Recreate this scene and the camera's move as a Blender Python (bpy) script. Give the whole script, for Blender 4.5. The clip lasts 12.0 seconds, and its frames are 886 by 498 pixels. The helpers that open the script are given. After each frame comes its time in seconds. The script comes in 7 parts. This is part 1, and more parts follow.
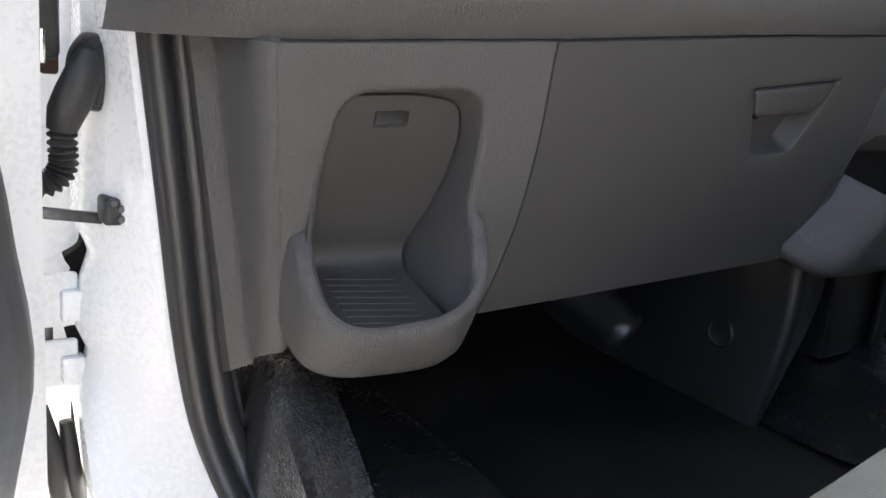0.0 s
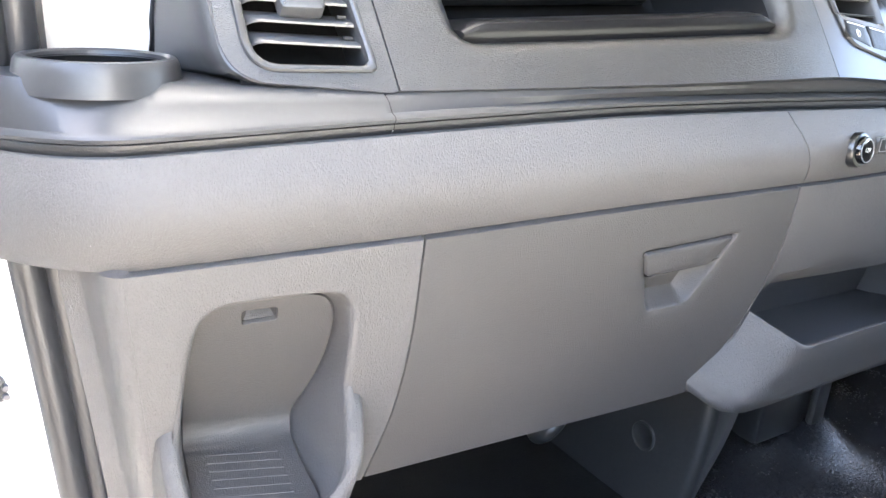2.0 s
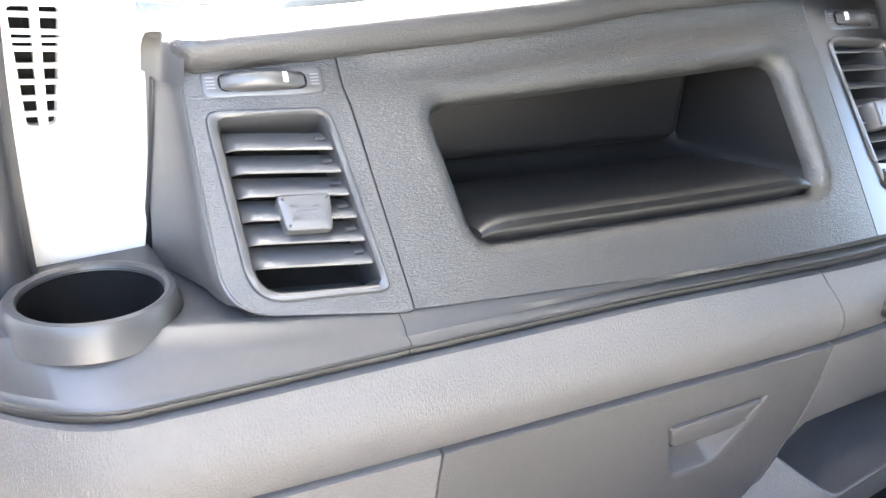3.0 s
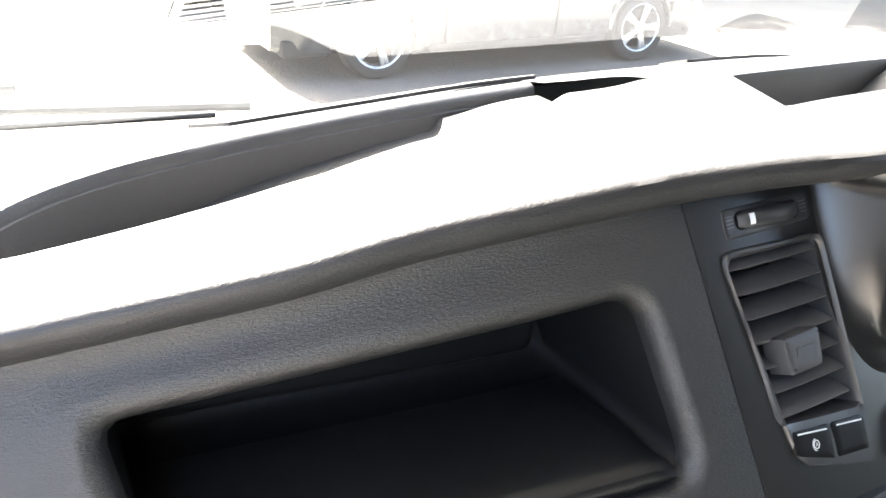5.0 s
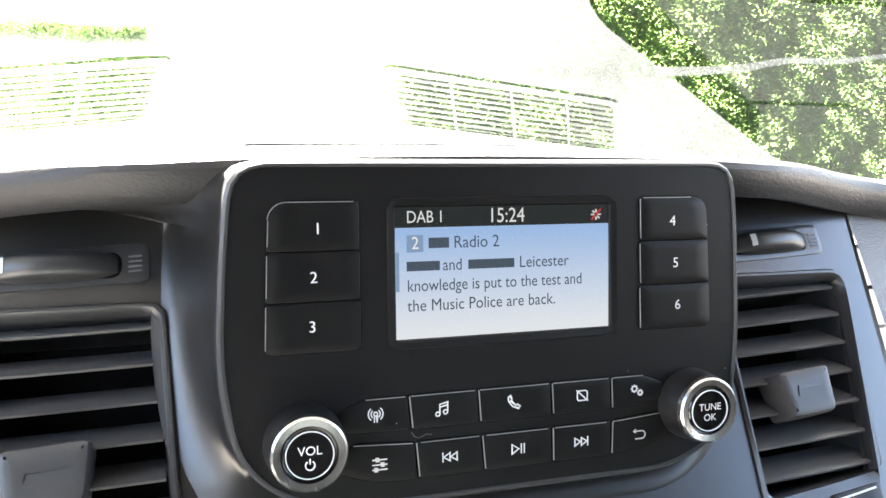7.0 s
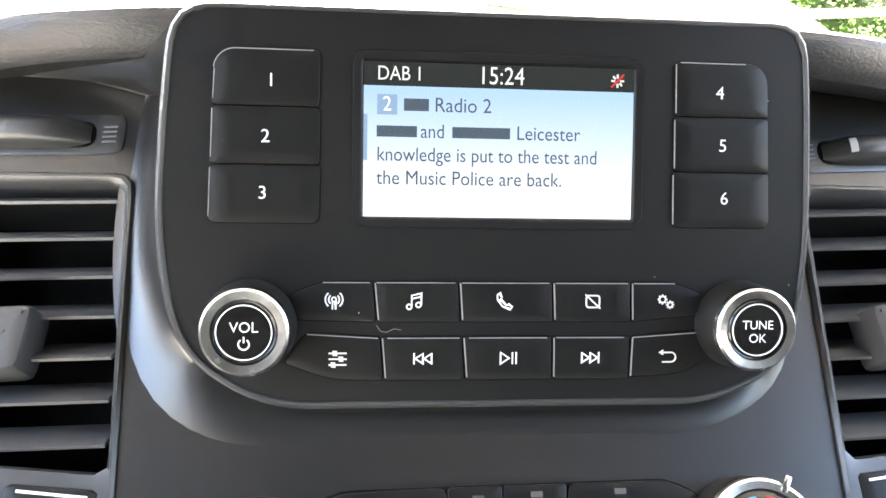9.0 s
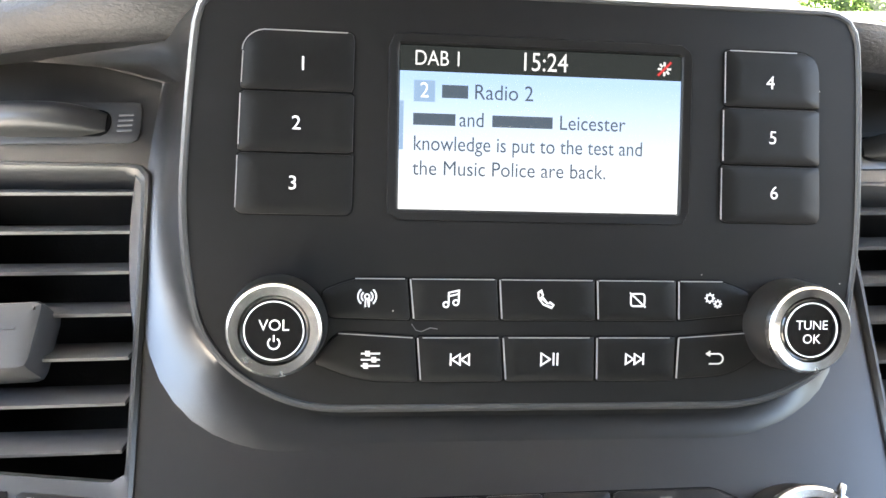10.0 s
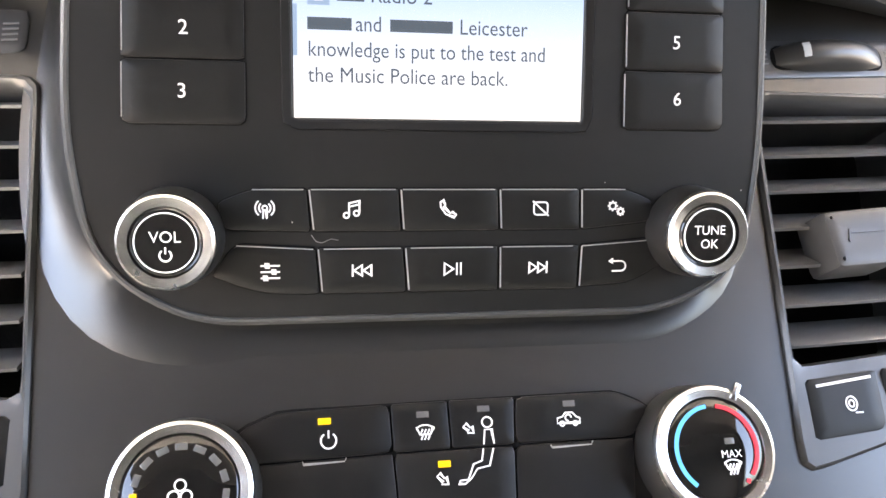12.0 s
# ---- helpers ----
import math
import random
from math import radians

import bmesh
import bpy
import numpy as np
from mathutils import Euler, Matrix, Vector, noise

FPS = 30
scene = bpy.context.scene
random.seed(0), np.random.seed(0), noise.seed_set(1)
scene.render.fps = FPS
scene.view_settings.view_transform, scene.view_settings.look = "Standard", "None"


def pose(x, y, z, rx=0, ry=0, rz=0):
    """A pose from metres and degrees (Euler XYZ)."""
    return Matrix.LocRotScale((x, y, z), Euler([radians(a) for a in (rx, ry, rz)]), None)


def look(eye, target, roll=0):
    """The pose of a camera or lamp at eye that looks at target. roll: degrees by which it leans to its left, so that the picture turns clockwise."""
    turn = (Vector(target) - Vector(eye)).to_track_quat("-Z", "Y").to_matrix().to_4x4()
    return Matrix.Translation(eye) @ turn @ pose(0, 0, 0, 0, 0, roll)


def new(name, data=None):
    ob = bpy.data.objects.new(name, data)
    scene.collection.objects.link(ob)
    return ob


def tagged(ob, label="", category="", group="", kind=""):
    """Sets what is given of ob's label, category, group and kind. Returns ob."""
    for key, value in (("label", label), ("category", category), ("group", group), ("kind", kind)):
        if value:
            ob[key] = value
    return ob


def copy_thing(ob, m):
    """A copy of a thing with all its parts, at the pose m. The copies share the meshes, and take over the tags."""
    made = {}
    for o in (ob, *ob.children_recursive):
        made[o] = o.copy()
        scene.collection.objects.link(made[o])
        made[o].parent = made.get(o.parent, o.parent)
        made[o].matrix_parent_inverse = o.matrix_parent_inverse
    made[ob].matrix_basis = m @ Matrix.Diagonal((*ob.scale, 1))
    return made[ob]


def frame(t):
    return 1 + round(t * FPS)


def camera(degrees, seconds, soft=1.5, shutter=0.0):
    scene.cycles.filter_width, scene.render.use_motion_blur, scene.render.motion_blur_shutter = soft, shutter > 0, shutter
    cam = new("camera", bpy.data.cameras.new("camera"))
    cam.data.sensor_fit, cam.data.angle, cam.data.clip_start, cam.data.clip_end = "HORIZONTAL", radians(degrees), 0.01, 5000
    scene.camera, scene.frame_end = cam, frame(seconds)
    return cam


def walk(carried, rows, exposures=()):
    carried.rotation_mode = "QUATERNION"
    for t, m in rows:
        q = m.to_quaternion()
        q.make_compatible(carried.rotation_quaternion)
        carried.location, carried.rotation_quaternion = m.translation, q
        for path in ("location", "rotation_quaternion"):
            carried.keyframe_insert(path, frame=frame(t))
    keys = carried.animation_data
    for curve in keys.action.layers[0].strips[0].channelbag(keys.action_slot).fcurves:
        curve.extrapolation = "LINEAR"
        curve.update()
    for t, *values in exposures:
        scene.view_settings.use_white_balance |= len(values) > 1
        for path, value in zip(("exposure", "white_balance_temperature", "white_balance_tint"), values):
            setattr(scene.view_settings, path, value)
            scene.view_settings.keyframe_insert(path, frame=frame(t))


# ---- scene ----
cam = camera(58.0, 12.0)
PATH = [
    (0, (-1.034, -0.412, 1.058), (0.136, 1.139, 0.582), 6.0),
    (0.5, (-0.971, -0.454, 1.045), (0.161, 1.132, 0.593), 5.7),
    (1, (-0.934, -0.481, 1.082), (0.162, 1.118, 0.59), 5.4),
    (1.5, (-0.924, -0.469, 1.151), (0.185, 1.111, 0.625), 5.4),
    (2, (-0.933, -0.429, 1.241), (0.198, 1.115, 0.658), 5.8),
    (2.5, (-0.933, -0.374, 1.311), (0.211, 1.144, 0.688), 5.9),
    (3, (-0.902, -0.34, 1.403), (0.209, 1.172, 0.711), 5.2),
    (3.5, (-0.819, -0.271, 1.495), (0.241, 1.216, 0.68), 4.6),
    (3.7, (-0.763, -0.215, 1.526), (0.284, 1.24, 0.639), 4.4),
    (5.3, (-0.555, -0.253, 1.573), (0.351, 1.291, 0.682), 3.4),
    (5.5, (-0.505, -0.267, 1.566), (0.372, 1.291, 0.671), 3.1),
    (6, (-0.384, -0.297, 1.521), (0.41, 1.365, 0.743), 1.9),
    (6.5, (-0.263, -0.315, 1.486), (0.463, 1.473, 0.958), 0.6),
    (7, (-0.131, -0.318, 1.44), (0.476, 1.565, 1.149), 0.8),
    (8.8, (-0.053, -0.284, 1.386), (0.197, 1.677, 1.085), 1.4),
    (9, (-0.05, -0.291, 1.383), (0.156, 1.678, 1.101), 1.3),
    (9.5, (-0.055, -0.263, 1.373), (0.159, 1.708, 1.111), 1.6),
    (10, (-0.066, -0.275, 1.376), (0.171, 1.693, 1.114), 1.7),
    (10.5, (-0.076, -0.276, 1.382), (0.179, 1.686, 1.092), 1.8),
    (11, (-0.068, -0.277, 1.386), (0.243, 1.675, 1.083), 1.7),
    (11.5, (-0.053, -0.272, 1.382), (0.296, 1.676, 1.093), 1.7),
    (12, (-0.046, -0.276, 1.369), (0.293, 1.648, 0.939), 1.4),
]
EXPOSURES = [(0.0, 4.15, 6700), (0.5, 4.8, 6700), (0.8, 5.25, 6700), (1.3, 5.9, 6700), (2.0, 6.35, 6700), (3.0, 6.38, 6700), (3.5, 6.05, 6700), (5.3, 4.7, 6700), (5.5, 4.55, 6700), (6.0, 4.8, 6700), (6.5, 5.25, 6600), (7.0, 5.5, 6600), (9.0, 6.25, 6800), (10.0, 6.36, 6900), (11.0, 6.42, 7100), (12.0, 6.35, 7400)]
walk(cam, [(t, look(eye, target, roll)) for t, eye, target, roll in PATH], [(t, e, k, 10 + 6 * max(0.0, t - 11.0)) for t, e, k in EXPOSURES])

# ---- world, sun, exposure ----
SUN_EL, SUN_AZ = radians(46), radians(-8)      # height, and turn from straight ahead (plus: to the driver's side)
world = bpy.data.worlds.new("sky")
scene.world = world
world.use_nodes = True
wn = world.node_tree.nodes
sky = wn.new("ShaderNodeTexSky")
sky.sky_type, sky.sun_disc, sky.sun_elevation, sky.sun_rotation = "NISHITA", False, SUN_EL, SUN_AZ
sky.dust_density, sky.air_density = 6.0, 1.0
world.node_tree.links.new(sky.outputs[0], wn["Background"].inputs[0])
wn["Background"].inputs[1].default_value = 0.06
sun_dir = Vector((math.sin(SUN_AZ) * math.cos(SUN_EL), math.cos(SUN_AZ) * math.cos(SUN_EL), math.sin(SUN_EL)))
sun_data = bpy.data.lights.new("sun", "SUN")
sun_data.energy, sun_data.angle, sun_data.color = 5.0, radians(0.53), (1.0, 0.96, 0.9)
sun = new("sun", sun_data)
sun.matrix_world = look(sun_dir * 20, (0, 0, 0))


# ---- materials ----
def mat(name, colour, rough=0.5, metal=0.0, grain=(), blotch=0.0, blotch_size=9.0, dust=0.0, coat=0.0, spec=0.5, vary=0.06):
    """A painted or moulded surface. grain: rows of (kind, cells per metre, depth in metres); blotch: how far the colour and gloss vary."""
    m = bpy.data.materials.new(name)
    m.use_nodes = True
    nt = m.node_tree
    b = nt.nodes["Principled BSDF"]
    b.inputs["Base Color"].default_value = (*colour, 1)
    b.inputs["Roughness"].default_value = rough
    b.inputs["Metallic"].default_value = metal
    b.inputs["Coat Weight"].default_value = coat
    b.inputs["Specular IOR Level"].default_value = spec
    co = nt.nodes.new("ShaderNodeTexCoord").outputs["Object"]
    if blotch:
        n = nt.nodes.new("ShaderNodeTexNoise")
        n.inputs["Scale"].default_value, n.inputs["Detail"].default_value = blotch_size, 6
        n2 = nt.nodes.new("ShaderNodeTexNoise")
        n2.inputs["Scale"].default_value, n2.inputs["Detail"].default_value = blotch_size * 23, 3
        add = nt.nodes.new("ShaderNodeMath")
        add.operation = "ADD"
        for k, q in enumerate((n, n2)):
            nt.links.new(co, q.inputs["Vector"])
            nt.links.new(q.outputs["Fac"], add.inputs[k])
        ramp = nt.nodes.new("ShaderNodeMapRange")
        ramp.inputs["From Min"].default_value, ramp.inputs["From Max"].default_value = 0.75, 1.25
        ramp.inputs["To Min"].default_value, ramp.inputs["To Max"].default_value = 1 - blotch, 1 + blotch
        nt.links.new(add.outputs[0], ramp.inputs["Value"])
        mul = nt.nodes.new("ShaderNodeMix")
        mul.data_type, mul.blend_type = "RGBA", "MULTIPLY"
        mul.inputs["Factor"].default_value = 1
        mul.inputs["A"].default_value = (*colour, 1)
        nt.links.new(ramp.outputs[0], mul.inputs["B"])
        out = mul.outputs["Result"]
        if dust:
            d = nt.nodes.new("ShaderNodeTexVoronoi")
            d.inputs["Scale"].default_value = 160
            dn = nt.nodes.new("ShaderNodeTexWhiteNoise")
            nt.links.new(co, d.inputs["Vector"])
            nt.links.new(d.outputs["Color"], dn.inputs["Vector"])
            near = nt.nodes.new("ShaderNodeMath")
            near.operation = "LESS_THAN"
            nt.links.new(d.outputs["Distance"], near.inputs[0])
            near.inputs[1].default_value = 0.045
            pick = nt.nodes.new("ShaderNodeMath")
            pick.operation = "LESS_THAN"
            nt.links.new(dn.outputs["Value"], pick.inputs[0])
            pick.inputs[1].default_value = dust
            both = nt.nodes.new("ShaderNodeMath")
            both.operation = "MULTIPLY"
            nt.links.new(near.outputs[0], both.inputs[0])
            nt.links.new(pick.outputs[0], both.inputs[1])
            mx = nt.nodes.new("ShaderNodeMix")
            mx.data_type = "RGBA"
            nt.links.new(both.outputs[0], mx.inputs["Factor"])
            nt.links.new(out, mx.inputs["A"])
            mx.inputs["B"].default_value = (0.35, 0.34, 0.32, 1)
            out = mx.outputs["Result"]
        nt.links.new(out, b.inputs["Base Color"])
        rr = nt.nodes.new("ShaderNodeMapRange")
        rr.inputs["From Min"].default_value, rr.inputs["From Max"].default_value = 0.75, 1.25
        rr.inputs["To Min"].default_value, rr.inputs["To Max"].default_value = rough - vary, min(1, rough + vary)
        nt.links.new(add.outputs[0], rr.inputs["Value"])
        nt.links.new(rr.outputs[0], b.inputs["Roughness"])
    last = None
    for kind, scale, depth in grain:
        if kind == "cell":
            g = nt.nodes.new("ShaderNodeTexVoronoi")
            g.feature = "SMOOTH_F1"
            h = g.outputs["Distance"]
        else:
            g = nt.nodes.new("ShaderNodeTexNoise")
            g.inputs["Detail"].default_value = 4
            g.inputs["Distortion"].default_value = 0.6
            h = g.outputs["Fac"]
        g.inputs["Scale"].default_value = scale
        v = co
        if kind in ("wrinkle", "crease"):
            mp = nt.nodes.new("ShaderNodeMapping")
            mp.inputs["Scale"].default_value = (0.42, 1.0, 1.0) if kind == "wrinkle" else (1.0, 1.0, 0.45)
            nt.links.new(co, mp.inputs["Vector"])
            v = mp.outputs[0]
        nt.links.new(v, g.inputs["Vector"])
        bump = nt.nodes.new("ShaderNodeBump")
        bump.inputs["Distance"].default_value = depth
        bump.inputs["Strength"].default_value = 1.0
        nt.links.new(h, bump.inputs["Height"])
        if last:
            nt.links.new(last, bump.inputs["Normal"])
        last = bump.outputs["Normal"]
    if last:
        nt.links.new(last, b.inputs["Normal"])
    return m


def glow(name, colour, strength):
    m = bpy.data.materials.new(name)
    m.use_nodes = True
    b = m.node_tree.nodes["Principled BSDF"]
    b.inputs["Base Color"].default_value = (0.004, 0.004, 0.004, 1)
    b.inputs["Specular IOR Level"].default_value = 0.2
    b.inputs["Emission Color"].default_value = (*colour, 1)
    b.inputs["Emission Strength"].default_value = strength
    b.inputs["Roughness"].default_value = 0.25
    return m


def glass(name, ior=1.5, tint=(0.93, 0.97, 0.95)):
    m = bpy.data.materials.new(name)
    m.use_nodes = True
    nt = m.node_tree
    nt.nodes.clear()
    fr = nt.nodes.new("ShaderNodeFresnel")
    fr.inputs["IOR"].default_value = ior
    tr = nt.nodes.new("ShaderNodeBsdfTransparent")
    tr.inputs["Color"].default_value = (*tint, 1)
    gl = nt.nodes.new("ShaderNodeBsdfGlossy")
    gl.inputs["Roughness"].default_value = 0.0
    mx = nt.nodes.new("ShaderNodeMixShader")
    out = nt.nodes.new("ShaderNodeOutputMaterial")
    nt.links.new(fr.outputs[0], mx.inputs[0])
    nt.links.new(tr.outputs[0], mx.inputs[1])
    nt.links.new(gl.outputs[0], mx.inputs[2])
    nt.links.new(mx.outputs[0], out.inputs[0])
    return m


GREY = mat("grey_moulded_plastic", (0.088, 0.084, 0.0835), 0.5, grain=(("crease", 760, 0.0010), ("noise", 1500, 0.0003)), blotch=0.05, dust=0.004, vary=0.03)
GREY_SMOOTH = mat("grey_smooth_plastic", (0.057, 0.0542, 0.0540), 0.48, grain=(("noise", 1500, 0.0003), ("cell", 900, 0.0003)), blotch=0.05, dust=0.006)
BLACK = mat("black_grained_plastic", (0.0125, 0.0127, 0.0133), 0.33, grain=(("wrinkle", 900, 0.0007), ("noise", 1700, 0.0002)), blotch=0.06, dust=0.004, spec=0.9, vary=0.02)
PAD = mat("black_soft_pad", (0.025, 0.025, 0.026), 0.42, grain=(("wrinkle", 950, 0.00035),), blotch=0.06, spec=0.6, vary=0.02)
SATIN = mat("black_satin_plastic", (0.011, 0.0109, 0.0109), 0.32, grain=(("noise", 300, 0.00002),), blotch=0.06, spec=1.0, vary=0.02)
SHELF = mat("charcoal_satin_plastic", (0.036, 0.037, 0.0395), 0.38, grain=(("noise", 1400, 0.00003),), blotch=0.05, vary=0.01)
# near-black for gaps and joints, and for shade painted into hollows
DARK = mat("gap_and_shade_black", (0.004, 0.004, 0.0043), 0.8, grain=(("noise", 900, 0.0002),), blotch=0.1, spec=0.15)
GRILLE_BED = mat("grille_bed_plastic", (0.007, 0.007, 0.0075), 0.6, blotch=0.1)
SLAT = mat("vent_slat_plastic", (0.078, 0.078, 0.080), 0.40, grain=(("noise", 2200, 0.00003),), blotch=0.04, dust=0.004, spec=0.9, vary=0.02)
BEZEL = mat("vent_bezel_plastic", (0.036, 0.0365, 0.038), 0.36, blotch=0.03, spec=0.8, vary=0.0)
INNER = mat("smooth_black_plastic", (0.0085, 0.0085, 0.009), 0.47, grain=(("noise", 1600, 0.00004),), blotch=0.1, dust=0.004, spec=0.3, vary=0.02)
LINER = mat("black_rubber_liner", (0.009, 0.009, 0.0095), 0.34, grain=(("noise", 1200, 0.00005),), blotch=0.12, dust=0.004, spec=0.35, vary=0.02)
TAB = mat("vent_tab_plastic", (0.058, 0.058, 0.060), 0.38, blotch=0.03, vary=0.0)
FACE = mat("radio_face_plastic", (0.006, 0.006, 0.0063), 0.44, grain=(("noise", 3200, 0.00003),), blotch=0.1, dust=0.03, spec=0.3)
KEY = mat("radio_key_plastic", (0.005, 0.005, 0.0052), 0.42, grain=(("noise", 3200, 0.00003),), blotch=0.1, dust=0.02, spec=0.3)
GLOSS = mat("gloss_black_plastic", (0.006, 0.006, 0.006), 0.06, coat=0.5, blotch=0.05)
CHROME = mat("satin_chrome", (0.72, 0.72, 0.71), 0.24, 1.0, grain=(("noise", 2500, 0.00003),), blotch=0.04)
EDGE = mat("satin_silver_edge", (0.07, 0.071, 0.073), 0.34, 0.3, grain=(("noise", 2500, 0.00004),), blotch=0.05)
INK = mat("white_print", (0.78, 0.79, 0.79), 0.5)
INK_DIM = mat("dim_print", (0.16, 0.16, 0.165), 0.5)
RIM_LINE = mat("key_edge_line", (0.42, 0.42, 0.42), 0.3, 0.5)
BLUE_INK = mat("blue_print", (0.08, 0.42, 0.85), 0.4)
RED_INK = mat("red_print", (0.75, 0.03, 0.05), 0.4)
AMBER = glow("amber_lamp", (1.0, 0.62, 0.02), 0.022)
LAMP_OFF = mat("unlit_lamp_window", (0.09, 0.09, 0.09), 0.2)
WHITE = mat("white_body_paint", (0.80, 0.82, 0.84), 0.28, grain=(("noise", 120, 0.00003),), blotch=0.02, coat=0.4)
TRIM_WHITE = mat("pale_grey_trim", (0.74, 0.73, 0.71), 0.55, grain=(("cell", 700, 0.0003),), blotch=0.03)
RUBBER = mat("black_seal_rubber", (0.022, 0.023, 0.026), 0.38, grain=(("noise", 900, 0.00008),), blotch=0.08)
HARNESS = mat("black_moulded_rubber", (0.02, 0.02, 0.021), 0.5, grain=(("noise", 700, 0.0003),), blotch=0.2)
MAT_RUBBER = mat("floor_mat_rubber", (0.022, 0.022, 0.023), 0.24, grain=(("cell", 520, 0.0007),), blotch=0.2, dust=0.02)
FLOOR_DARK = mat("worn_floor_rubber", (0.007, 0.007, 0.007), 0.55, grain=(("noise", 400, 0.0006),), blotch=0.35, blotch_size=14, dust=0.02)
CONSOLE = mat("black_console_plastic", (0.027, 0.027, 0.0272), 0.31, grain=(("noise", 1200, 0.00012),), blotch=0.15, dust=0.01, spec=0.8, vary=0.02)
SEAT = mat("pale_grey_seat_fabric", (0.13, 0.14, 0.134), 0.9, grain=(("cell", 1400, 0.00015),), blotch=0.06)
HEADLINER = mat("light_grey_headliner", (0.74, 0.73, 0.71), 0.95, grain=(("noise", 900, 0.0004),), blotch=0.04)
STEEL = mat("dark_zinc_steel", (0.10, 0.10, 0.11), 0.35, 0.9, grain=(("noise", 400, 0.0003),), blotch=0.2)
GLASS = glass("windscreen_glass", 4.5)
CAR_PAINT = mat("dark_blue_grey_car_paint", (0.050, 0.057, 0.062), 0.25, 0.3, coat=1.0, blotch=0.05)
CAR_GLASS = mat("dark_car_glass", (0.01, 0.012, 0.013), 0.05)
ALLOY = mat("silver_alloy", (0.62, 0.63, 0.64), 0.3, 0.8, blotch=0.08)
TYRE = mat("tyre_rubber", (0.02, 0.02, 0.02), 0.8, grain=(("noise", 90, 0.002),), blotch=0.2)
LENS = mat("headlamp_lens", (0.75, 0.77, 0.78), 0.1, coat=1.0)
PAVING = mat("buff_gravel_paving", (0.135, 0.122, 0.108), 0.9, grain=(("cell", 60, 0.006), ("noise", 9, 0.01)), blotch=0.22, blotch_size=1.2)
LEAF = mat("hedge_leaf", (0.105, 0.140, 0.055), 0.6, blotch=0.3, blotch_size=1.6)
lt = LEAF.node_tree
tl = lt.nodes.new("ShaderNodeBsdfTranslucent")
tl.inputs["Color"].default_value = (0.17, 0.25, 0.085, 1)
lm = lt.nodes.new("ShaderNodeMixShader")
lm.inputs[0].default_value = 0.7
lt.links.new(lt.nodes["Principled BSDF"].outputs[0], lm.inputs[1])
lt.links.new(tl.outputs[0], lm.inputs[2])
lt.links.new(lm.outputs[0], lt.nodes["Material Output"].inputs[0])
SCREEN_TOP = glow("display_title_bar", (0.030, 0.036, 0.035), 0.014)
SCREEN_WHITE = glow("display_page", (1.0, 1.0, 1.0), 0.0180)
SCREEN_TEXT = glow("display_text", (0.16, 0.22, 0.30), 0.009)
SCREEN_BLUE = glow("display_blue_box", (0.40, 0.60, 0.90), 0.012)
SCREEN_RED = glow("display_red", (0.6, 0.05, 0.05), 0.018)

# the lit page of the display fades from pale blue at the top to white below
nt = SCREEN_WHITE.node_tree
grad = nt.nodes.new("ShaderNodeSeparateXYZ")
tc = nt.nodes.new("ShaderNodeTexCoord")
nt.links.new(tc.outputs["Generated"], grad.inputs[0])
cr = nt.nodes.new("ShaderNodeValToRGB")
cr.color_ramp.elements[0].position, cr.color_ramp.elements[0].color = 0.05, (0.90, 0.95, 1.0, 1)
cr.color_ramp.elements[1].position, cr.color_ramp.elements[1].color = 0.95, (0.40, 0.60, 0.94, 1)
nt.links.new(grad.outputs["Z"], cr.inputs[0])
nt.links.new(cr.outputs[0], nt.nodes["Principled BSDF"].inputs["Emission Color"])


# ---- building helpers ----
def thing(name, at=None, label="", category="", group="", kind=""):
    ob = new(name)
    ob.empty_display_size = 0.02
    if at is not None:
        ob.matrix_world = at if isinstance(at, Matrix) else Matrix.Translation(at)
    return tagged(ob, label, category, group, kind)


def part(name, bm, material, parent=None, label="", smooth=True, local=False, split=32, facing=None):
    """Links a bmesh as one mesh object. Unless local, its points are in the world, and are moved into the parent's space."""
    bmesh.ops.remove_doubles(bm, verts=bm.verts, dist=0.00002)
    bmesh.ops.recalc_face_normals(bm, faces=bm.faces)
    if facing is not None and sum((f.normal.dot(facing) for f in bm.faces)) < 0:
        bmesh.ops.reverse_faces(bm, faces=bm.faces)
    me = bpy.data.meshes.new(name)
    if parent is not None and not local:
        m = parent.matrix_basis
        up_parent = parent.parent
        while up_parent is not None:
            m = up_parent.matrix_basis @ m
            up_parent = up_parent.parent
        bm.transform(m.inverted())
    limit = radians(split)
    for f in bm.faces:
        f.smooth = smooth
    if smooth:
        for e in bm.edges:
            if len(e.link_faces) == 2 and e.calc_face_angle(0) > limit:
                e.smooth = False
    bm.to_mesh(me)
    bm.free()
    me.materials.append(material)
    ob = new(name, me)
    ob.parent = parent
    if label:
        ob["label"] = label
    return ob


def loops_to_mesh(bm, loops, closed=True, cap_first=False, cap_last=False):
    """Joins loops of equally many points with quads."""
    rows = [[bm.verts.new(p) for p in lp] for lp in loops]
    n = len(rows[0])
    for a, b in zip(rows, rows[1:]):
        for i in range(n if closed else n - 1):
            j = (i + 1) % n
            try:
                bm.faces.new((a[i], a[j], b[j], b[i]))
            except ValueError:
                pass
    for want, row in ((cap_first, rows[0]), (cap_last, rows[-1])):
        if want:
            c = bm.verts.new(sum((v.co for v in row), Vector()) / n)
            for i in range(n):
                bm.faces.new((row[i], row[(i + 1) % n], c))
    return rows


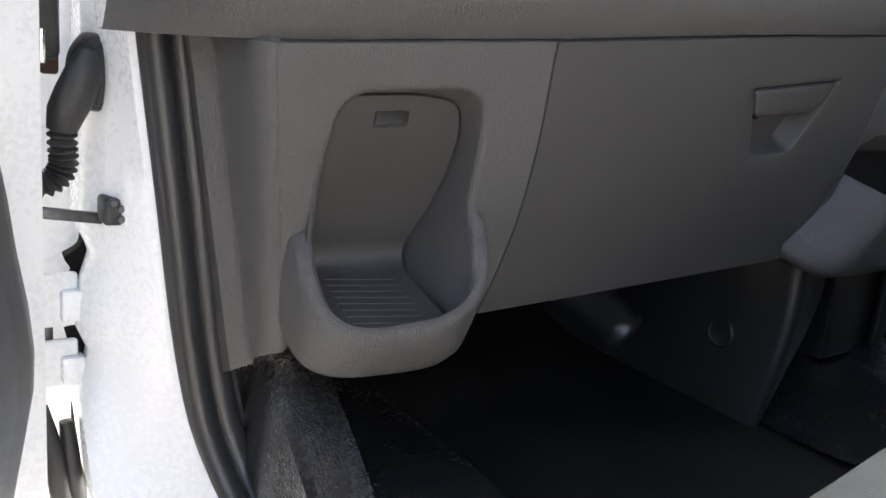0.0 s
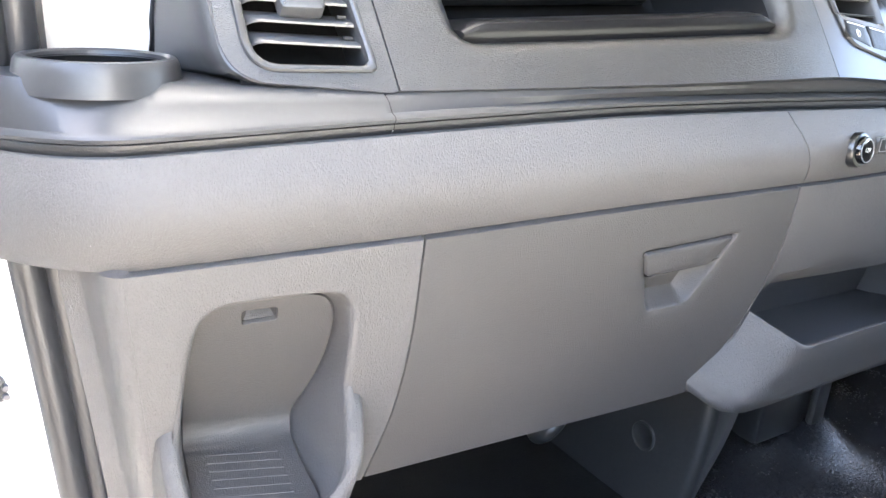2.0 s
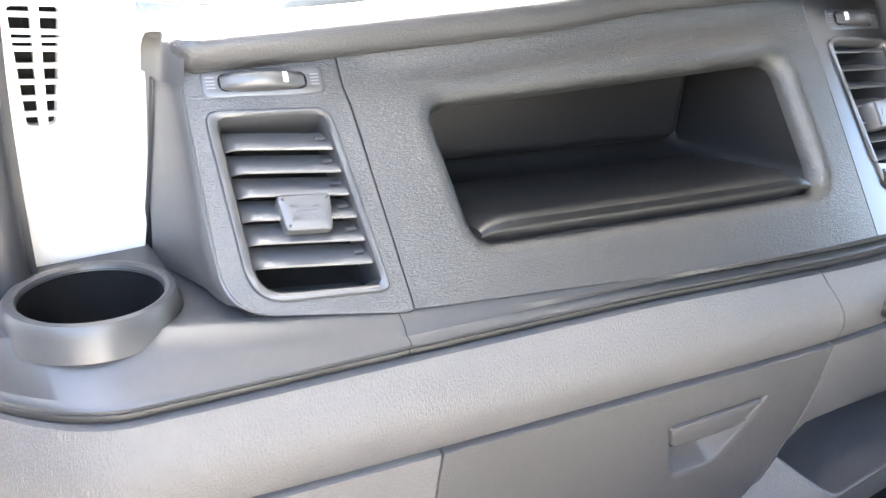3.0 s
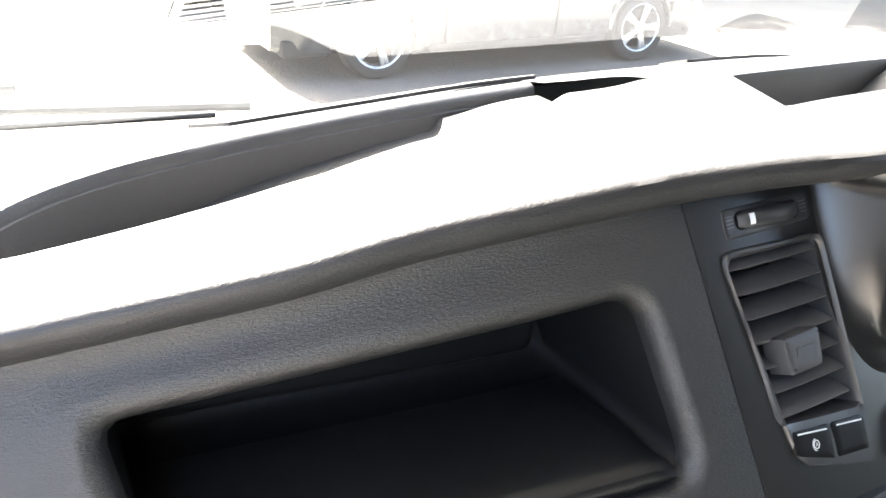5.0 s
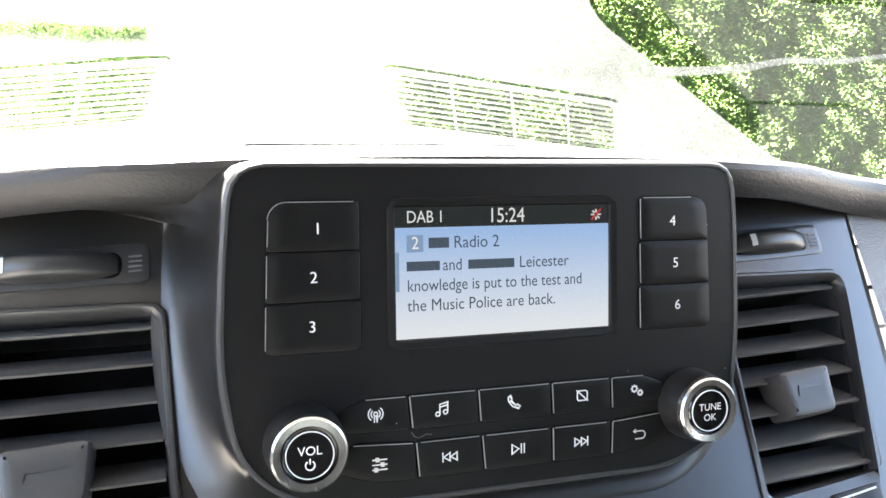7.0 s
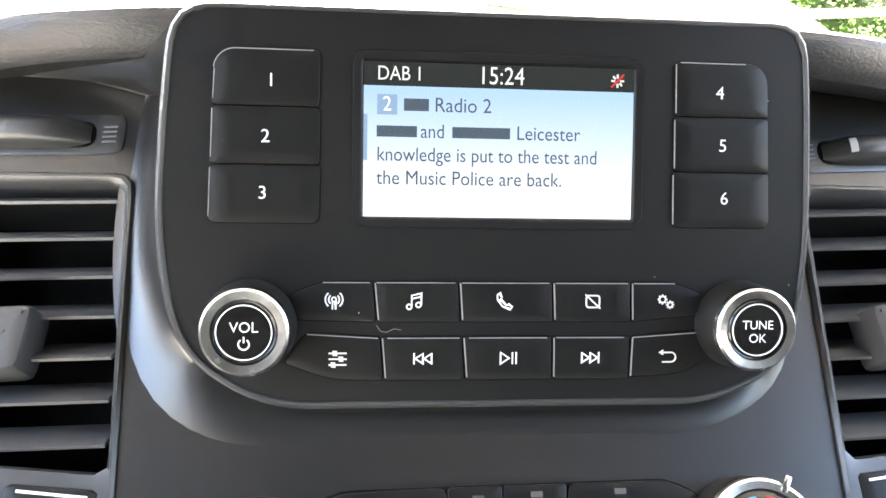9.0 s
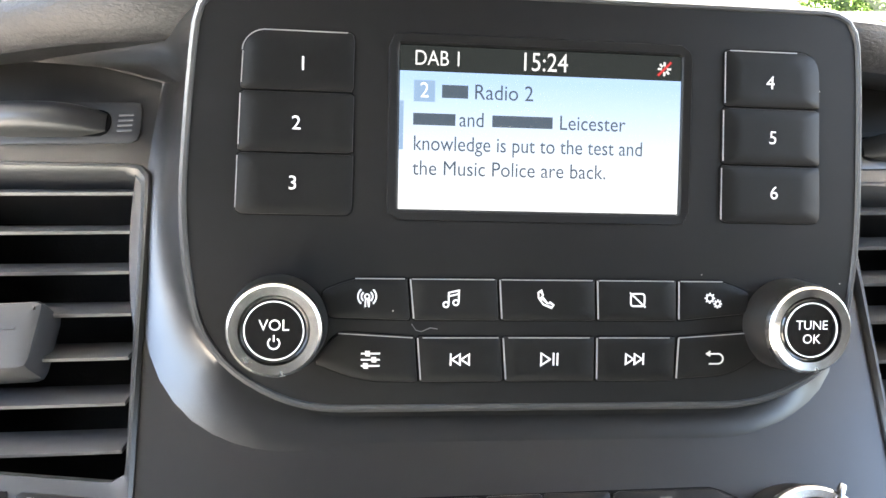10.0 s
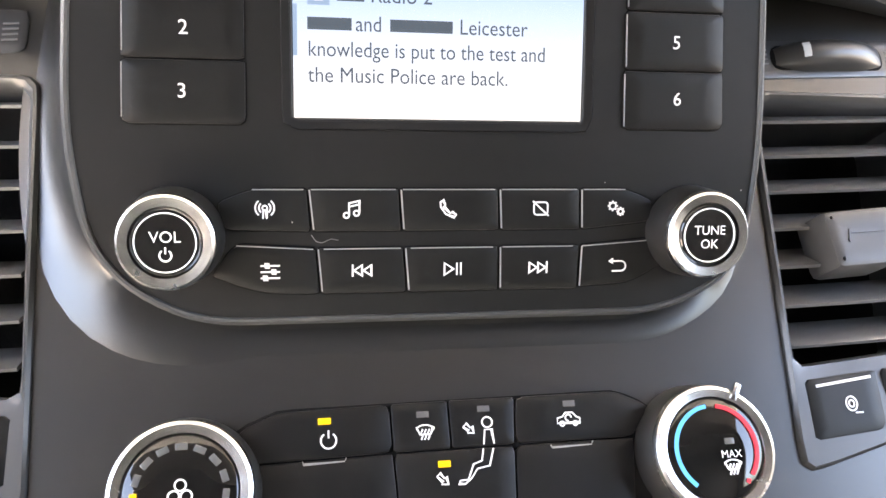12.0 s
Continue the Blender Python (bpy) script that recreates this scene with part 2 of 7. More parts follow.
def rounded(points, radii, steps=7):
    """A closed polygon with its corners rounded off."""
    out = []
    n = len(points)
    if not isinstance(radii, (list, tuple)):
        radii = [radii] * n
    for i in range(n):
        p, a, b = Vector(points[i]), Vector(points[i - 1]), Vector(points[(i + 1) % n])
        da, db = (a - p), (b - p)
        r = min(radii[i], da.length * 0.48, db.length * 0.48)
        s, e = p + da.normalized() * r, p + db.normalized() * r
        for k in range(steps + 1):
            t = k / steps
            out.append(tuple((1 - t) ** 2 * s + 2 * t * (1 - t) * p + t * t * e))
    return out


def even(points, n):
    """n points evenly spaced along a closed polygon."""
    pts = [Vector(p) for p in points]
    seg = [(pts[(i + 1) % len(pts)] - p).length for i, p in enumerate(pts)]
    total, out, i, acc = sum(seg), [], 0, 0.0
    for k in range(n):
        d = total * k / n
        while acc + seg[i] < d:
            acc += seg[i]
            i += 1
        t = (d - acc) / max(seg[i], 1e-9)
        out.append(tuple(pts[i].lerp(pts[(i + 1) % len(pts)], t)))
    return out


def inset(points, d):
    """The polygon moved inwards by d (outwards: minus)."""
    n = len(points)
    area = sum(points[i][0] * points[(i + 1) % n][1] - points[(i + 1) % n][0] * points[i][1] for i in range(n))
    s = 1 if area > 0 else -1
    out = []
    for i in range(n):
        a, b = Vector(points[i - 1]), Vector(points[(i + 1) % n])
        t = (b - a).normalized()
        out.append((points[i][0] - s * t.y * d, points[i][1] + s * t.x * d))
    return out


def cast(outer, hole):
    """For each point of hole the point of the outer polygon that lies behind it, seen from the hole's middle; the outer corners are kept."""
    cx = sum(p[0] for p in hole) / len(hole)
    cy = sum(p[1] for p in hole) / len(hole)
    out = []
    m = len(outer)
    for px, py in hole:
        dx, dy = px - cx, py - cy
        best = None
        for i in range(m):
            ax, ay = outer[i]
            bx, by = outer[(i + 1) % m]
            ex, ey = bx - ax, by - ay
            den = dx * ey - dy * ex
            if abs(den) < 1e-12:
                continue
            t = ((ax - cx) * ey - (ay - cy) * ex) / den
            u = ((ax - cx) * dy - (ay - cy) * dx) / den
            if t > 0 and -1e-6 <= u <= 1 + 1e-6 and (best is None or t < best):
                best = t
        best = best or 1.0
        out.append((cx + dx * best, cy + dy * best))
    for i in range(m):
        a, p, b = Vector(outer[i - 1]), Vector(outer[i]), Vector(outer[(i + 1) % m])
        if (p - a).length and (b - p).length and (p - a).angle(b - p) > radians(25):
            k = min(range(len(out)), key=lambda j: (Vector(out[j]) - p).length)
            out[k] = tuple(p)
    return out


def patch(bm, outer, hole, f, rings=10, inside=(), edge=(), back=True):
    """A curved sheet with a hole. f(u, v, d, dy): the place of (u, v) at d under the surface and dy straight ahead.
    inside: rows of (inset, d, dy) on from the hole's edge; edge: the same on from the outer edge, outwards."""
    out = cast(outer, hole)
    loops = []
    for ins, d, dy in reversed(edge):
        loops.append([f(u, v, d, dy) for u, v in inset(out, -ins)])
    for k in range(rings + 1):
        t = k / rings
        loops.append([f(o[0] * (1 - t) + h[0] * t, o[1] * (1 - t) + h[1] * t, 0, 0) for o, h in zip(out, hole)])
    for ins, d, dy in inside:
        loops.append([f(u, v, d, dy) for u, v in inset(hole, ins)])
    loops_to_mesh(bm, loops, cap_last=back and bool(inside))


def plate(bm, outline, f, thick=0.002, bevel=0.0006, lift=0.0):
    """A plate with a rounded edge on a surface: outline in (u, v), its face at lift over the surface."""
    loops = [[f(u, v, -lift + thick, 0) for u, v in outline],
             [f(u, v, -lift + bevel, 0) for u, v in outline],
             [f(u, v, -lift + bevel * 0.3, 0) for u, v in inset(outline, bevel * 0.35)],
             [f(u, v, -lift, 0) for u, v in inset(outline, bevel)]]
    c = inset(outline, bevel)
    mu, mv = sum(p[0] for p in c) / len(c), sum(p[1] for p in c) / len(c)
    for s in (0.6, 0.25):
        loops.append([f(mu + (u - mu) * s, mv + (v - mv) * s, -lift, 0) for u, v in c])
    loops_to_mesh(bm, loops, cap_first=True, cap_last=True)


def stroke(bm, line, f, width=0.0005, lift=0.0003, closed=False):
    """A flat printed line of some thickness along points of a surface."""
    pts = [Vector(p) for p in line]
    n = len(pts)
    a, b = [], []
    for i in range(n):
        p0 = pts[i - 1] if (i > 0 or closed) else pts[i]
        p1 = pts[(i + 1) % n] if (i < n - 1 or closed) else pts[i]
        t = (p1 - p0)
        t = t.normalized() if t.length else Vector((1, 0))
        nn = Vector((-t.y, t.x)) * width / 2
        if 0 < i < n - 1 or closed:
            c = max(0.45, (pts[i] - p0).normalized().dot(t) if (pts[i] - p0).length else 1)
            nn = nn / c
        a.append(pts[i] + nn)
        b.append(pts[i] - nn)
    loops = [[f(p.x, p.y, 0.0002, 0) for p in a], [f(p.x, p.y, -lift, 0) for p in a],
             [f(p.x, p.y, -lift, 0) for p in b], [f(p.x, p.y, 0.0002, 0) for p in b]]
    loops_to_mesh(bm, [[lp[i] for lp in loops] for i in range(n)] + ([[lp[0] for lp in loops]] if closed else []), closed=True,
                  cap_first=not closed, cap_last=not closed)


def arc(cx, cy, r, a0, a1, n=20):
    return [(cx + r * math.cos(radians(a0 + (a1 - a0) * k / n)), cy + r * math.sin(radians(a0 + (a1 - a0) * k / n))) for k in range(n + 1)]


def ring(cx, cy, r, n=40):
    return arc(cx, cy, r, 0, 360, n)[:-1]


def text_mesh(bm, words, u, v, size, f, lift=0.0003, align="CENTER", squeeze=1.0, shear=0.0):
    """Words in the built-in font, laid on a surface: the middle of the line's height at v."""
    cu = bpy.data.curves.new("words", "FONT")
    cu.body, cu.size, cu.align_x, cu.shear = words, size, align, shear
    cu.align_y = "CENTER"
    cu.resolution_u = 4
    ob = bpy.data.objects.new("words", cu)
    scene.collection.objects.link(ob)
    me = bpy.data.meshes.new_from_object(ob.evaluated_get(bpy.context.evaluated_depsgraph_get()))
    vs = [bm.verts.new(f(u + p.co.x * squeeze, v + p.co.y, -lift, 0)) for p in me.vertices]
    for pl in me.polygons:
        try:
            bm.faces.new([vs[i] for i in pl.vertices])
        except ValueError:
            pass
    bpy.data.objects.remove(ob)
    bpy.data.curves.remove(cu)
    bpy.data.meshes.remove(me)


def box(bm, x0, x1, y0, y1, z0, z1, bevel=0.0, segments=2, m=None):
    new_bm = bmesh.new()
    bmesh.ops.create_cube(new_bm, size=1, matrix=Matrix.Translation(((x0 + x1) / 2, (y0 + y1) / 2, (z0 + z1) / 2)) @ Matrix.Diagonal((x1 - x0, y1 - y0, z1 - z0, 1)))
    if bevel:
        bmesh.ops.bevel(new_bm, geom=list(new_bm.edges), offset=bevel, segments=segments, profile=0.5, affect="EDGES")
    if m is not None:
        new_bm.transform(m)
    me = bpy.data.meshes.new("tmp")
    new_bm.to_mesh(me)
    new_bm.free()
    bm.from_mesh(me)
    bpy.data.meshes.remove(me)


def lathe(bm, profile, m, n=48, cap_first=False, cap_last=True):
    """Turns (radius, height) rows round the local z axis."""
    loops = [[m @ Vector((r * math.cos(2 * math.pi * k / n), r * math.sin(2 * math.pi * k / n), h)) for k in range(n)] for r, h in profile]
    loops_to_mesh(bm, loops, cap_first=cap_first, cap_last=cap_last)


def pipe(bm, points, radius, n=10, flat=1.0):
    """A tube along points; radius a number or one for each point."""
    pts = [Vector(p) for p in points]
    loops = []
    for i, p in enumerate(pts):
        t = (pts[min(i + 1, len(pts) - 1)] - pts[max(i - 1, 0)]).normalized()
        side = t.cross(Vector((0, 1, 0.05))).normalized()
        top = side.cross(t).normalized()
        r = radius[i] if isinstance(radius, (list, tuple)) else radius
        loops.append([p + side * r * math.cos(2 * math.pi * k / n) + top * r * flat * math.sin(2 * math.pi * k / n) for k in range(n)])
    loops_to_mesh(bm, loops, cap_first=True, cap_last=True)


def lerp_table(x, rows):
    """Smooth reading of a short table of (x, value)."""
    xs, vs = [r[0] for r in rows], [r[1] for r in rows]
    return float(np.mean([np.interp(x + o, xs, vs) for o in (-0.03, -0.02, -0.01, 0, 0.01, 0.02, 0.03)]))


def soft_bend(x, at, w):
    return w * math.log1p(math.exp((abs(x) - at) / w))


# ---- the dashboard's main surfaces ----
def up_y(x, z):
    w = min(1.0, max(0.0, (abs(x) - 0.255) / 0.05)) * min(1.0, max(0.0, (0.665 - abs(x)) / 0.04))
    hollow = 0.0058 * w * math.exp(-((top_edge(x) - z - 0.017) / 0.0115) ** 2) if w else 0.0       # shallow hollow below the pad
    return -0.030 + 0.335 * soft_bend(x, 0.26, 0.035) + 0.585 * (z - 1.233) + hollow


def low_y(x, z):
    return -0.040 + 0.185 * soft_bend(x, 0.235, 0.03) + 0.2 * (1.11 - z)


def on(surface):
    """Turns y = surface(x, z) into a mapping (x, z, depth under it, way straight ahead)."""
    def f(x, z, d=0.0, dy=0.0):
        e = 0.002
        n = Vector(((surface(x + e, z) - surface(x - e, z)) / (2 * e), -1, (surface(x, z + e) - surface(x, z - e)) / (2 * e))).normalized()
        return Vector((x, surface(x, z) + dy, z)) - n * d
    return f


up3, low3 = on(up_y), on(low_y)
TOP_EDGE = [(0, 1.415), (0.10, 1.414), (0.186, 1.409), (0.25, 1.397), (0.32, 1.389), (0.426, 1.373), (0.47, 1.361), (0.64, 1.334), (0.76, 1.316), (0.9, 1.30)]
BOT_EDGE = [(0, 1.212), (0.235, 1.2145), (0.443, 1.1945), (0.626, 1.179), (0.73, 1.175), (0.9, 1.172)]
BAND = [(0, 1.187), (0.17, 1.1843), (0.28, 1.180), (0.45, 1.1684), (0.63, 1.150), (0.777, 1.134), (0.87, 1.1245), (0.95, 1.118)]
SEAM = [(0, 1.128), (0.25, 1.115), (0.425, 1.0967), (0.609, 1.0747), (0.7182, 1.0634), (0.81, 1.054), (0.9, 1.048)]


def top_edge(x):
    return lerp_table(abs(x), TOP_EDGE)


def bot_edge(x):
    return lerp_table(abs(x), BOT_EDGE)


def band_z(x):
    return lerp_table(abs(x), BAND)


def seam_z(x):
    return lerp_table(abs(x), SEAM)


def lip_y(x):
    return low_y(x, 1.11) + 0.012 + 9.0 * max(0.0, abs(x) - 0.80) ** 2


# ---- dashboard ----
dash = thing("dashboard", (0, 0.1, 1.1), "charcoal and warm grey moulded van dashboard with padded top", "dashboard", kind="structure")

# seams between the fascia pieces: x as a function of height
def seam_1(z):
    return -0.6425 + (1.328 - z) * 0.111


def seam_2(z):
    return -0.2515 + (1.39 - z) * 0.108


def quad_outline(x_left, x_right, z_low, z_high, n=14):
    """An outline whose sides may lean and whose top and foot may bow, run round once."""
    out = []
    for k in range(n):
        t = k / n
        xa, xb = x_left(z_low(x_left(1.2))), x_right(z_low(x_right(1.2)))
        x = xa + (xb - xa) * t
        out.append((x, z_low(x)))
    for k in range(n):
        t = k / n
        xa = x_right(1.2)
        za, zb = z_low(xa), z_high(xa)
        z = za + (zb - za) * t
        out.append((x_right(z), z))
    for k in range(n):
        t = k / n
        xa, xb = x_right(z_high(x_right(1.4))), x_left(z_high(x_left(1.4)))
        x = xa + (xb - xa) * t
        out.append((x, z_high(x)))
    for k in range(n):
        t = k / n
        xa = x_left(1.4)
        za, zb = z_high(xa), z_low(xa)
        z = za + (zb - za) * t
        out.append((x_left(z), z))
    return out


GAP = 0.0006
CUBBY = rounded([(-0.573, 1.2185), (-0.276, 1.2515), (-0.2900, 1.3485), (-0.587, 1.305)], [0.014, 0.02, 0.016, 0.014])
CUBBY = inset(even(CUBBY, 120), -0.012)
bm = bmesh.new()
patch(bm, quad_outline(lambda z: seam_1(z) + GAP, lambda z: seam_2(z) - GAP, lambda x: bot_edge(x), lambda x: top_edge(x) + 0.004), CUBBY, up3, rings=14,
      inside=((0.002, 0.0003, 0), (0.005, 0.0014, 0), (0.008, 0.0036, 0), (0.0105, 0.0070, 0), (0.0120, 0.0115, 0), (0.0128, 0.017, 0)),
      edge=((0.0003, 0.0006, 0), (0.0004, 0.006, 0)), back=False)
part("shelf_fascia", bm, BLACK, dash, "black grained fascia with an open letter shelf")

bm = bmesh.new()
loops_to_mesh(bm, [[up3(u, w, 0.017, dy) for u, w in inset(CUBBY, i)] for i, dy in ((0.0126, -0.0004), (0.0133, 0.03), (0.015, 0.10), (0.017, 0.130), (0.023, 0.137))], cap_last=True)
part("shelf_box", bm, INNER, dash, "smooth black inside of the open shelf")
# loose liner bar along the front of the open shelf
def cubby_low(x):
    return 1.2185 + (x + 0.571) * 0.113


bm = bmesh.new()
loops = []
for k in range(41):
    x = -0.5680 + k * 0.2790 / 40
    z0 = cubby_low(x) - 0.0015
    taper = min(1, (k + 0.6) / 3, (40.6 - k) / 3) ** 0.5
    prof = ((0.020, -0.010), (0.002, -0.010), (0.0004, -0.002), (-0.0025, 0.004), (-0.0028, 0.008), (-0.0010, 0.0118), (0.003, 0.0138), (0.009, 0.0142), (0.030, 0.0132), (0.11, 0.004))
    loops.append([up3(x, z0, 0, 0) + Vector((0, 0.0085 + d, h * taper * 0.95)) for d, h in prof])
loops_to_mesh(bm, loops, closed=True, cap_first=True, cap_last=True)
part("shelf_liner", bm, LINER, dash, "black rubber liner bar")
# moulded step on the back of the open shelf
bm = bmesh.new()
box(bm, -0.575, -0.298, 0.13, 0.16, 1.245, 1.32, 0.011, 4)
for v in bm.verts:
    v.co.z += (v.co.x + 0.45) * 0.10
    v.co.y += -(v.co.x + 0.30) * 0.28
part("shelf_back_panel", bm, INNER, dash)


# ---- air vents ----
def vent_group(name, outline, hole, slat_rows, x_lines, tab_at, wheel, label, x_side, rise=1.0):
    """A louvred vent in the fascia: bezel, walls, slats, a tab and a thumb wheel over it."""
    v = thing(name, up3(sum(p[0] for p in outline) / len(outline), sum(p[1] for p in outline) / len(outline), 0), label, "air vent", "dashboard air vents")
    ol, hl = even(outline, 88), even(hole, 88)
    bm = bmesh.new()
    o2 = cast(ol, hl)
    loops = [[up3(u, w, 0.004, 0) for u, w in o2], [up3(u, w, -0.0012, 0) for u, w in inset(o2, 0.0003)], [up3(u, w, -0.0026, 0) for u, w in inset(o2, 0.0013)]]
    mid = [((a[0] + b[0]) / 2, (a[1] + b[1]) / 2) for a, b in zip(o2, hl)]
    loops += [[up3(u, w, -0.0026, 0) for u, w in mid], [up3(u, w, -0.0012, 0) for u, w in inset(hl, -0.0012)], [up3(u, w, 0.003, 0) for u, w in hl],
              [up3(u, w, 0.045, 0) for u, w in inset(hl, 0.002)]]
    loops_to_mesh(bm, loops)
    part("bezel", bm, BEZEL, v)
    # near-black closing sheet carries the shade behind the slats
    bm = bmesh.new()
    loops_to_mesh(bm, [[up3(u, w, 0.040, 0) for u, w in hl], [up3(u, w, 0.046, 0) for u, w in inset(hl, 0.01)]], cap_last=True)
    part("duct_shade", bm, DARK, v)
    left, right = x_lines
    for z in slat_rows:
        bm = bmesh.new()
        xa, xb = left(z) + 0.0006, right(z) - 0.0006
        loops = []
        for k in range(17):
            t = k / 16
            x = xa + (xb - xa) * t
            tip = 0.0085 * (max(0, 1 - t / 0.14) ** 2 if x_side < 0 else 0)
            prof = ((0.0030 + tip, -0.0010), (0.0020 + tip, 0.0), (0.0028 + tip, 0.0012), (0.010 + tip * 0.5, 0.0066), (0.021, 0.0136), (0.022, 0.0122), (0.011 + tip * 0.5, 0.0048))
            slope = (x - (xa + xb) / 2) * 0.025
            loops.append([up3(x, z + h * rise + slope, d, 0) for d, h in prof])
        loops_to_mesh(bm, loops, closed=True, cap_first=True, cap_last=True)
        part("slat", bm, SLAT, v)
        if rise < 1.0:
            continue
        bm = bmesh.new()
        p = up3(right(z) - 0.004, z + 0.006 + 0.002, 0.008, 0)
        lathe(bm, ((0.0, 0.0), (0.0014, 0.0), (0.0014, 0.007), (0.0, 0.007)), Matrix.Translation(p) @ Euler((0, radians(-90), 0)).to_matrix().to_4x4(), 10, False, False)
        part("pivot", bm, BEZEL, v)
    tx, tz = tab_at
    bm = bmesh.new()
    tab = rounded([(tx - 0.0145, tz - 0.0105), (tx + 0.0145, tz - 0.0090), (tx + 0.0168, tz + 0.0125), (tx - 0.0170, tz + 0.0105)], 0.003, 4)
    tab = even(tab, 40)
    loops = [[up3(u, w, 0.010, 0) for u, w in tab], [up3(u, w, -0.0055, 0) for u, w in tab], [up3(u, w, -0.0075, 0) for u, w in inset(tab, 0.0008)],
             [up3(u, w, -0.0082, 0) for u, w in inset(tab, 0.0025)], [up3(u, w, -0.0080, 0) for u, w in inset(tab, 0.006)]]
    loops_to_mesh(bm, loops, cap_first=True, cap_last=True)
    tab_ob = part("tab", bm, TAB, v)
    bm = bmesh.new()
    stroke(bm, [(tx - 0.0075, tz - 0.001), (tx - 0.0065, tz + 0.0028), (tx + 0.0085, tz + 0.0032)], lambda a, b, d, dy: up3(a, b, d - 0.0081, dy), 0.0008, 0.0004)
    part("tab_ridge", bm, BEZEL, tab_ob)
    # thumb wheel in its long dish
    wx0, wx1, wz, lean, mark = wheel
    bm = bmesh.new()
    dish = even(rounded([(wx0 - 0.0105, wz - 0.0085 - lean * 0.6), (wx1 + 0.0125, wz - 0.0065 + lean * 0.6), (wx1 + 0.0125, wz + 0.0085 + lean * 0.6), (wx0 - 0.0105, wz + 0.0065 - lean * 0.6)], 0.003), 64)
    loops = [[up3(u, w, 0.001, 0) for u, w in inset(dish, -0.0010)], [up3(u, w, -0.0006, 0) for u, w in inset(dish, -0.0004)], [up3(u, w, -0.0010, 0) for u, w in inset(dish, 0.0004)],
             [up3(u, w, -0.0009, 0) for u, w in inset(dish, 0.003)]]
    loops_to_mesh(bm, loops, cap_last=True)
    part("wheel_dish", bm, BEZEL, v)
    # dark plate showing as a thin outline: painted shading round the wheel
    bm = bmesh.new()
    plate(bm, even(rounded([(wx0 - 0.0016, wz - 0.0052 - lean * 0.6), (wx1 + 0.0016, wz - 0.0052 + lean * 0.6), (wx1 + 0.0016, wz + 0.0052 + lean * 0.6), (wx0 - 0.0016, wz + 0.0052 - lean * 0.6)], 0.0050), 56), up3, 0.002, 0.0002, 0.0013)
    part("wheel_shade", bm, DARK, v)
    bm = bmesh.new()
    c, h = (wx0 + wx1) / 2, (wx1 - wx0) / 2
    loops = []
    for k in range(33):
        s = -1 + 2 * k / 32
        x = c + h * s
        bulge = 0.0085 * max(0.0, 1 - abs(s) ** 2.4) + 0.0008
        zc = wz + lean * s * 0.6
        loops.append([up3(x, zc + hh * 0.0058 * (1 - 0.42 * abs(s) ** 4), -bulge * dd - 0.0011, 0) for hh, dd in ((-1, 0), (-0.97, 0.35), (-0.86, 0.66), (-0.62, 0.88), (-0.25, 1), (0.25, 1), (0.62, 0.88), (0.86, 0.66), (0.97, 0.35), (1, 0))])
    loops_to_mesh(bm, loops, closed=False, cap_first=False, cap_last=False)
    wheel_ob = part("thumb_wheel", bm, BEZEL, v)
    bm = bmesh.new()
    rows = []
    for q in range(5):
        x = mark - 0.0015 + 0.0030 * q / 4
        s = (x - c) / h
        bulge = 0.0085 * max(0.0, 1 - abs(s) ** 2.4) + 0.0008
        rows.append([up3(x, wz + lean * s * 0.6 + hh * 0.0058, -bulge * dd - 0.0014, 0) for hh, dd in ((-0.52, 0.94), (-0.45, 0.97), (-0.2, 1.02), (0.2, 1.02), (0.45, 0.97), (0.52, 0.94))])
    loops_to_mesh(bm, rows, closed=False)
    part("white_mark", bm, INK, wheel_ob, "white position mark")
    for xx in (wx0 - 0.006, wx1 + 0.007):
        bm = bmesh.new()
        for k in range(4):
            z0 = wz + (xx - c) / h * lean * 0.6
            stroke(bm, [(xx - 0.0028, z0 - 0.003 + k * 0.002), (xx + 0.0028, z0 - 0.0026 + k * 0.002)], lambda a, b, d, dy: up3(a, b, d - 0.0010, dy), 0.0006, 0.0003)
        part("flow_symbol", bm, INK_DIM, v)
    return v


def line2(a, b):
    """x along the straight line from a to b, by height."""
    return lambda z: a[0] + (b[0] - a[0]) * (z - a[1]) / (b[1] - a[1])


V1_OUT = rounded([(-0.7255, 1.1845), (-0.6375, 1.1900), (-0.6540, 1.3000), (-0.7325, 1.2950)], [0.022, 0.007, 0.010, 0.009])
V1_IN = rounded([(-0.7190, 1.1910), (-0.6440, 1.1950), (-0.6590, 1.2950), (-0.7245, 1.2900)], [0.016, 0.004, 0.006, 0.005])
v1 = vent_group("air_vent", V1_OUT, V1_IN, [1.207 + 0.0136 * k for k in range(6)], (line2((-0.719, 1.191), (-0.7245, 1.29)), line2((-0.644, 1.195), (-0.659, 1.295))),
                (-0.6825, 1.2350), (-0.7185, -0.6665, 1.3135, 0.0034, -0.6790), "black louvred air vent beside the open shelf, tab at its middle", -1)
V2_OUT = rounded([(-0.2050, 1.2420), (-0.1330, 1.2270), (-0.1405, 1.3645), (-0.2335, 1.3640)], [0.016, 0.008, 0.008, 0.012])
V2_IN = rounded([(-0.2135, 1.2680), (-0.1390, 1.2625), (-0.1455, 1.3600), (-0.2285, 1.3590)], [0.003, 0.003, 0.005, 0.009])
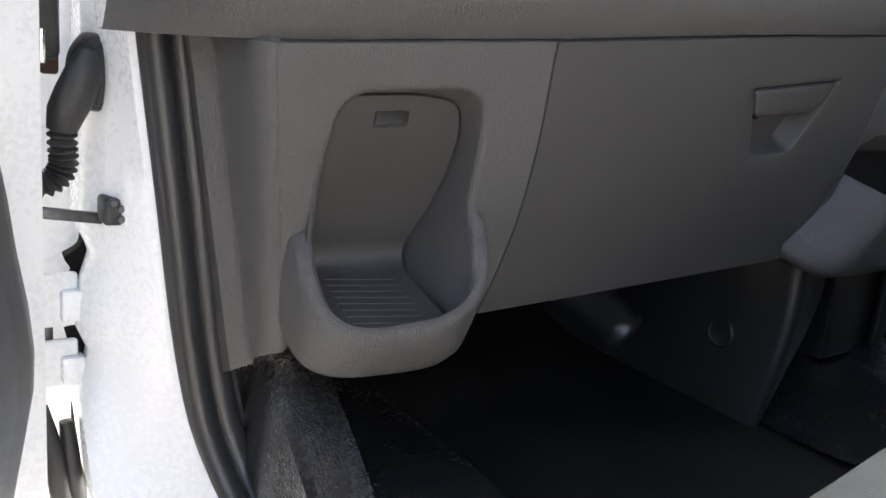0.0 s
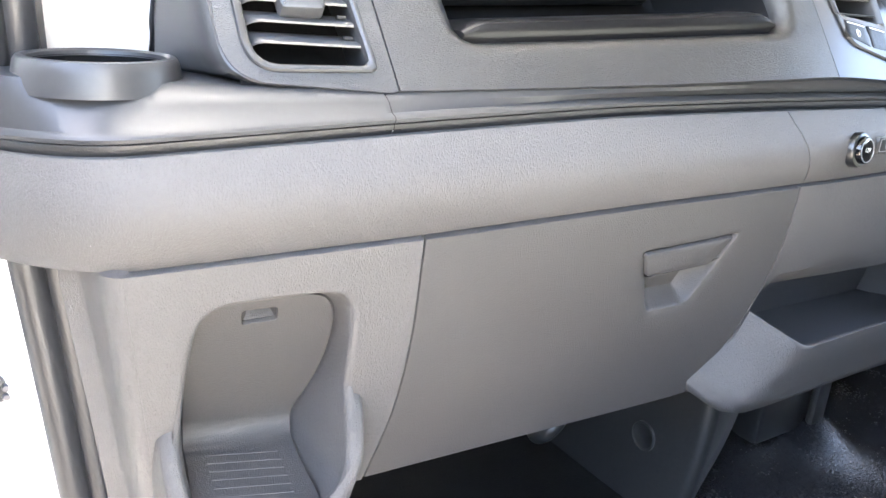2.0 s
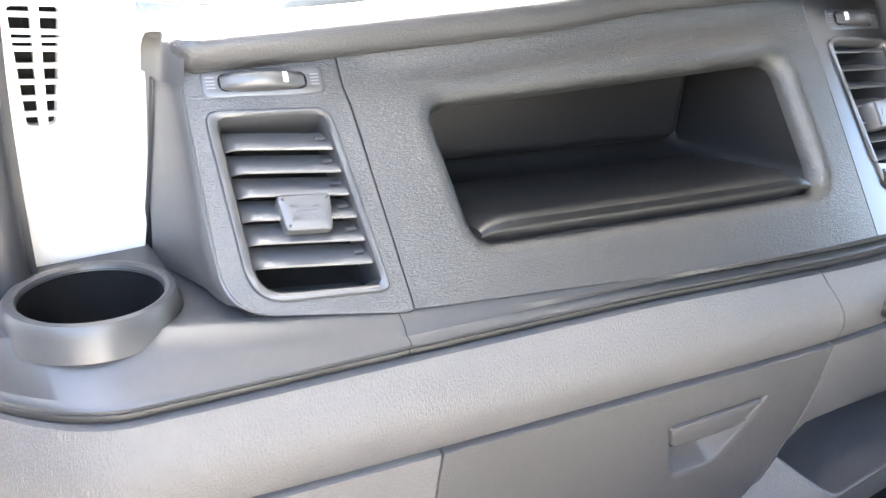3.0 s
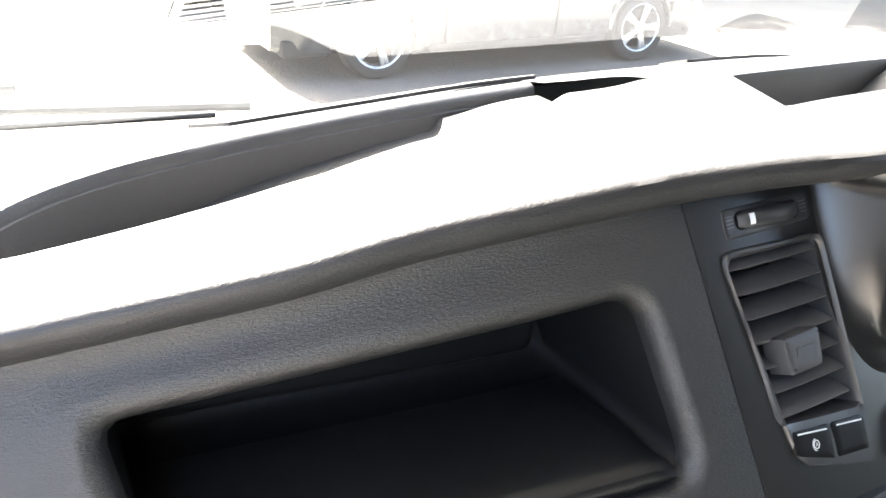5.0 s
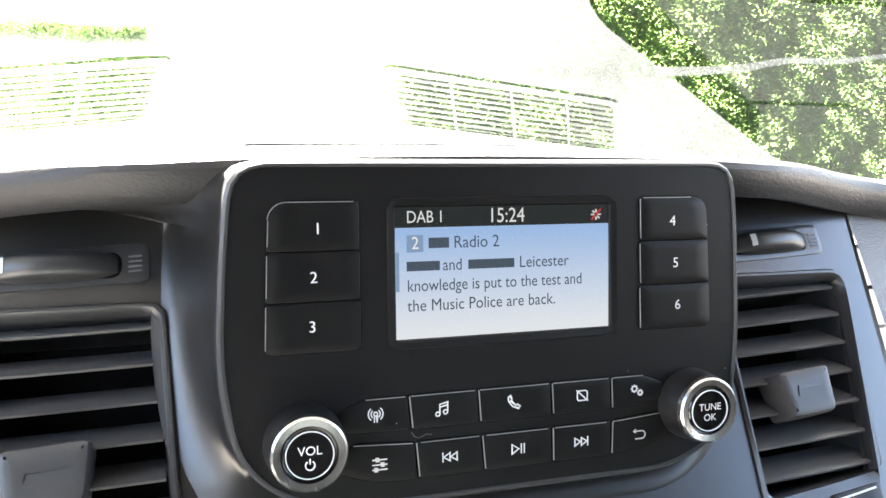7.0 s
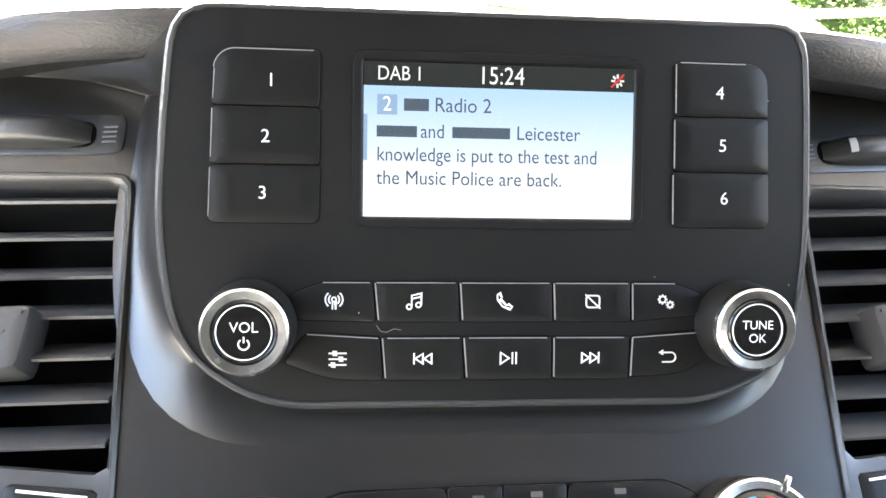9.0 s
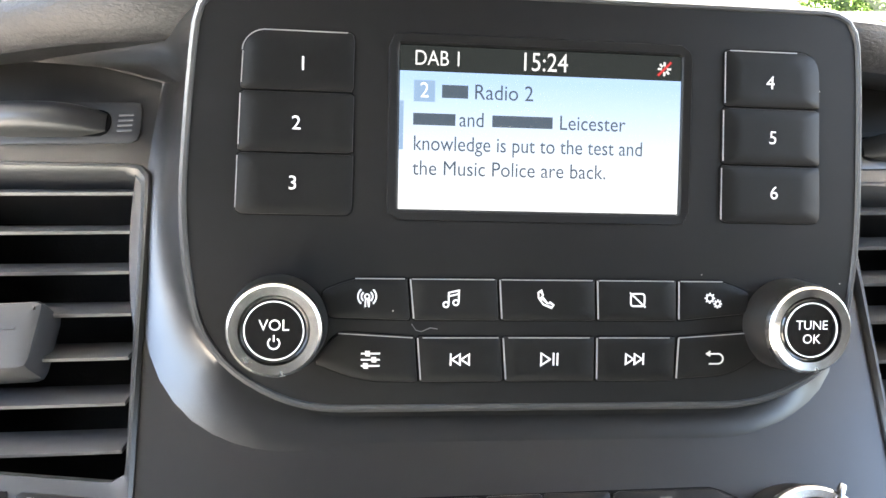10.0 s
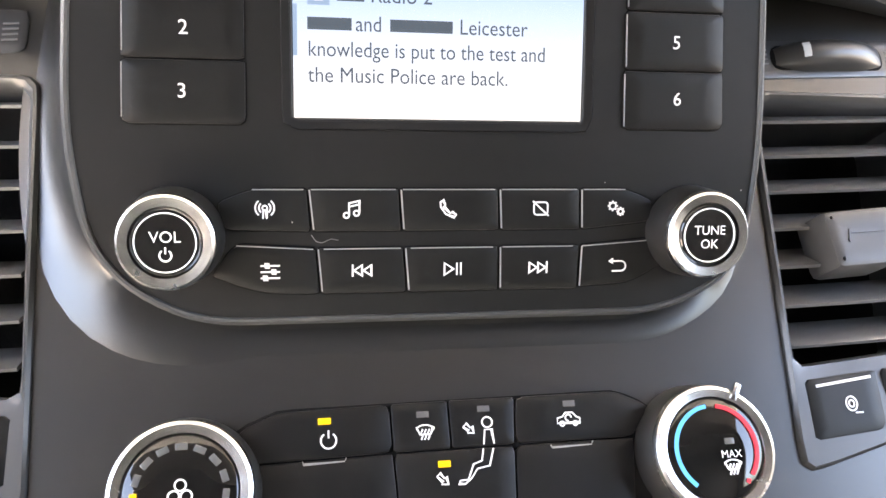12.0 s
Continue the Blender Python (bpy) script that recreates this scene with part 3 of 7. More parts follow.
v2 = vent_group("air_vent", V2_OUT, V2_IN, [1.2700 + 0.0140 * k for k in range(7)], (line2((-0.2135, 1.268), (-0.2255, 1.357)), line2((-0.140, 1.2625), (-0.1455, 1.36))),
                (-0.1865, 1.3020), (-0.2135, -0.1605, 1.3790, 0.0008, -0.2060), "black louvred air vent beside the radio with two switches below", -1, 0.70)
V3_OUT = [(-x, z) for x, z in reversed(V2_OUT)]
V3_IN = [(-x, z) for x, z in reversed(V2_IN)]
v3 = vent_group("air_vent", V3_OUT, V3_IN, [1.2700 + 0.0140 * k for k in range(7)], (line2((0.140, 1.2625), (0.1455, 1.36)), line2((0.2135, 1.268), (0.2255, 1.357))),
                (0.1760, 1.3040), (0.1575, 0.2105, 1.3790, 0.0008, 0.1690), "black louvred air vent on the driver's side of the radio", 1, 0.80)


def vent_switches(v, sign, symbols):
    for a, b, sym in ((0.2065, 0.1735, symbols[0]), (0.1710, 0.1400, symbols[1])):
        u0, u1 = (-a, -b) if sign < 0 else (b, a)
        za = lambda x: 1.2620 - (0.2065 - abs(x)) * 0.075
        bm = bmesh.new()
        lo = lambda x: za(x) - 0.0195 + (0.006 if abs(x) > 0.2 else 0)
        pl = even(rounded([(u0, lo(u0)), (u1, lo(u1)), (u1, za(u1)), (u0, za(u0))], [0.004 if abs(u0) > 0.2 else 0.001, 0.001 if sign < 0 else 0.004, 0.001, 0.001]), 40)
        plate(bm, pl, up3, 0.006, 0.0006, 0.0030)
        s = part("switch", bm, KEY, v, "flat black switch")
        bm = bmesh.new()
        stroke(bm, [(u0 + 0.004, za(u0) - 0.0022), (u1 - 0.003, za(u1) - 0.0022)], lambda x, z, d, dy: up3(x, z, d - 0.0030, dy), 0.0009, 0.0003)
        part("edge_line", bm, INK, s)
        if sym:
            bm = bmesh.new()
            cu, cv = (u0 + u1) / 2 + 0.002, za((u0 + u1) / 2) - 0.0095
            fz = lambda x, z, d, dy: up3(x, z, d - 0.0030, dy)
            stroke(bm, ring(cu, cv, 0.0023, 20), fz, 0.0005, 0.0003, True)
            if sym == "letter":
                text_mesh(bm, "A", cu, cv, 0.0034, fz)
                stroke(bm, arc(cu, cv, 0.0033, 100, 260, 12), fz, 0.0005)
            else:
                stroke(bm, ring(cu, cv, 0.0011, 14), fz, 0.0005, 0.0003, True)
                stroke(bm, [(cu + 0.001, cv - 0.0030), (cu + 0.0042, cv - 0.0030)], fz, 0.0005)
            part("symbol", bm, INK, s)


vent_switches(v2, -1, ("letter", ""))
vent_switches(v3, 1, ("", "ring"))

# fascia round the passenger's vent, and its forward-turned end
bm = bmesh.new()
POD = rounded([(-0.7400, 1.1790), (seam_1(1.177) - GAP, bot_edge(-0.625) - 0.002), (seam_1(1.34) - GAP, top_edge(-0.643) + 0.004), (-0.7410, top_edge(-0.741) + 0.004)], [0.030, 0.0005, 0.0005, 0.0005], 12)
patch(bm, POD, even(V1_OUT, 88), up3, rings=5, inside=((0.001, 0.004, 0),), edge=((0.0003, 0.0006, 0), (0.0004, 0.006, 0)), back=False)
part("vent_fascia", bm, BLACK, dash, "black grained fascia round the outer vent")
bm = bmesh.new()
loops = []
side = [POD[-1]] + [(-0.7408, 1.32 - 0.01 * k) for k in range(11)] + POD[2:13] + [(-0.705 + 0.01 * k, 1.1785) for k in range(4)]
for i, (u, w) in enumerate(side):
    d = Vector(side[min(i + 1, len(side) - 1)]) - Vector(side[max(i - 1, 0)])
    n = Vector((d.y, -d.x)).normalized()        # outwards in the fascia's plane
    row = [up3(u, w, 0.0006, 0)]
    less = 0.45 if n.y < -0.75 else 1.0
    for off, dy in ((0.0018, 0.0010), (0.0038, 0.0040), (0.0056, 0.0100), (0.0068, 0.0200), (0.0076, 0.0320), (0.0080, 0.0450)):
        p = up3(u, w, 0, dy)
        row.append(p + Vector((n.x * off, 0, n.y * off * 1.3 * less)))
    q = row[-1]
    row.append(Vector((min(q.x, -0.7485) if n.x < -0.3 else q.x, max(0.20, q.y), q.z - 0.004 * abs(n.y))))
    row.append(Vector((-0.7455 if n.x < -0.3 else q.x, 0.262, q.z - 0.006 * abs(n.y))))
    loops.append(row)
loops_to_mesh(bm, loops, closed=False)
part("end_fascia", bm, SHELF, dash, "smooth charcoal end panel beside the pillar")

# centre panel: two pieces round the inner vents and the plain middle between them
for sgn in (-1, 1):
    bm = bmesh.new()
    if sgn < 0:
        o = quad_outline(lambda z: seam_2(z) + GAP, lambda z: -0.122, lambda x: bot_edge(x), lambda x: top_edge(x) + 0.004)
        h = even(V2_OUT, 88)
    else:
        o = quad_outline(lambda z: 0.122, lambda z: -seam_2(z) - GAP, lambda x: bot_edge(x), lambda x: top_edge(x) + 0.004)
        h = even(V3_OUT, 88)
    patch(bm, o, h, up3, rings=6, inside=((0.001, 0.004, 0),), edge=((0.0003, 0.0006, 0), (0.0004, 0.006, 0)), back=False)
    # floor of the frame under the louvres, where the switches sit
    loops_to_mesh(bm, [[up3(u, w, 0.004, 0) for u, w in inset(h, 0.001)], [up3(u, w, 0.0045, 0) for u, w in inset(h, 0.004)]], cap_last=False)
    part("centre_panel", bm, SATIN, dash, "smooth black centre panel")
bm = bmesh.new()
rows = []
for k in range(25):
    x = -0.122 + 0.244 * k / 24
    z0, z1 = bot_edge(x), top_edge(x) + 0.004
    rows.append([up3(x, z0 + (z1 - z0) * j / 16, 0, 0) for j in range(17)])
loops_to_mesh(bm, rows, closed=False)
part("centre_panel", bm, SATIN, dash, "smooth black centre panel")

# driver's side fascia, plain
bm = bmesh.new()
rows = []
for k in range(31):
    x = 0.254 + (0.86 - 0.254) * k / 30
    z0, z1 = bot_edge(x), top_edge(x) + 0.004
    rows.append([up3(x, z0 + (z1 - z0) * j / 8, 0, 0) for j in range(9)])
loops_to_mesh(bm, rows, closed=False)
part("driver_fascia", bm, BLACK, dash)

def dash_xs(a, b, n):
    return [a + (b - a) * k / n for k in range(n + 1)]


# dark backing behind all the gaps
bm = bmesh.new()
rows = []
for k in range(61):
    x = -0.73 + 1.56 * k / 60
    z0, z1 = bot_edge(x) + 0.001, top_edge(x)
    rows.append([up3(x, z0, 0.0065, 0), up3(x, z0 + 0.012, 0.0065, 0)])
loops_to_mesh(bm, rows, closed=False)
part("backing", bm, DARK, dash)

for s in (seam_1, seam_2, lambda z: -seam_2(z)):
    bm = bmesh.new()
    loops_to_mesh(bm, [[up3(s(z) - 0.007, z, 0.0030, 0), up3(s(z) + 0.007, z, 0.0030, 0)] for z in dash_xs(bot_edge(s(1.2)) + 0.0008, top_edge(s(1.36)) + 0.003, 14)], closed=False)
    part("seam_backing", bm, BLACK, dash)

# ---- shelf strip with its dark lower lip ----
def strip_rows(xs, shelf=True):
    rows = []
    for x in xs:
        zb, yl = band_z(x), lip_y(x)
        zt = bot_edge(x)
        yu = up_y(x, zt) + 0.004 if abs(x) < 0.64 else 0.27
        yu = max(yu, yl + 0.016)
        rows.append((x, yl, zb, yu, zt))
    return rows


bm = bmesh.new()
rows = []
for x, yl, zb, yu, zt in strip_rows(dash_xs(-0.642, -0.631, 2)):
    zl, yk = zb + 0.0135, min(yu, up_y(x, zt) + 0.004)
    rows.append([Vector((x, yl + 0.0025, zl - 0.0095)), Vector((x, yl + 0.0025, zl - 0.0020)), Vector((x, yl + 0.006, zl)), Vector((x, yk * 0.5 + yl * 0.5, zl + 0.58 * (zt - 0.0008 - zl) - 0.0022)), Vector((x, yk + 0.004, zt - 0.0030))])
loops_to_mesh(bm, rows, closed=False)
part("joint_backing", bm, DARK, dash)
CUP = (-0.806, 0.156)
for a, b, n in ((-0.895, -0.6368, 64), (-0.6361, 0.86, 90)):
    bm = bmesh.new()
    loops = []
    for x, yl, zb, yu, zt in strip_rows(dash_xs(a, b, n)):
        zl = zb + 0.0135
        zt2 = zt - 0.0008
        yk = min(yu, up_y(x, zt) + 0.004)
        back = [Vector((x, yk + (yu - yk) * j / 40, zt2 + 0.0010)) for j in range(40, 0, -1)] if b < -0.6 else [Vector((x, yu + 0.006, zt2 + 0.001))]
        loops.append(back + [Vector((x, yk * 0.92 + yl * 0.08, zt2 + 0.0003)), Vector((x, yk * 0.5 + yl * 0.5, zl + 0.58 * (zt2 - zl))), Vector((x, yl + 0.006, zl + 0.0022)),
                      Vector((x, yl + 0.002, zl + 0.0008)), Vector((x, yl, zl - 0.0015)), Vector((x, yl + 0.0008, zl - 0.004)), Vector((x, yl + 0.004, zl - 0.005))])
    loops_to_mesh(bm, loops, closed=False)
    # round opening under the cup holder
    bmesh.ops.delete(bm, geom=[f for f in bm.faces if all(math.hypot(v.co.x - CUP[0], v.co.y - CUP[1]) < 0.0500 for v in f.verts)], context="FACES")
    part("shelf_strip", bm, SHELF, dash, "charcoal strip shelf with a rounded lip")
    bm = bmesh.new()
    loops = []
    for x, yl, zb, yu, zt in strip_rows(dash_xs(a, b, n)):
        zl = zb + 0.0135
        loops.append([Vector((x, yl + 0.004, zl - 0.004)), Vector((x, yl + 0.0015, zl - 0.0055)), Vector((x, yl + 0.0018, zl - 0.008)), Vector((x, yl + 0.005, zb + 0.001)), Vector((x, yl + 0.012, zb - 0.002))])
    loops_to_mesh(bm, loops, closed=False)
    part("lip_band", bm, BLACK, dash, "black band below the strip shelf")

# ---- grey belly panel ----
def belly(x, t):
    """A point of the belly at x: t = 0 at the seam, 1 under the lip band."""
    zs, zb = seam_z(x) + 0.0012, band_z(x) + 0.001
    z = zs + (zb - zs) * t
    end = 9.0 * max(0.0, abs(x) - 0.80) ** 2
    base = low_y(x, 1.11) + end
    out = -0.004 * math.sin(math.pi * min(1, t * 1.15)) + 0.022 * max(0, t - 0.45) ** 1.6 + 0.006 * (1 - t) ** 3
    return Vector((x, base + 0.2 * (1.11 - z) * (1 - t) + out, z))


def belly_seam(t):
    return -0.241 - 0.036 * t


for a, b, n in ((-0.895, None, 70), (None, 0.86, 70)):
    bm = bmesh.new()
    loops = []
    for k in range(n + 1):
        col = []
        for j in range(15):
            t = j / 14
            x0 = a if a is not None else belly_seam(t) + GAP
            x1 = b if b is not None else belly_seam(t) - GAP
            col.append(belly(x0 + (x1 - x0) * k / n, t))
        foot, head = col[0], col[-1]
        col = [foot + Vector((0, 0.012, 0.0006)), foot + Vector((0, 0.0015, -0.0004))] + col + [head + Vector((0, 0.015, 0))]
        if (k == 0 and a is None) or (k == n and b is None):
            loops.append([p + Vector((0, 0.006, 0)) for p in col]) if k == 0 else None
        loops.append(col)
        if k == n and b is None:
            loops.append([p + Vector((0, 0.006, 0)) for p in col])
    loops_to_mesh(bm, loops, closed=False)
    part("belly_panel", bm, GREY, dash, "warm grey grained panel")

GAP = 0.0011

# ---- lower fascia on the passenger's side, with the open pocket ----
def gb_left(z):
    return lerp_table(z, [(0.80, -0.628), (0.8465, -0.6175), (0.9154, -0.6026), (0.9876, -0.6010), (1.0747, -0.6094), (1.12, -0.612)])


def gb_right(z):
    return lerp_table(z, [(0.85, -0.312), (0.8915, -0.2882), (0.935, -0.262), (0.981, -0.2470), (1.0506, -0.2370), (1.114, -0.2505), (1.16, -0.264)])


def low_left(z):
    return -0.8135 + (1.054 - z) * 0.155


POCKET = even(rounded([(-0.7660, 0.8600), (-0.6480, 0.8600), (-0.6420, 0.9500), (-0.6500, 1.0400), (-0.7680, 1.0295), (-0.7770, 0.9400)], [0.02, 0.02, 0.04, 0.035, 0.03, 0.04]), 110)
bm = bmesh.new()
n = 16
o = []
zt = lambda x: seam_z(x) - 0.0012
for k in range(n):
    t = k / n
    o.append((low_left(0.835) + (gb_left(0.835) - GAP - low_left(0.835)) * t, 0.832 + 0.012 * t))
for k in range(n):
    z = 0.844 + (zt(-0.61) - 0.844) * k / n
    o.append((gb_left(z) - GAP, z))
for k in range(n):
    x = gb_left(1.0747) - GAP + (low_left(1.054) - gb_left(1.0747) + GAP) * k / n
    o.append((x, zt(x)))
for k in range(n):
    z = zt(-0.8135) + (0.832 - zt(-0.8135)) * k / n
    o.append((low_left(z), z))
patch(bm, o, POCKET, low3, rings=8, edge=((0.0004, 0.0006, 0), (0.0006, 0.004, 0), (0.0006, 0.012, 0)), back=False)

# the liner: one sheet that runs down the pocket's back, round a fillet and out over its floor
XC = -0.7095
FLOOR_Z = 0.868
BACK_TOP, BACK_FOOT, FLOOR_END = Vector((0.020, 1.025)), Vector((0.054, FLOOR_Z + 0.003)), Vector((-0.050, FLOOR_Z - 0.004))
fold = [BACK_TOP]
for k in range(9):
    t = k / 8
    a1, b1 = BACK_FOOT + (BACK_TOP - BACK_FOOT).normalized() * 0.024, BACK_FOOT + (FLOOR_END - BACK_FOOT).normalized() * 0.024
    fold.append(a1 * (1 - t) ** 2 + BACK_FOOT * 2 * t * (1 - t) + b1 * t * t)
fold.append(FLOOR_END)
run = [0.0]
for p, q in zip(fold, fold[1:]):
    run.append(run[-1] + (q - p).length)


def liner_at(x, s, d=0.0, dy=0.0):
    """The liner at x, s along its fold from the top; d: under it."""
    i = max(0, min(len(fold) - 2, sum(1 for r in run if r <= s) - 1))
    u = (fold[i + 1] - fold[i]).normalized()
    p = fold[i] + u * (s - run[i]) + Vector((-u.y, u.x)) * (d + dy)
    tilt = min(1.0, max(0.0, (0.93 - p.y) / 0.05)) * 0.06
    return low3(x, p.y + (x - XC) * tilt, p.x, 0)


S1 = run[-1]
LINER_EDGE = [(-0.7560, 0.0080), (-0.7665, 0.048), (-0.7640, 0.105), (-0.7610, 0.150), (-0.7590, S1 - 0.022), (-0.7480, S1 - 0.0), (-0.6760, S1 - 0.0), (-0.6660, S1 - 0.010), (-0.6730, 0.190), (-0.6760, 0.152), (-0.6620, 0.106), (-0.6565, 0.068), (-0.6575, 0.030), (-0.6680, 0.0065), (-0.7000, 0.0030)]
LINER_EDGE = even(rounded(LINER_EDGE, [0.014, 0.02, 0.03, 0.02, 0.012, 0.014, 0.008, 0.006, 0.02, 0.02, 0.03, 0.02, 0.014, 0.014, 0.016]), 170)

# the mouth's edge: an arch in the fascia above, the bin's rim below
arch = [p for p in POCKET if p[1] > 0.944]
first = next(i for i, p in enumerate(POCKET) if p[1] > 0.944 and POCKET[i - 1][1] <= 0.944)
arch = [POCKET[(first + i) % len(POCKET)] for i in range(len(arch))]         # up the driver's side, over, and down
HX, REACH, N_RIM = 0.0670, 0.0575, 61


def rim_z(s, x):
    return 0.931 - 0.055 * max(s, 0) ** 0.8 + (x - XC) * 0.12


def bin_loop(hx, reach, z_of, d0=0.0, flare=0.0):
    """The bin in plan at one level, from the door's side round to the driver's side."""
    pts = []
    for k in range(N_RIM):
        a = math.pi * k / (N_RIM - 1)
        c, s = math.cos(a), max(math.sin(a), 0.0)
        x = XC - hx * (abs(c) ** 0.62) * (1 if c > 0 else -1)
        p = reach * s ** 0.62
        z = z_of(s, x)
        x -= flare * (1.0 if c > 0 else -0.35) * math.exp(-p / 0.013) * (1 if abs(c) > 0.01 else 0)
        pts.append(low3(x, z, d0 - p, 0))
    return pts


rim = bin_loop(HX, REACH, rim_z)
edge_3d = [low3(x, z, 0, 0) for x, z in arch] + rim[1:-1]
weight = [0.0] * len(arch) + [min(1.0, math.sin(math.pi * k / (N_RIM - 1)) * 1.6) for k in range(1, N_RIM - 1)]
m = len(edge_3d)
mid = sum(edge_3d, Vector()) / m


def inward(i):
    a, b = edge_3d[i - 1], edge_3d[(i + 1) % m]
    t = (b - a).normalized()
    flat_in = Vector((0, 1, 0.2)).cross(t)
    plan_in = Vector((0, 0, 1)).cross(t)
    for v in (flat_in, plan_in):
        if v.dot(mid + Vector((0, 0.02, 0)) - edge_3d[i]) < 0:
            v.negate()
    w = weight[i]
    return (flat_in.normalized() * (1 - w) + plan_in.normalized() * w).normalized()


IN = [inward(i) for i in range(m)]
DEEP = [(Vector((0, 1, 0.2)) * (1 - w) + Vector((0, 0, -1)) * w).normalized() for w in weight]
# the liner's edge, matched with the mouth's: both from the driver's side over the arch to the door's side, then round the front
wide = inset(LINER_EDGE, -0.0016)
right = min(range(len(wide)), key=lambda i: abs(wide[i][1] - 0.075) + (1 if wide[i][0] < XC else 0))
left = min(range(len(wide)), key=lambda i: abs(wide[i][1] - 0.075) + (1 if wide[i][0] > XC else 0))


def along(i0, i1, count):
    """count points from wide[i0] to wide[i1], going on in the order of the list."""
    span = (i1 - i0) % len(wide)
    pts = [Vector(wide[(i0 + k) % len(wide)]) for k in range(span + 1)]
    ln = [0.0]
    for p, q in zip(pts, pts[1:]):
        ln.append(ln[-1] + (q - p).length)
    out = []
    for k in range(count):
        d = ln[-1] * k / (count - 1)
        j = min(len(pts) - 2, max(0, sum(1 for v in ln if v <= d) - 1))
        out.append(pts[j].lerp(pts[j + 1], (d - ln[j]) / max(1e-9, ln[j + 1] - ln[j])))
    return out


goal = along(right, left, len(arch)) + along(left, right, N_RIM)[1:-1]
loops = [edge_3d]
R_IN = 0.0065
for th in (0.35, 0.75, 1.15, 1.5):
    loops.append([p + IN[i] * R_IN * math.sin(th) + DEEP[i] * R_IN * (1 - math.cos(th)) for i, p in enumerate(edge_3d)])
start = loops[-1]
for t in (0.2, 0.4, 0.6, 0.8, 0.94):
    loops.append([p.lerp(liner_at(g.x, g.y), t) for p, g in zip(start, goal)])
loops.append([liner_at(g.x, g.y) for g in goal])
loops.append([liner_at(g.x, g.y, 0.005) for g in goal])
loops.append([liner_at(g.x + (XC - g.x) * 0.12, g.y + (0.1 - g.y) * 0.10, 0.006) for g in goal])
loops_to_mesh(bm, loops)
# the bin's outside: over the rolled rim, down and under
outer_loops = [rim]
for th in (0.4, 0.8, 1.2, 1.55):
    q = (1 - math.cos(th))
    outer_loops.append(bin_loop(HX + 0.0075 * math.sin(th), REACH + 0.0075 * math.sin(th), lambda s, x, q=q: rim_z(s, x) - 0.0075 * q, 0.002 * math.sin(th), 0.004 * math.sin(th)))
for f1, hx, rc, dd, fl in ((0.15, 0.0728, 0.0645, 0.002, 0.007), (0.35, 0.0715, 0.0630, 0.002, 0.008), (0.65, 0.0695, 0.0590, 0.003, 0.007), (0.85, 0.0650, 0.0520, 0.006, 0.004), (0.95, 0.0590, 0.0440, 0.012, 0.0), (1.0, 0.0440, 0.0270, 0.03, 0.0)):
    outer_loops.append(bin_loop(hx, rc, lambda s, x, f1=f1: (rim_z(s, x) - 0.0075) * (1 - f1) + (0.818 + (x - XC) * 0.03) * f1, dd, fl))
loops_to_mesh(bm, outer_loops, closed=False, cap_last=True)
bmesh.ops.remove_doubles(bm, verts=bm.verts, dist=0.0002)
bmesh.ops.recalc_face_normals(bm, faces=bm.faces)
pocket_panel = part("pocket_fascia", bm, GREY, dash, "warm grey lower fascia with a deep open pocket and a rolled rim")

bm = bmesh.new()
slot = even(rounded([(-0.7305, 0.0185), (-0.7040, 0.0160), (-0.7020, 0.0300), (-0.7290, 0.0335)], 0.0035), 110)
CUT = 0.060
sheet = inset(LINER_EDGE, 0.0006)


def sheet_x(s, low):
    """Where the liner's outline crosses s: its first or its last x."""
    hits = []
    for p, q in zip(sheet, sheet[1:] + sheet[:1]):
        if (p[1] - s) * (q[1] - s) <= 0 and p[1] != q[1]:
            hits.append(p[0] + (q[0] - p[0]) * (s - p[1]) / (q[1] - p[1]))
    return min(hits) if low else max(hits)


upper = [p for p in sheet if p[1] < CUT]
turn = max(range(len(upper)), key=lambda i: (Vector(upper[i]) - Vector(upper[i - 1])).length)
upper = upper[turn:] + upper[:turn]
xa, xb = sheet_x(CUT, True), sheet_x(CUT, False)
ends = [(xa + (xb - xa) * k / 12, CUT) for k in range(13)]
upper += ends if upper[-1][0] < XC else ends[::-1]
patch(bm, upper, slot, liner_at, rings=8, inside=((0.0007, 0.0008, 0), (0.0012, 0.0035, 0)), edge=((0.0003, 0.0005, 0), (0.0004, 0.004, 0)), back=False)
s_end = max(p[1] for p in sheet) - 0.0001
loops = []
for k in range(61):
    ss = CUT - 0.0003 + (s_end - CUT + 0.0003) * (1 - (1 - k / 60) ** 1.5)
    xa, xb = sheet_x(ss, True), sheet_x(ss, False)
    col = [liner_at(xa + (xb - xa) * j / 20, ss) for j in range(21)]
    loops.append([liner_at(xa - 0.0003, ss, 0.004), liner_at(xa - 0.0002, ss, 0.0005)] + col + [liner_at(xb + 0.0002, ss, 0.0005), liner_at(xb + 0.0003, ss, 0.004)])
loops.append([p + Vector((0, -0.0006, -0.004)) for p in loops[-1]])
loops_to_mesh(bm, loops, closed=False)
deep_slot = inset(slot, 0.0012)
loops_to_mesh(bm, [[liner_at(u, v, 0.0035 + 0.012 * t * min(1.0, max(0.0, (0.0325 - v) / 0.011))) for u, v in inset(deep_slot, 0.0002 + 0.004 * t)] for t in (0.0, 0.5, 1.0)], cap_last=True)
pocket_liner = part("pocket_liner", bm, GREY_SMOOTH, dash, "smooth grey liner with a pull slot and a ribbed floor")
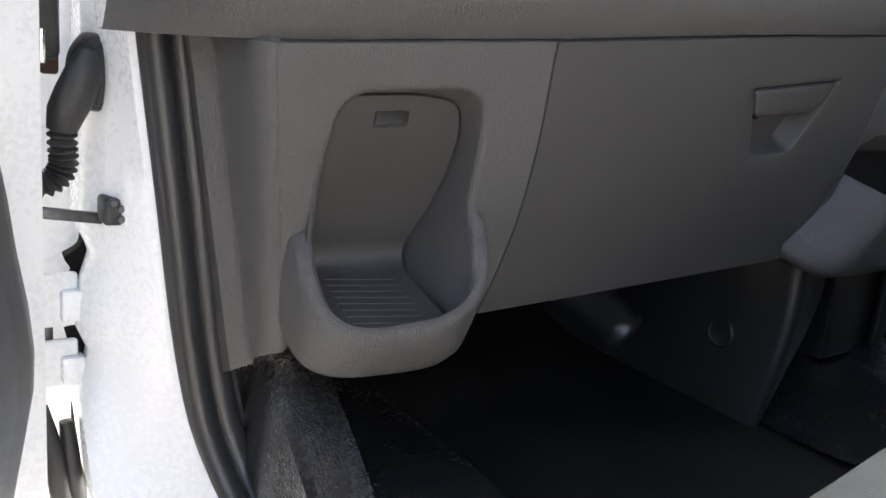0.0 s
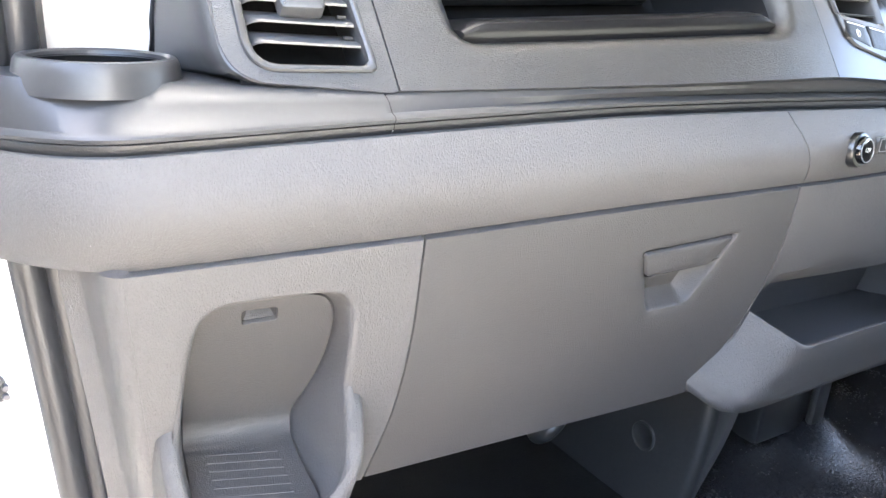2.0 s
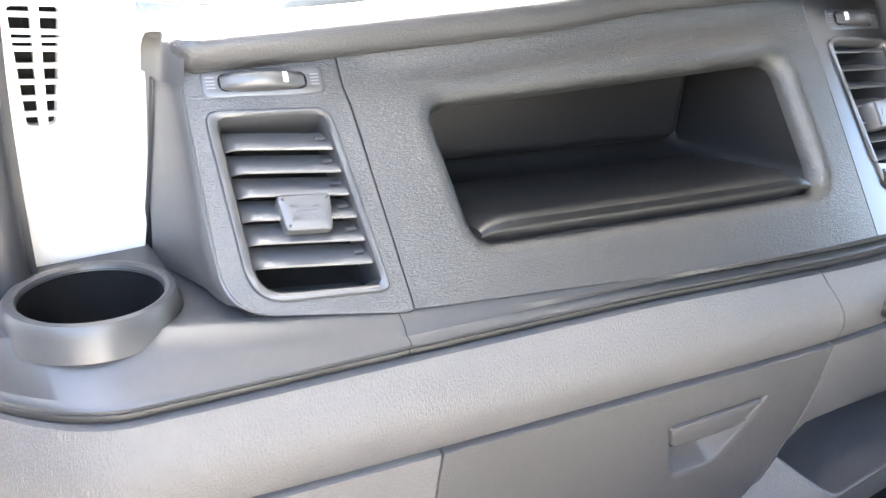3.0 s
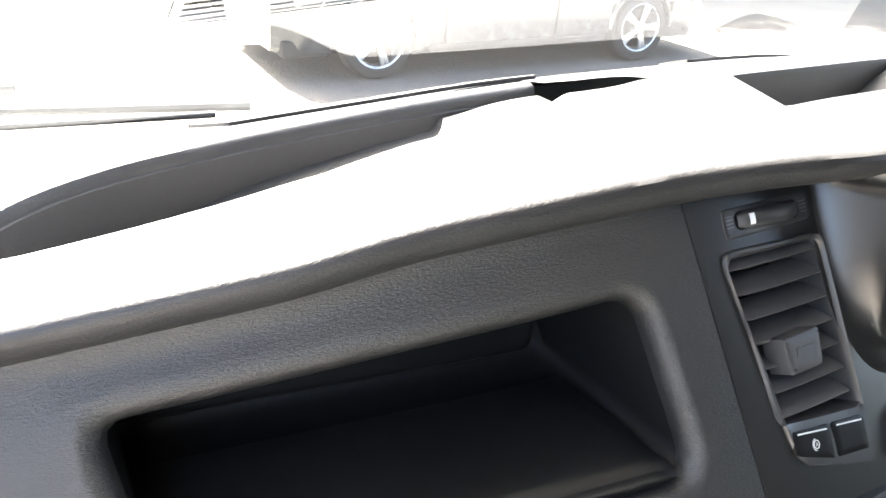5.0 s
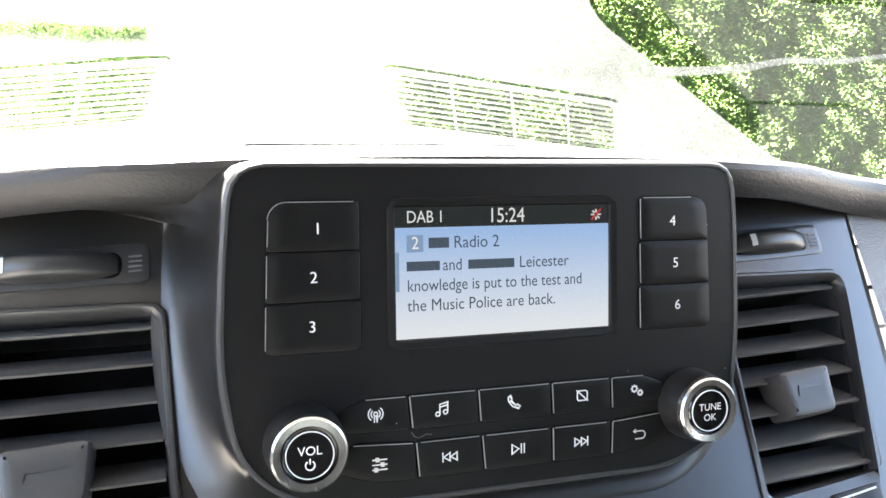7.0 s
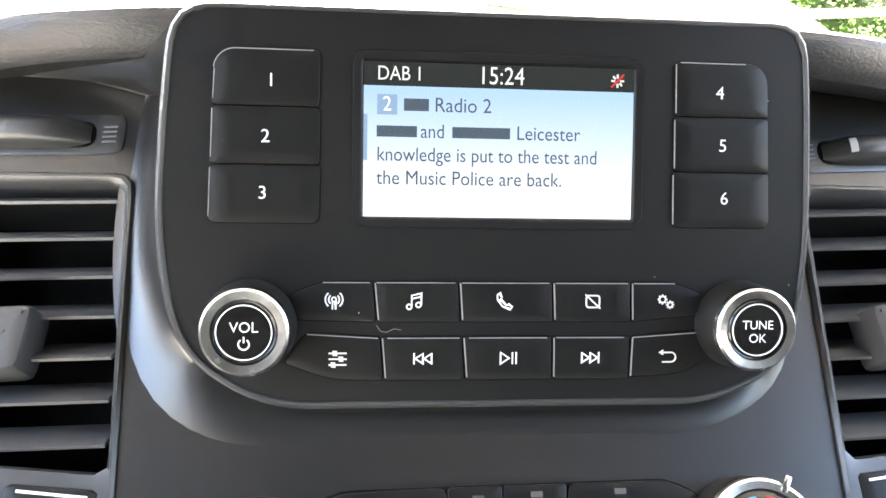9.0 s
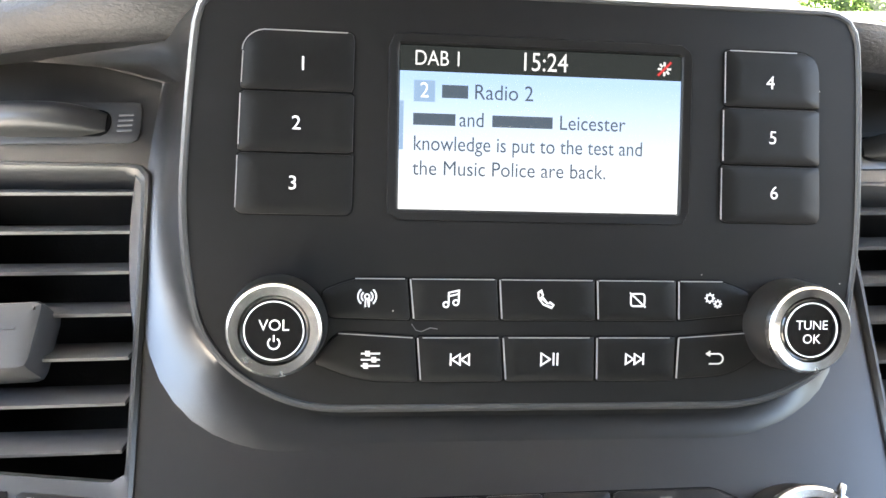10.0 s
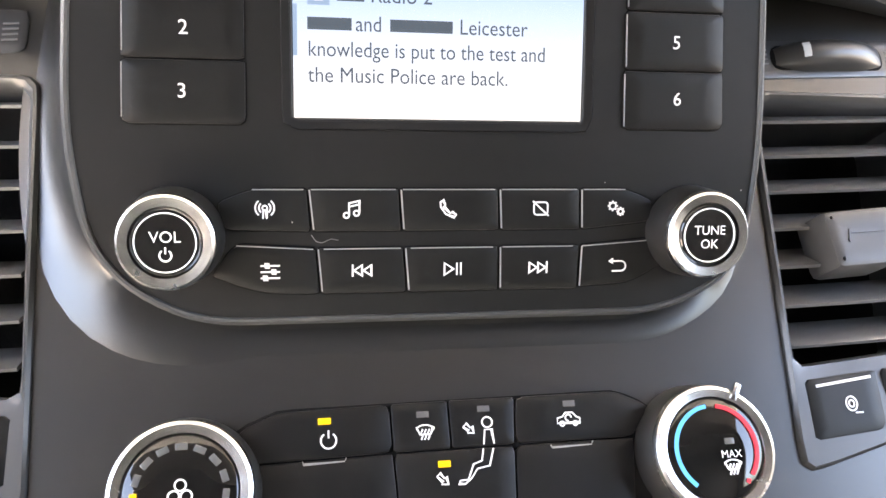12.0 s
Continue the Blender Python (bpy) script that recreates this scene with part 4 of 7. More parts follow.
for k in range(9):
    s0 = 0.1765 + 0.0088 * k
    bm = bmesh.new()
    loops = []
    for j in range(11):
        x = -0.7450 + 0.0007 * k + 0.0560 * j / 10
        ss = s0 + (x - XC) * 0.16
        loops.append([liner_at(x, ss + du, -dd) for du, dd in ((-0.0008, -0.0002), (-0.0005, 0.0003), (0.0003, 0.0003), (0.0008, -0.0002))])
    loops_to_mesh(bm, loops, closed=True, cap_first=True, cap_last=True)
    part("pocket_rib", bm, GREY_SMOOTH, pocket_liner)

# end of the lower fascia: turns forward to the door seal
bm = bmesh.new()
loops = []
for k in range(17):
    t = k / 16
    col = []
    back = 0.034 + 0.046 * t                  # the inner face narrows to the foot
    for dx, dy, z0 in ((0.0050, 0.0020, 0.826), (0.0004, 0.0004, 0.822), (-0.0030, 0.0008, 0.821), (-0.0070, 0.0036, 0.820), (-0.0105, 0.0090, 0.817), (-0.0125, 0.0170, 0.813), (-0.0130, 0.028, 0.806),
                       (-0.0134, back - 0.004, 0.800), (-0.0150, back, 0.798), (-0.0180, back + 0.003, 0.796), (-0.0270, back + 0.010, 0.790), (None, 0.21, 0.770), (None, 0.26, 0.770)):
        z = z0 + ((1.0530 if dx is not None else 1.085) - z0) * t
        x = low_left(min(z, 1.052))
        if dx is None:
            col.append(Vector((-0.8330 + (1.06 - z) * 0.13, dy, z)))
        else:
            col.append(Vector((x + dx, low_y(x, z) + dy, z)))
    loops.append(col)
loops.append([p + Vector((0.004, 0.013, 0.010)) for p in loops[-1]])
loops_to_mesh(bm, loops, closed=False)
part("fascia_end", bm, GREY, dash, "warm grey side of the lower fascia")

# ---- glovebox ----
glovebox = thing("glovebox", low3(-0.43, 0.98, 0), "closed warm grey glovebox lid with a recessed pull", "glovebox")
HOLE = even(rounded([(-0.3790, 0.9925), (-0.3340, 0.9985), (-0.3020, 1.0720), (-0.4065, 1.0560)], [0.007, 0.009, 0.006, 0.007]), 96)
bm = bmesh.new()
o = []
n = 18
gb_low = lambda x: 0.8465 + (x + 0.6175) * 0.135
for k in range(n):
    x = gb_left(0.8465) + GAP + (gb_right(0.8915) - GAP - gb_left(0.8465) - GAP) * k / n
    o.append((x, gb_low(x)))
for k in range(n):
    z = 0.8915 + (zt(-0.25) - 0.8915) * k / n
    o.append((gb_right(z) - GAP, z))
for k in range(n):
    x = gb_right(1.114) - GAP + (gb_left(1.0747) + GAP - gb_right(1.114) + GAP) * k / n
    o.append((x, zt(x) - 0.0004))
for k in range(n):
    z = zt(-0.609) + (0.8465 - zt(-0.609)) * k / n
    o.append((gb_left(z) + GAP, z))
patch(bm, o, HOLE, low3, rings=9, inside=((0.0010, 0.0005, 0), (0.0020, 0.0020, 0), (0.0028, 0.0040, 0), (0.0085, 0.0150, 0), (0.0130, 0.0185, 0)),
      edge=((0.0004, 0.0005, 0), (0.0008, 0.002, 0), (0.0009, 0.014, 0)))
part("lid", bm, GREY_SMOOTH, glovebox)
bm = bmesh.new()
flap = even(rounded([(-0.3930, 1.0285), (-0.3230, 1.0400), (-0.3075, 1.0695), (-0.4045, 1.0545)], [0.006, 0.010, 0.005, 0.007]), 60)
plate(bm, inset(flap, 0.0012), low3, 0.016, 0.0030, 0.0020)
pull = part("handle", bm, GREY_SMOOTH, glovebox, "hinged grey pull flap")
bm = bmesh.new()
plate(bm, inset(flap, -0.0012), low3, 0.010, 0.0002, -0.0026)
part("handle_gap", bm, DARK, glovebox)
bm = bmesh.new()
stroke(bm, [(-0.3890, 1.0300), (-0.3300, 1.0405), (-0.3180, 1.0460)], lambda x, z, d, dy: low3(x, z, d - 0.0004, dy), 0.0012, 0.0006)
part("handle_ridge", bm, GREY_SMOOTH, pull)

# foot of the glovebox and fascia: underside running forward, its shade painted near-black
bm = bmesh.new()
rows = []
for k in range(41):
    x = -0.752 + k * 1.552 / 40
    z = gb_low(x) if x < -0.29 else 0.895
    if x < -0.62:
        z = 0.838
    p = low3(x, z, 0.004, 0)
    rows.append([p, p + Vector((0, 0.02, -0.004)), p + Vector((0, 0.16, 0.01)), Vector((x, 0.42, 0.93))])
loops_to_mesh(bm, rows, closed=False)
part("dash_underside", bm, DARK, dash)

# ---- centre of the lower fascia, with its open tray ----
bm = bmesh.new()
rows = []
for k in range(41):
    col = []
    for j in range(13):
        z = 0.905 + (1.0 - 0.905) * j / 12
        t = j / 12
        x0 = gb_right(0.8915 + (zt(-0.25) - 0.8915) * t) + GAP
        x = x0 + (0.30 - x0) * k / 40
        zz = 0.8915 + (seam_z(x) - 0.0004 - 0.8915) * t
        deep = 0.110 * min(1, max(0, (1.005 + (x + 0.24) * 0.02 - zz) / 0.010)) * min(1, max(0, (abs(0.2365) - abs(x)) / 0.012))
        col.append(low3(x, zz, 0, deep))
    if k == 0:
        rows.append([p + Vector((0, 0.012, 0)) for p in col + [col[-1] + Vector((0, 0.014, 0.001))]])
    rows.append(col + [col[-1] + Vector((0, 0.014, 0.001))])
loops_to_mesh(bm, rows, closed=False)
part("centre_fascia", bm, GREY, dash, "warm grey lower centre fascia")


def tray_outline(s_out, z_left, z_mid):
    """The tray's wall in plan at one level, from end to end."""
    pts = []
    for x, p in ((-0.2480, -0.006), (-0.2420, 0.012), (-0.2330, 0.032), (-0.2230, 0.046), (-0.2120, 0.050), (-0.19, 0.0495), (-0.12, 0.046), (-0.05, 0.044), (0.05, 0.044), (0.12, 0.046), (0.19, 0.0495), (0.212, 0.05), (0.2230, 0.046), (0.233, 0.032), (0.242, 0.012), (0.248, -0.006)):
        k = min(1, max(0, (0.248 - abs(x)) / 0.036))
        z = z_left * (1 - k) + z_mid * k
        pts.append(low3(x * s_out[0], z, -(p + s_out[1]) if p > 0 else -p, 0))
    for _ in range(2):
        pts = [pts[0]] + [q for a, b in zip(pts, pts[1:]) for q in (a.lerp(b, 0.25), a.lerp(b, 0.75))] + [pts[-1]]
    return pts


bm = bmesh.new()
loops_to_mesh(bm, [tray_outline((0.975, -0.006), 0.955, 0.900), tray_outline((0.978, -0.005), 0.978, 0.9635), tray_outline((0.985, -0.003), 0.982, 0.9675), tray_outline((0.994, -0.0005), 0.982, 0.9675),
                   tray_outline((1.0, 0.0), 0.979, 0.964), tray_outline((1.02, -0.001), 0.955, 0.945), tray_outline((1.13, -0.005), 0.925, 0.905), tray_outline((1.200, -0.010), 0.908, 0.889), tray_outline((1.215, -0.022), 0.900, 0.882), tray_outline((1.20, -0.040), 0.896, 0.880)], closed=False)
rows = [tray_outline((0.975, -0.006), 0.915, 0.905), [Vector((p.x * 0.98, 0.12, 0.905)) for p in tray_outline((0.975, -0.006), 0.915, 0.905)]]
loops_to_mesh(bm, rows, closed=False)
rows = [tray_outline((1.20, -0.040), 0.896, 0.880), [Vector((p.x, 0.12, 0.89)) for p in tray_outline((1.20, -0.04), 0.896, 0.880)]]
loops_to_mesh(bm, rows, closed=False)
part("centre_tray", bm, GREY, dash, "warm grey open tray below the centre fascia", split=80)

bm = bmesh.new()
box(bm, -0.30, 0.30, 0.012, 0.03, 1.05, 1.19, 0.002)
part("centre_backing", bm, GREY_SMOOTH, dash)

# ---- twelve-volt socket and the plate beside it ----
n_b = Vector((0.0, -1, 0.12)).normalized()
soc_m = Matrix.Translation(belly(-0.1885, 0.46)) @ n_b.to_track_quat("Z", "Y").to_matrix().to_4x4()
socket = thing("power_socket", soc_m, "round black capped power socket in the grey fascia", "power socket")
bm = bmesh.new()
lathe(bm, ((0.0165, -0.004), (0.0165, 0.002), (0.0155, 0.0038), (0.0135, 0.0045), (0.0128, 0.0040)), Matrix.Identity(4))
part("collar", bm, SATIN, socket, local=True)
bm = bmesh.new()
lathe(bm, ((0.0126, 0.002), (0.0126, 0.0075), (0.0118, 0.0088), (0.0100, 0.0092)), Matrix.Identity(4))
cap = part("cap", bm, GLOSS, socket, "glossy black socket cap", local=True)
flat = lambda h: (lambda u, v, d, dy: Vector((u, v, h - d)))
bm = bmesh.new()
stroke(bm, ring(0, 0, 0.0108), flat(0.0092), 0.0007, 0.0003, True)
part("cap_ring", bm, RIM_LINE, cap, local=True)
bm = bmesh.new()
text_mesh(bm, "12V", 0, 0.0004, 0.0062, flat(0.0093))
part("cap_text", bm, INK, cap, local=True)
plate_thing = thing("usb_plate", belly(-0.139, 0.50), "small grey socket plate beside the round power socket", "socket plate")
bm = bmesh.new()
bf = lambda u, v, d, dy: belly(-0.139 + u, 0.50) + Vector((0, 0, v)) + n_b * (-d)
plate(bm, even(rounded([(-0.021, -0.0085), (0.021, -0.0085), (0.021, 0.0085), (-0.021, 0.0085)], 0.003), 40), bf, 0.01, 0.0008, 0.003)
part("plate", bm, SATIN, plate_thing)
bm = bmesh.new()
stroke(bm, rounded([(-0.018, -0.006), (0.018, -0.006), (0.018, 0.006), (-0.018, 0.006)], 0.002, 3), lambda u, v, d, dy: bf(u, v, d - 0.003, dy), 0.0007, 0.0003, True)
stroke(bm, rounded([(-0.008, -0.003), (0.008, -0.003), (0.008, 0.003), (-0.008, 0.003)], 0.001, 3), lambda u, v, d, dy: bf(u, v, d - 0.003, dy), 0.0006, 0.0003, True)
part("outline", bm, RIM_LINE, plate_thing)

# ---- padded top of the dashboard ----
CREST = [(0, 0.350, 1.3910), (0.10, 0.361, 1.3880), (0.20, 0.371, 1.3830), (0.30, 0.370, 1.3760), (0.40, 0.366, 1.3700), (0.50, 0.359, 1.3630), (0.56, 0.345, 1.3600), (0.65, 0.345, 1.3450), (0.76, 0.330, 1.3340), (0.92, 0.33, 1.3250)]


def crest(x):
    return lerp_table(abs(x), [(r[0], r[1]) for r in CREST]), lerp_table(abs(x), [(r[0], r[2]) for r in CREST])


SCREEN_FOOT_Z = 1.30
SCREEN_SLOPE = math.tan(radians(42))


def screen_foot(x):
    return 0.58


def pad_z(x):
    """Height of the flat part of the pad."""
    return top_edge(x) + 0.0175 + 0.0047 * min(1.0, max(0.0, (abs(x) - 0.15) / 0.15))


def top_start(x):
    zt = top_edge(x)
    return up_y(x, zt) + 0.006, pad_z(x) - 0.0007


def pad_at(x, y):
    """Height of the pad at a place: flat, then falling away to the crest."""
    y1, z1 = crest(x)
    z0 = pad_z(x)
    t = min(1.0, max(0.0, (y - 0.200) / max(0.02, y1 - 0.200)))
    t = t * t * (3 - 2 * t) * 0.55 + 0.45 * t
    edge = min(1.0, max(0.0, (y - top_start(x)[0]) / 0.012))
    return (z0 - 0.0007 * (1 - edge) ** 2) * (1 - t) + z1 * t


def top3(x, v, d=0.0, dy=0.0):
    """The top of the pad: v = 0 just behind the roll, 1 at the crest."""
    y0, y1 = top_start(x)[0], crest(x)[0]
    y = y0 + (y1 - y0) * v
    return Vector((x, y, pad_at(x, y) - d))


def brow(x):
    """The edge swells forward over the radio: 0 to 1."""
    t = min(1.0, max(0.0, (0.275 - abs(x)) / 0.150))
    return t * t * (3 - 2 * t)


def roll(x):
    """The rolled front edge, from below the pad round to its top."""
    zt = top_edge(x)
    y = up_y(x, zt)
    end = top3(x, 0)
    f = 0.046 * brow(x)
    rows = ((0.010, -0.0015), (0.000, -0.0032), (-f - 0.0040, -0.0030), (-f - 0.0066, -0.0012), (-f - 0.0092, 0.0040), (-f - 0.0112, 0.0098), (-f - 0.0116, 0.0145), (-f - 0.0100, 0.0182), (-f - 0.0066, 0.0205), (-f - 0.0020, 0.0213))
    k = (pad_z(x) - zt) / 0.0222
    return [Vector((x, y + a, zt + b * (k if b > 0 else 1))) for a, b in rows] + [end]


def dash_front(x):
    """Where the dash top ends ahead, short of the windscreen."""
    return lerp_table(x, [(-0.9, 0.47), (-0.3, 0.455), (0.2, 0.455), (0.39, 0.48), (0.56, 0.52), (0.9, 0.54)])


def well_y(x):
    """Front edge of the open instrument well on the driver's side."""
    return lerp_table(x, [(0.16, 0.10), (0.20, 0.16), (0.27, 0.30), (0.60, 0.47), (0.9, 0.50)])


def well_v(x):
    if x < 0.165:
        return 0.0
    y0, y1 = top_start(x)[0], crest(x)[0]
    return min(0.96, max(0.0, (well_y(x) - y0) / (y1 - y0)))


top_pad = thing("dash_top_pad", (0, 0.2, 1.42), "black grained soft dash top with sunken trays", "dash top")
X_LEFT, X_RIGHT = -0.730, 0.88
bm = bmesh.new()
loops_to_mesh(bm, [roll(x) for x in dash_xs(X_LEFT, 0.42, 120)], closed=False)
# the roll turns the corner and runs back along the end
end = roll(X_LEFT)
tip = end[-1]
loops = []
for k in range(9):
    a = radians(90) * k / 8
    loops.append([Vector((X_LEFT - (tip.y - p.y) * math.sin(a), tip.y - (tip.y - p.y) * math.cos(a), p.z)) for p in end])
for k in range(1, 9):
    q = top3(X_LEFT, k / 8)
    loops.append([Vector((X_LEFT - (tip.y - p.y), q.y, p.z + q.z - tip.z)) for p in end])
loops_to_mesh(bm, loops, closed=False)
part("rolled_edge", bm, PAD, top_pad)
# plain stretches of the top and the two that hold trays
def hollow_front(x):
    return lerp_table(x, [(-0.70, 0.240), (-0.648, 0.228), (-0.630, 0.216), (-0.58, 0.208), (-0.52, 0.202), (-0.475, 0.200), (-0.43, 0.193), (-0.38, 0.175), (-0.33, 0.169), (-0.30, 0.166), (-0.20, 0.162), (-0.08, 0.160)])


def platform_back(x):
    return lerp_table(x, [(-0.40, 0.245), (-0.28, 0.236), (-0.245, 0.220), (-0.215, 0.191), (-0.185, 0.196), (-0.08, 0.205)])


def rim_line(x):
    """The rolled rim behind the long tray: its way ahead and height."""
    return (lerp_table(x, [(-0.68, 0.232), (-0.650, 0.245), (-0.625, 0.278), (-0.60, 0.302), (-0.55, 0.330), (-0.50, 0.345), (-0.40, 0.352), (-0.30, 0.356), (-0.20, 0.359), (-0.10, 0.349), (0.0, 0.339)]),
            lerp_table(x, [(-0.68, 1.3520), (-0.650, 1.3570), (-0.625, 1.3620), (-0.60, 1.3630), (-0.55, 1.3650), (-0.50, 1.3670), (-0.40, 1.3740), (-0.30, 1.3800), (-0.20, 1.3840), (-0.10, 1.3910), (0.0, 1.3940)]))


def ease(t):
    t = min(1.0, max(0.0, t))
    return t * t * (3 - 2 * t)


def hollow_column(x):
    """One section of the pad through the long sunken tray, with its ramp, the platform behind it and the rolled rim."""
    y0 = top_start(x)[0]
    yr, zr = rim_line(x)
    yc, zc = crest(x)
    z0 = pad_z(x)
    open_ = min(1.0, max(0.0, (x + 0.648) / 0.014)) ** 0.5
    deep = 0.060 * open_ * ease((-0.228 - x) / 0.045)
    deep2 = max(deep, 0.050 * open_ * ease((-0.095 - x) / 0.030))
    if x > -0.13:
        open_ = ease((-0.095 - x) / 0.035)
    yw = yr - 0.0165
    yf = min(hollow_front(x), yw - 0.012)
    y2 = min(max(platform_back(x), yf + 0.008), yw - 0.004)
    w1, w2 = y2 - yf, yw - y2
    col = [top3(x, 0)] + [Vector((x, y0 + (yf - y0) * j / 8, pad_at(x, y0 + (yf - y0) * j / 8) if j < 8 else z0)) for j in range(1, 9)]
    z0 = pad_at(x, yf)
    zb = z0 - (z0 - pad_at(x, y2)) * (1 - open_)
    for t, d in ((0.06, 0.02), (0.12, 0.10), (0.22, 0.60), (0.30, 1.0), (0.65, 1.0), (1.0, 1.0)):
        col.append(Vector((x, yf + w1 * t, z0 + (zb - z0) * t - deep * d)))
    for t, d in ((0.06, 0.03), (0.12, 0.15), (0.25, 0.8), (0.35, 1.0), (1.0, 1.0)):
        col.append(Vector((x, y2 + w2 * t, (zb - (deep + (deep2 - deep) * d)) * open_ + (1 - open_) * pad_at(x, y2 + w2 * t))))
    k = max(0.0, min(1.0, (x + 0.66) / 0.03)) if x < -0.3 else open_
    for dy, dz in ((-0.0150, -0.0200), (-0.0142, -0.0120), (-0.0120, -0.0112), (-0.0112, -0.0060), (-0.0085, -0.0020), (-0.0045, -0.0002), (0.0, 0.0), (0.0060, -0.0010), (0.0115, -0.0032)):
        y = yr + dy
        col.append(Vector((x, y, (zr + dz) * k + pad_at(x, y) * (1 - k))))
    y_end, z_end = col[-1].y, col[-1].z
    yc = max(yc, y_end + 0.0006)
    for t in (0.35, 0.7, 1.0):
        col.append(Vector((x, y_end + (yc - y_end) * t, z_end + (zc - z_end) * t)))
    return col


REC_C = even(rounded([(-0.126, 0.085), (0.138, 0.085), (0.112, 0.350), (-0.098, 0.350)], [0.005, 0.005, 0.005, 0.005]), 100)
for a, b, hole, deep in ((X_LEFT, -0.69, None, 0), (-0.69, -0.16, hollow_column, 0.055), (-0.16, 0.16, REC_C, 0.032), (0.16, X_RIGHT, None, 0)):
    bm = bmesh.new()
    if hole is hollow_column:
        xs = sorted(set(dash_xs(a, b, 110) + dash_xs(-0.650, -0.620, 24)))
        loops_to_mesh(bm, [hollow_column(x) for x in xs], closed=False)
        part("tray_panel", bm, PAD, top_pad, "black dash top with a long sunken tray")
    elif hole is None:
        loops_to_mesh(bm, [[top3(x, well_v(x) + (1 - well_v(x)) * j / 16) for j in range(17)] for x in dash_xs(a, b, max(4, int((b - a) / 0.012)))], closed=False)
        part("top_panel", bm, PAD, top_pad)
    else:
        o = [(x, 0.0) for x in dash_xs(a, b, 24)[:-1]] + [(b, k / 12) for k in range(12)] + [(x, 1.0) for x in dash_xs(b, a, 24)[:-1]] + [(a, 1 - k / 12) for k in range(12)]
        patch(bm, o, hole, top3, rings=8, inside=((0.0012, 0.0010, 0), (0.002, 0.004, 0), (0.003, deep * 0.5, 0), (0.004, deep, 0)), back=True)
        part("tray_panel", bm, PAD, top_pad, "black dash top with a sunken open tray")
# forward slope from the crest down towards the windscreen
def slope_z(x, y):
    y1, z1 = crest(x)
    t = max(0.0, (y - y1) / (0.58 - y1))
    return z1 - (z1 - SCREEN_FOOT_Z - 0.004) * (t ** 1.15)


bm = bmesh.new()
rows = []
for x in dash_xs(X_LEFT - 0.012, 0.60, 100):
    ya = max(crest(x)[0], well_y(x) if x > 0.165 else 0)
    yb = max(dash_front(x) + 0.045 * ease((x + 0.36) / 0.12) * ease((0.36 - x) / 0.12), ya + 0.004)
    rows.append([Vector((x, ya + (yb - ya) * j / 14, slope_z(x, ya + (yb - ya) * j / 14))) for j in range(15)] + [Vector((x, yb + 0.003, slope_z(x, yb) - 0.004)), Vector((x, yb + 0.004, slope_z(x, yb) - 0.06))])
loops_to_mesh(bm, rows, closed=False)
part("demister_slope", bm, PAD, top_pad)
# raised far end of the centre tray, lit by the sky
bm = bmesh.new()
loops_to_mesh(bm, [[Vector((x, top3(x, v).y, top3(x, v).z - d)) for v in (0.090, 0.15, 0.22, 0.29, 0.342)] for x, d in ((0.064, 0.0315), (0.066, 0.030), (0.078, 0.022), (0.100, 0.009), (0.114, 0.0015))], closed=False)
part("tray_ramp", bm, PAD, top_pad)
# narrow gap between the pad's far edge and the glass by the pillar
bm = bmesh.new()
loops = []
for k in range(13):
    t = k / 12
    x, y = -0.745 + 0.101 * t, 0.318 + 0.040 * t
    w = 0.0035 * (1 - 0.6 * t)
    z = slope_z(x, y) if y > crest(x)[0] else pad_at(x, y)
    loops.append([Vector((x, y - w, z - 0.004)), Vector((x, y - w, z + 0.0012)), Vector((x, y + w, z + 0.0010)), Vector((x, y + w, z - 0.004))])
loops_to_mesh(bm, loops, cap_first=True, cap_last=True)
part("edge_gap", bm, DARK, top_pad)
# flat near-black sheets added in place of the shade in the hollows
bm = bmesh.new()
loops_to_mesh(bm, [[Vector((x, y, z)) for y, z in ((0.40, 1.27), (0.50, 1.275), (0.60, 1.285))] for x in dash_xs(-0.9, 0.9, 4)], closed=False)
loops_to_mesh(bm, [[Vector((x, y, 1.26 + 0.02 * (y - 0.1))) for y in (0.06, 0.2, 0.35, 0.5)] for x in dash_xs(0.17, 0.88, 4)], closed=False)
part("hollow_shade", bm, DARK, top_pad, "near-black sheets for the shaded hollows behind and beside the dash top")
bm = bmesh.new()
rows = []
for j in range(13):
    t = j / 12
    y = 0.20 + t * (screen_foot(0.8) - 0.20)
    zc = (top3(X_LEFT, min(1.0, max(0.0, (y - top_start(X_LEFT)[0]) / (crest(X_LEFT)[0] - top_start(X_LEFT)[0])))).z if y < crest(X_LEFT)[0] else slope_z(X_LEFT, y))
    rows.append([Vector((-0.745, y, zc - 0.0015)), Vector((-0.756, y, zc - 0.003)), Vector((-0.765, y, zc - 0.008)), Vector((-0.80, y, zc - 0.010)), Vector((-0.92, y, zc - 0.012))])
loops_to_mesh(bm, rows, closed=False)
part("corner_pad", bm, TRIM_WHITE, top_pad, "pale corner cover beside the pillar")


# rounded end cover below the pad's corner, and the seal down its edge
bm = bmesh.new()
rows = []
for k in range(19):
    y = 0.1725 + 0.075 * k / 18
    z = 1.3400 - 0.038 * max(0.0, y - 0.1846)
    q = 0.010 * max(0.0, 1 - k / 4) ** 2
    rows.append([Vector((-0.7380 + q, y, z - 0.0012)), Vector((-0.7450 + q, y, z - 0.0022)), Vector((-0.7488 + q, y, z - 0.0060)), Vector((-0.7505 + q, y, z - 0.0130)), Vector((-0.7506 + q, y + 0.002, 1.3100))])
loops_to_mesh(bm, rows, closed=False)
part("end_cover", bm, SHELF, top_pad, "rounded charcoal end cover")
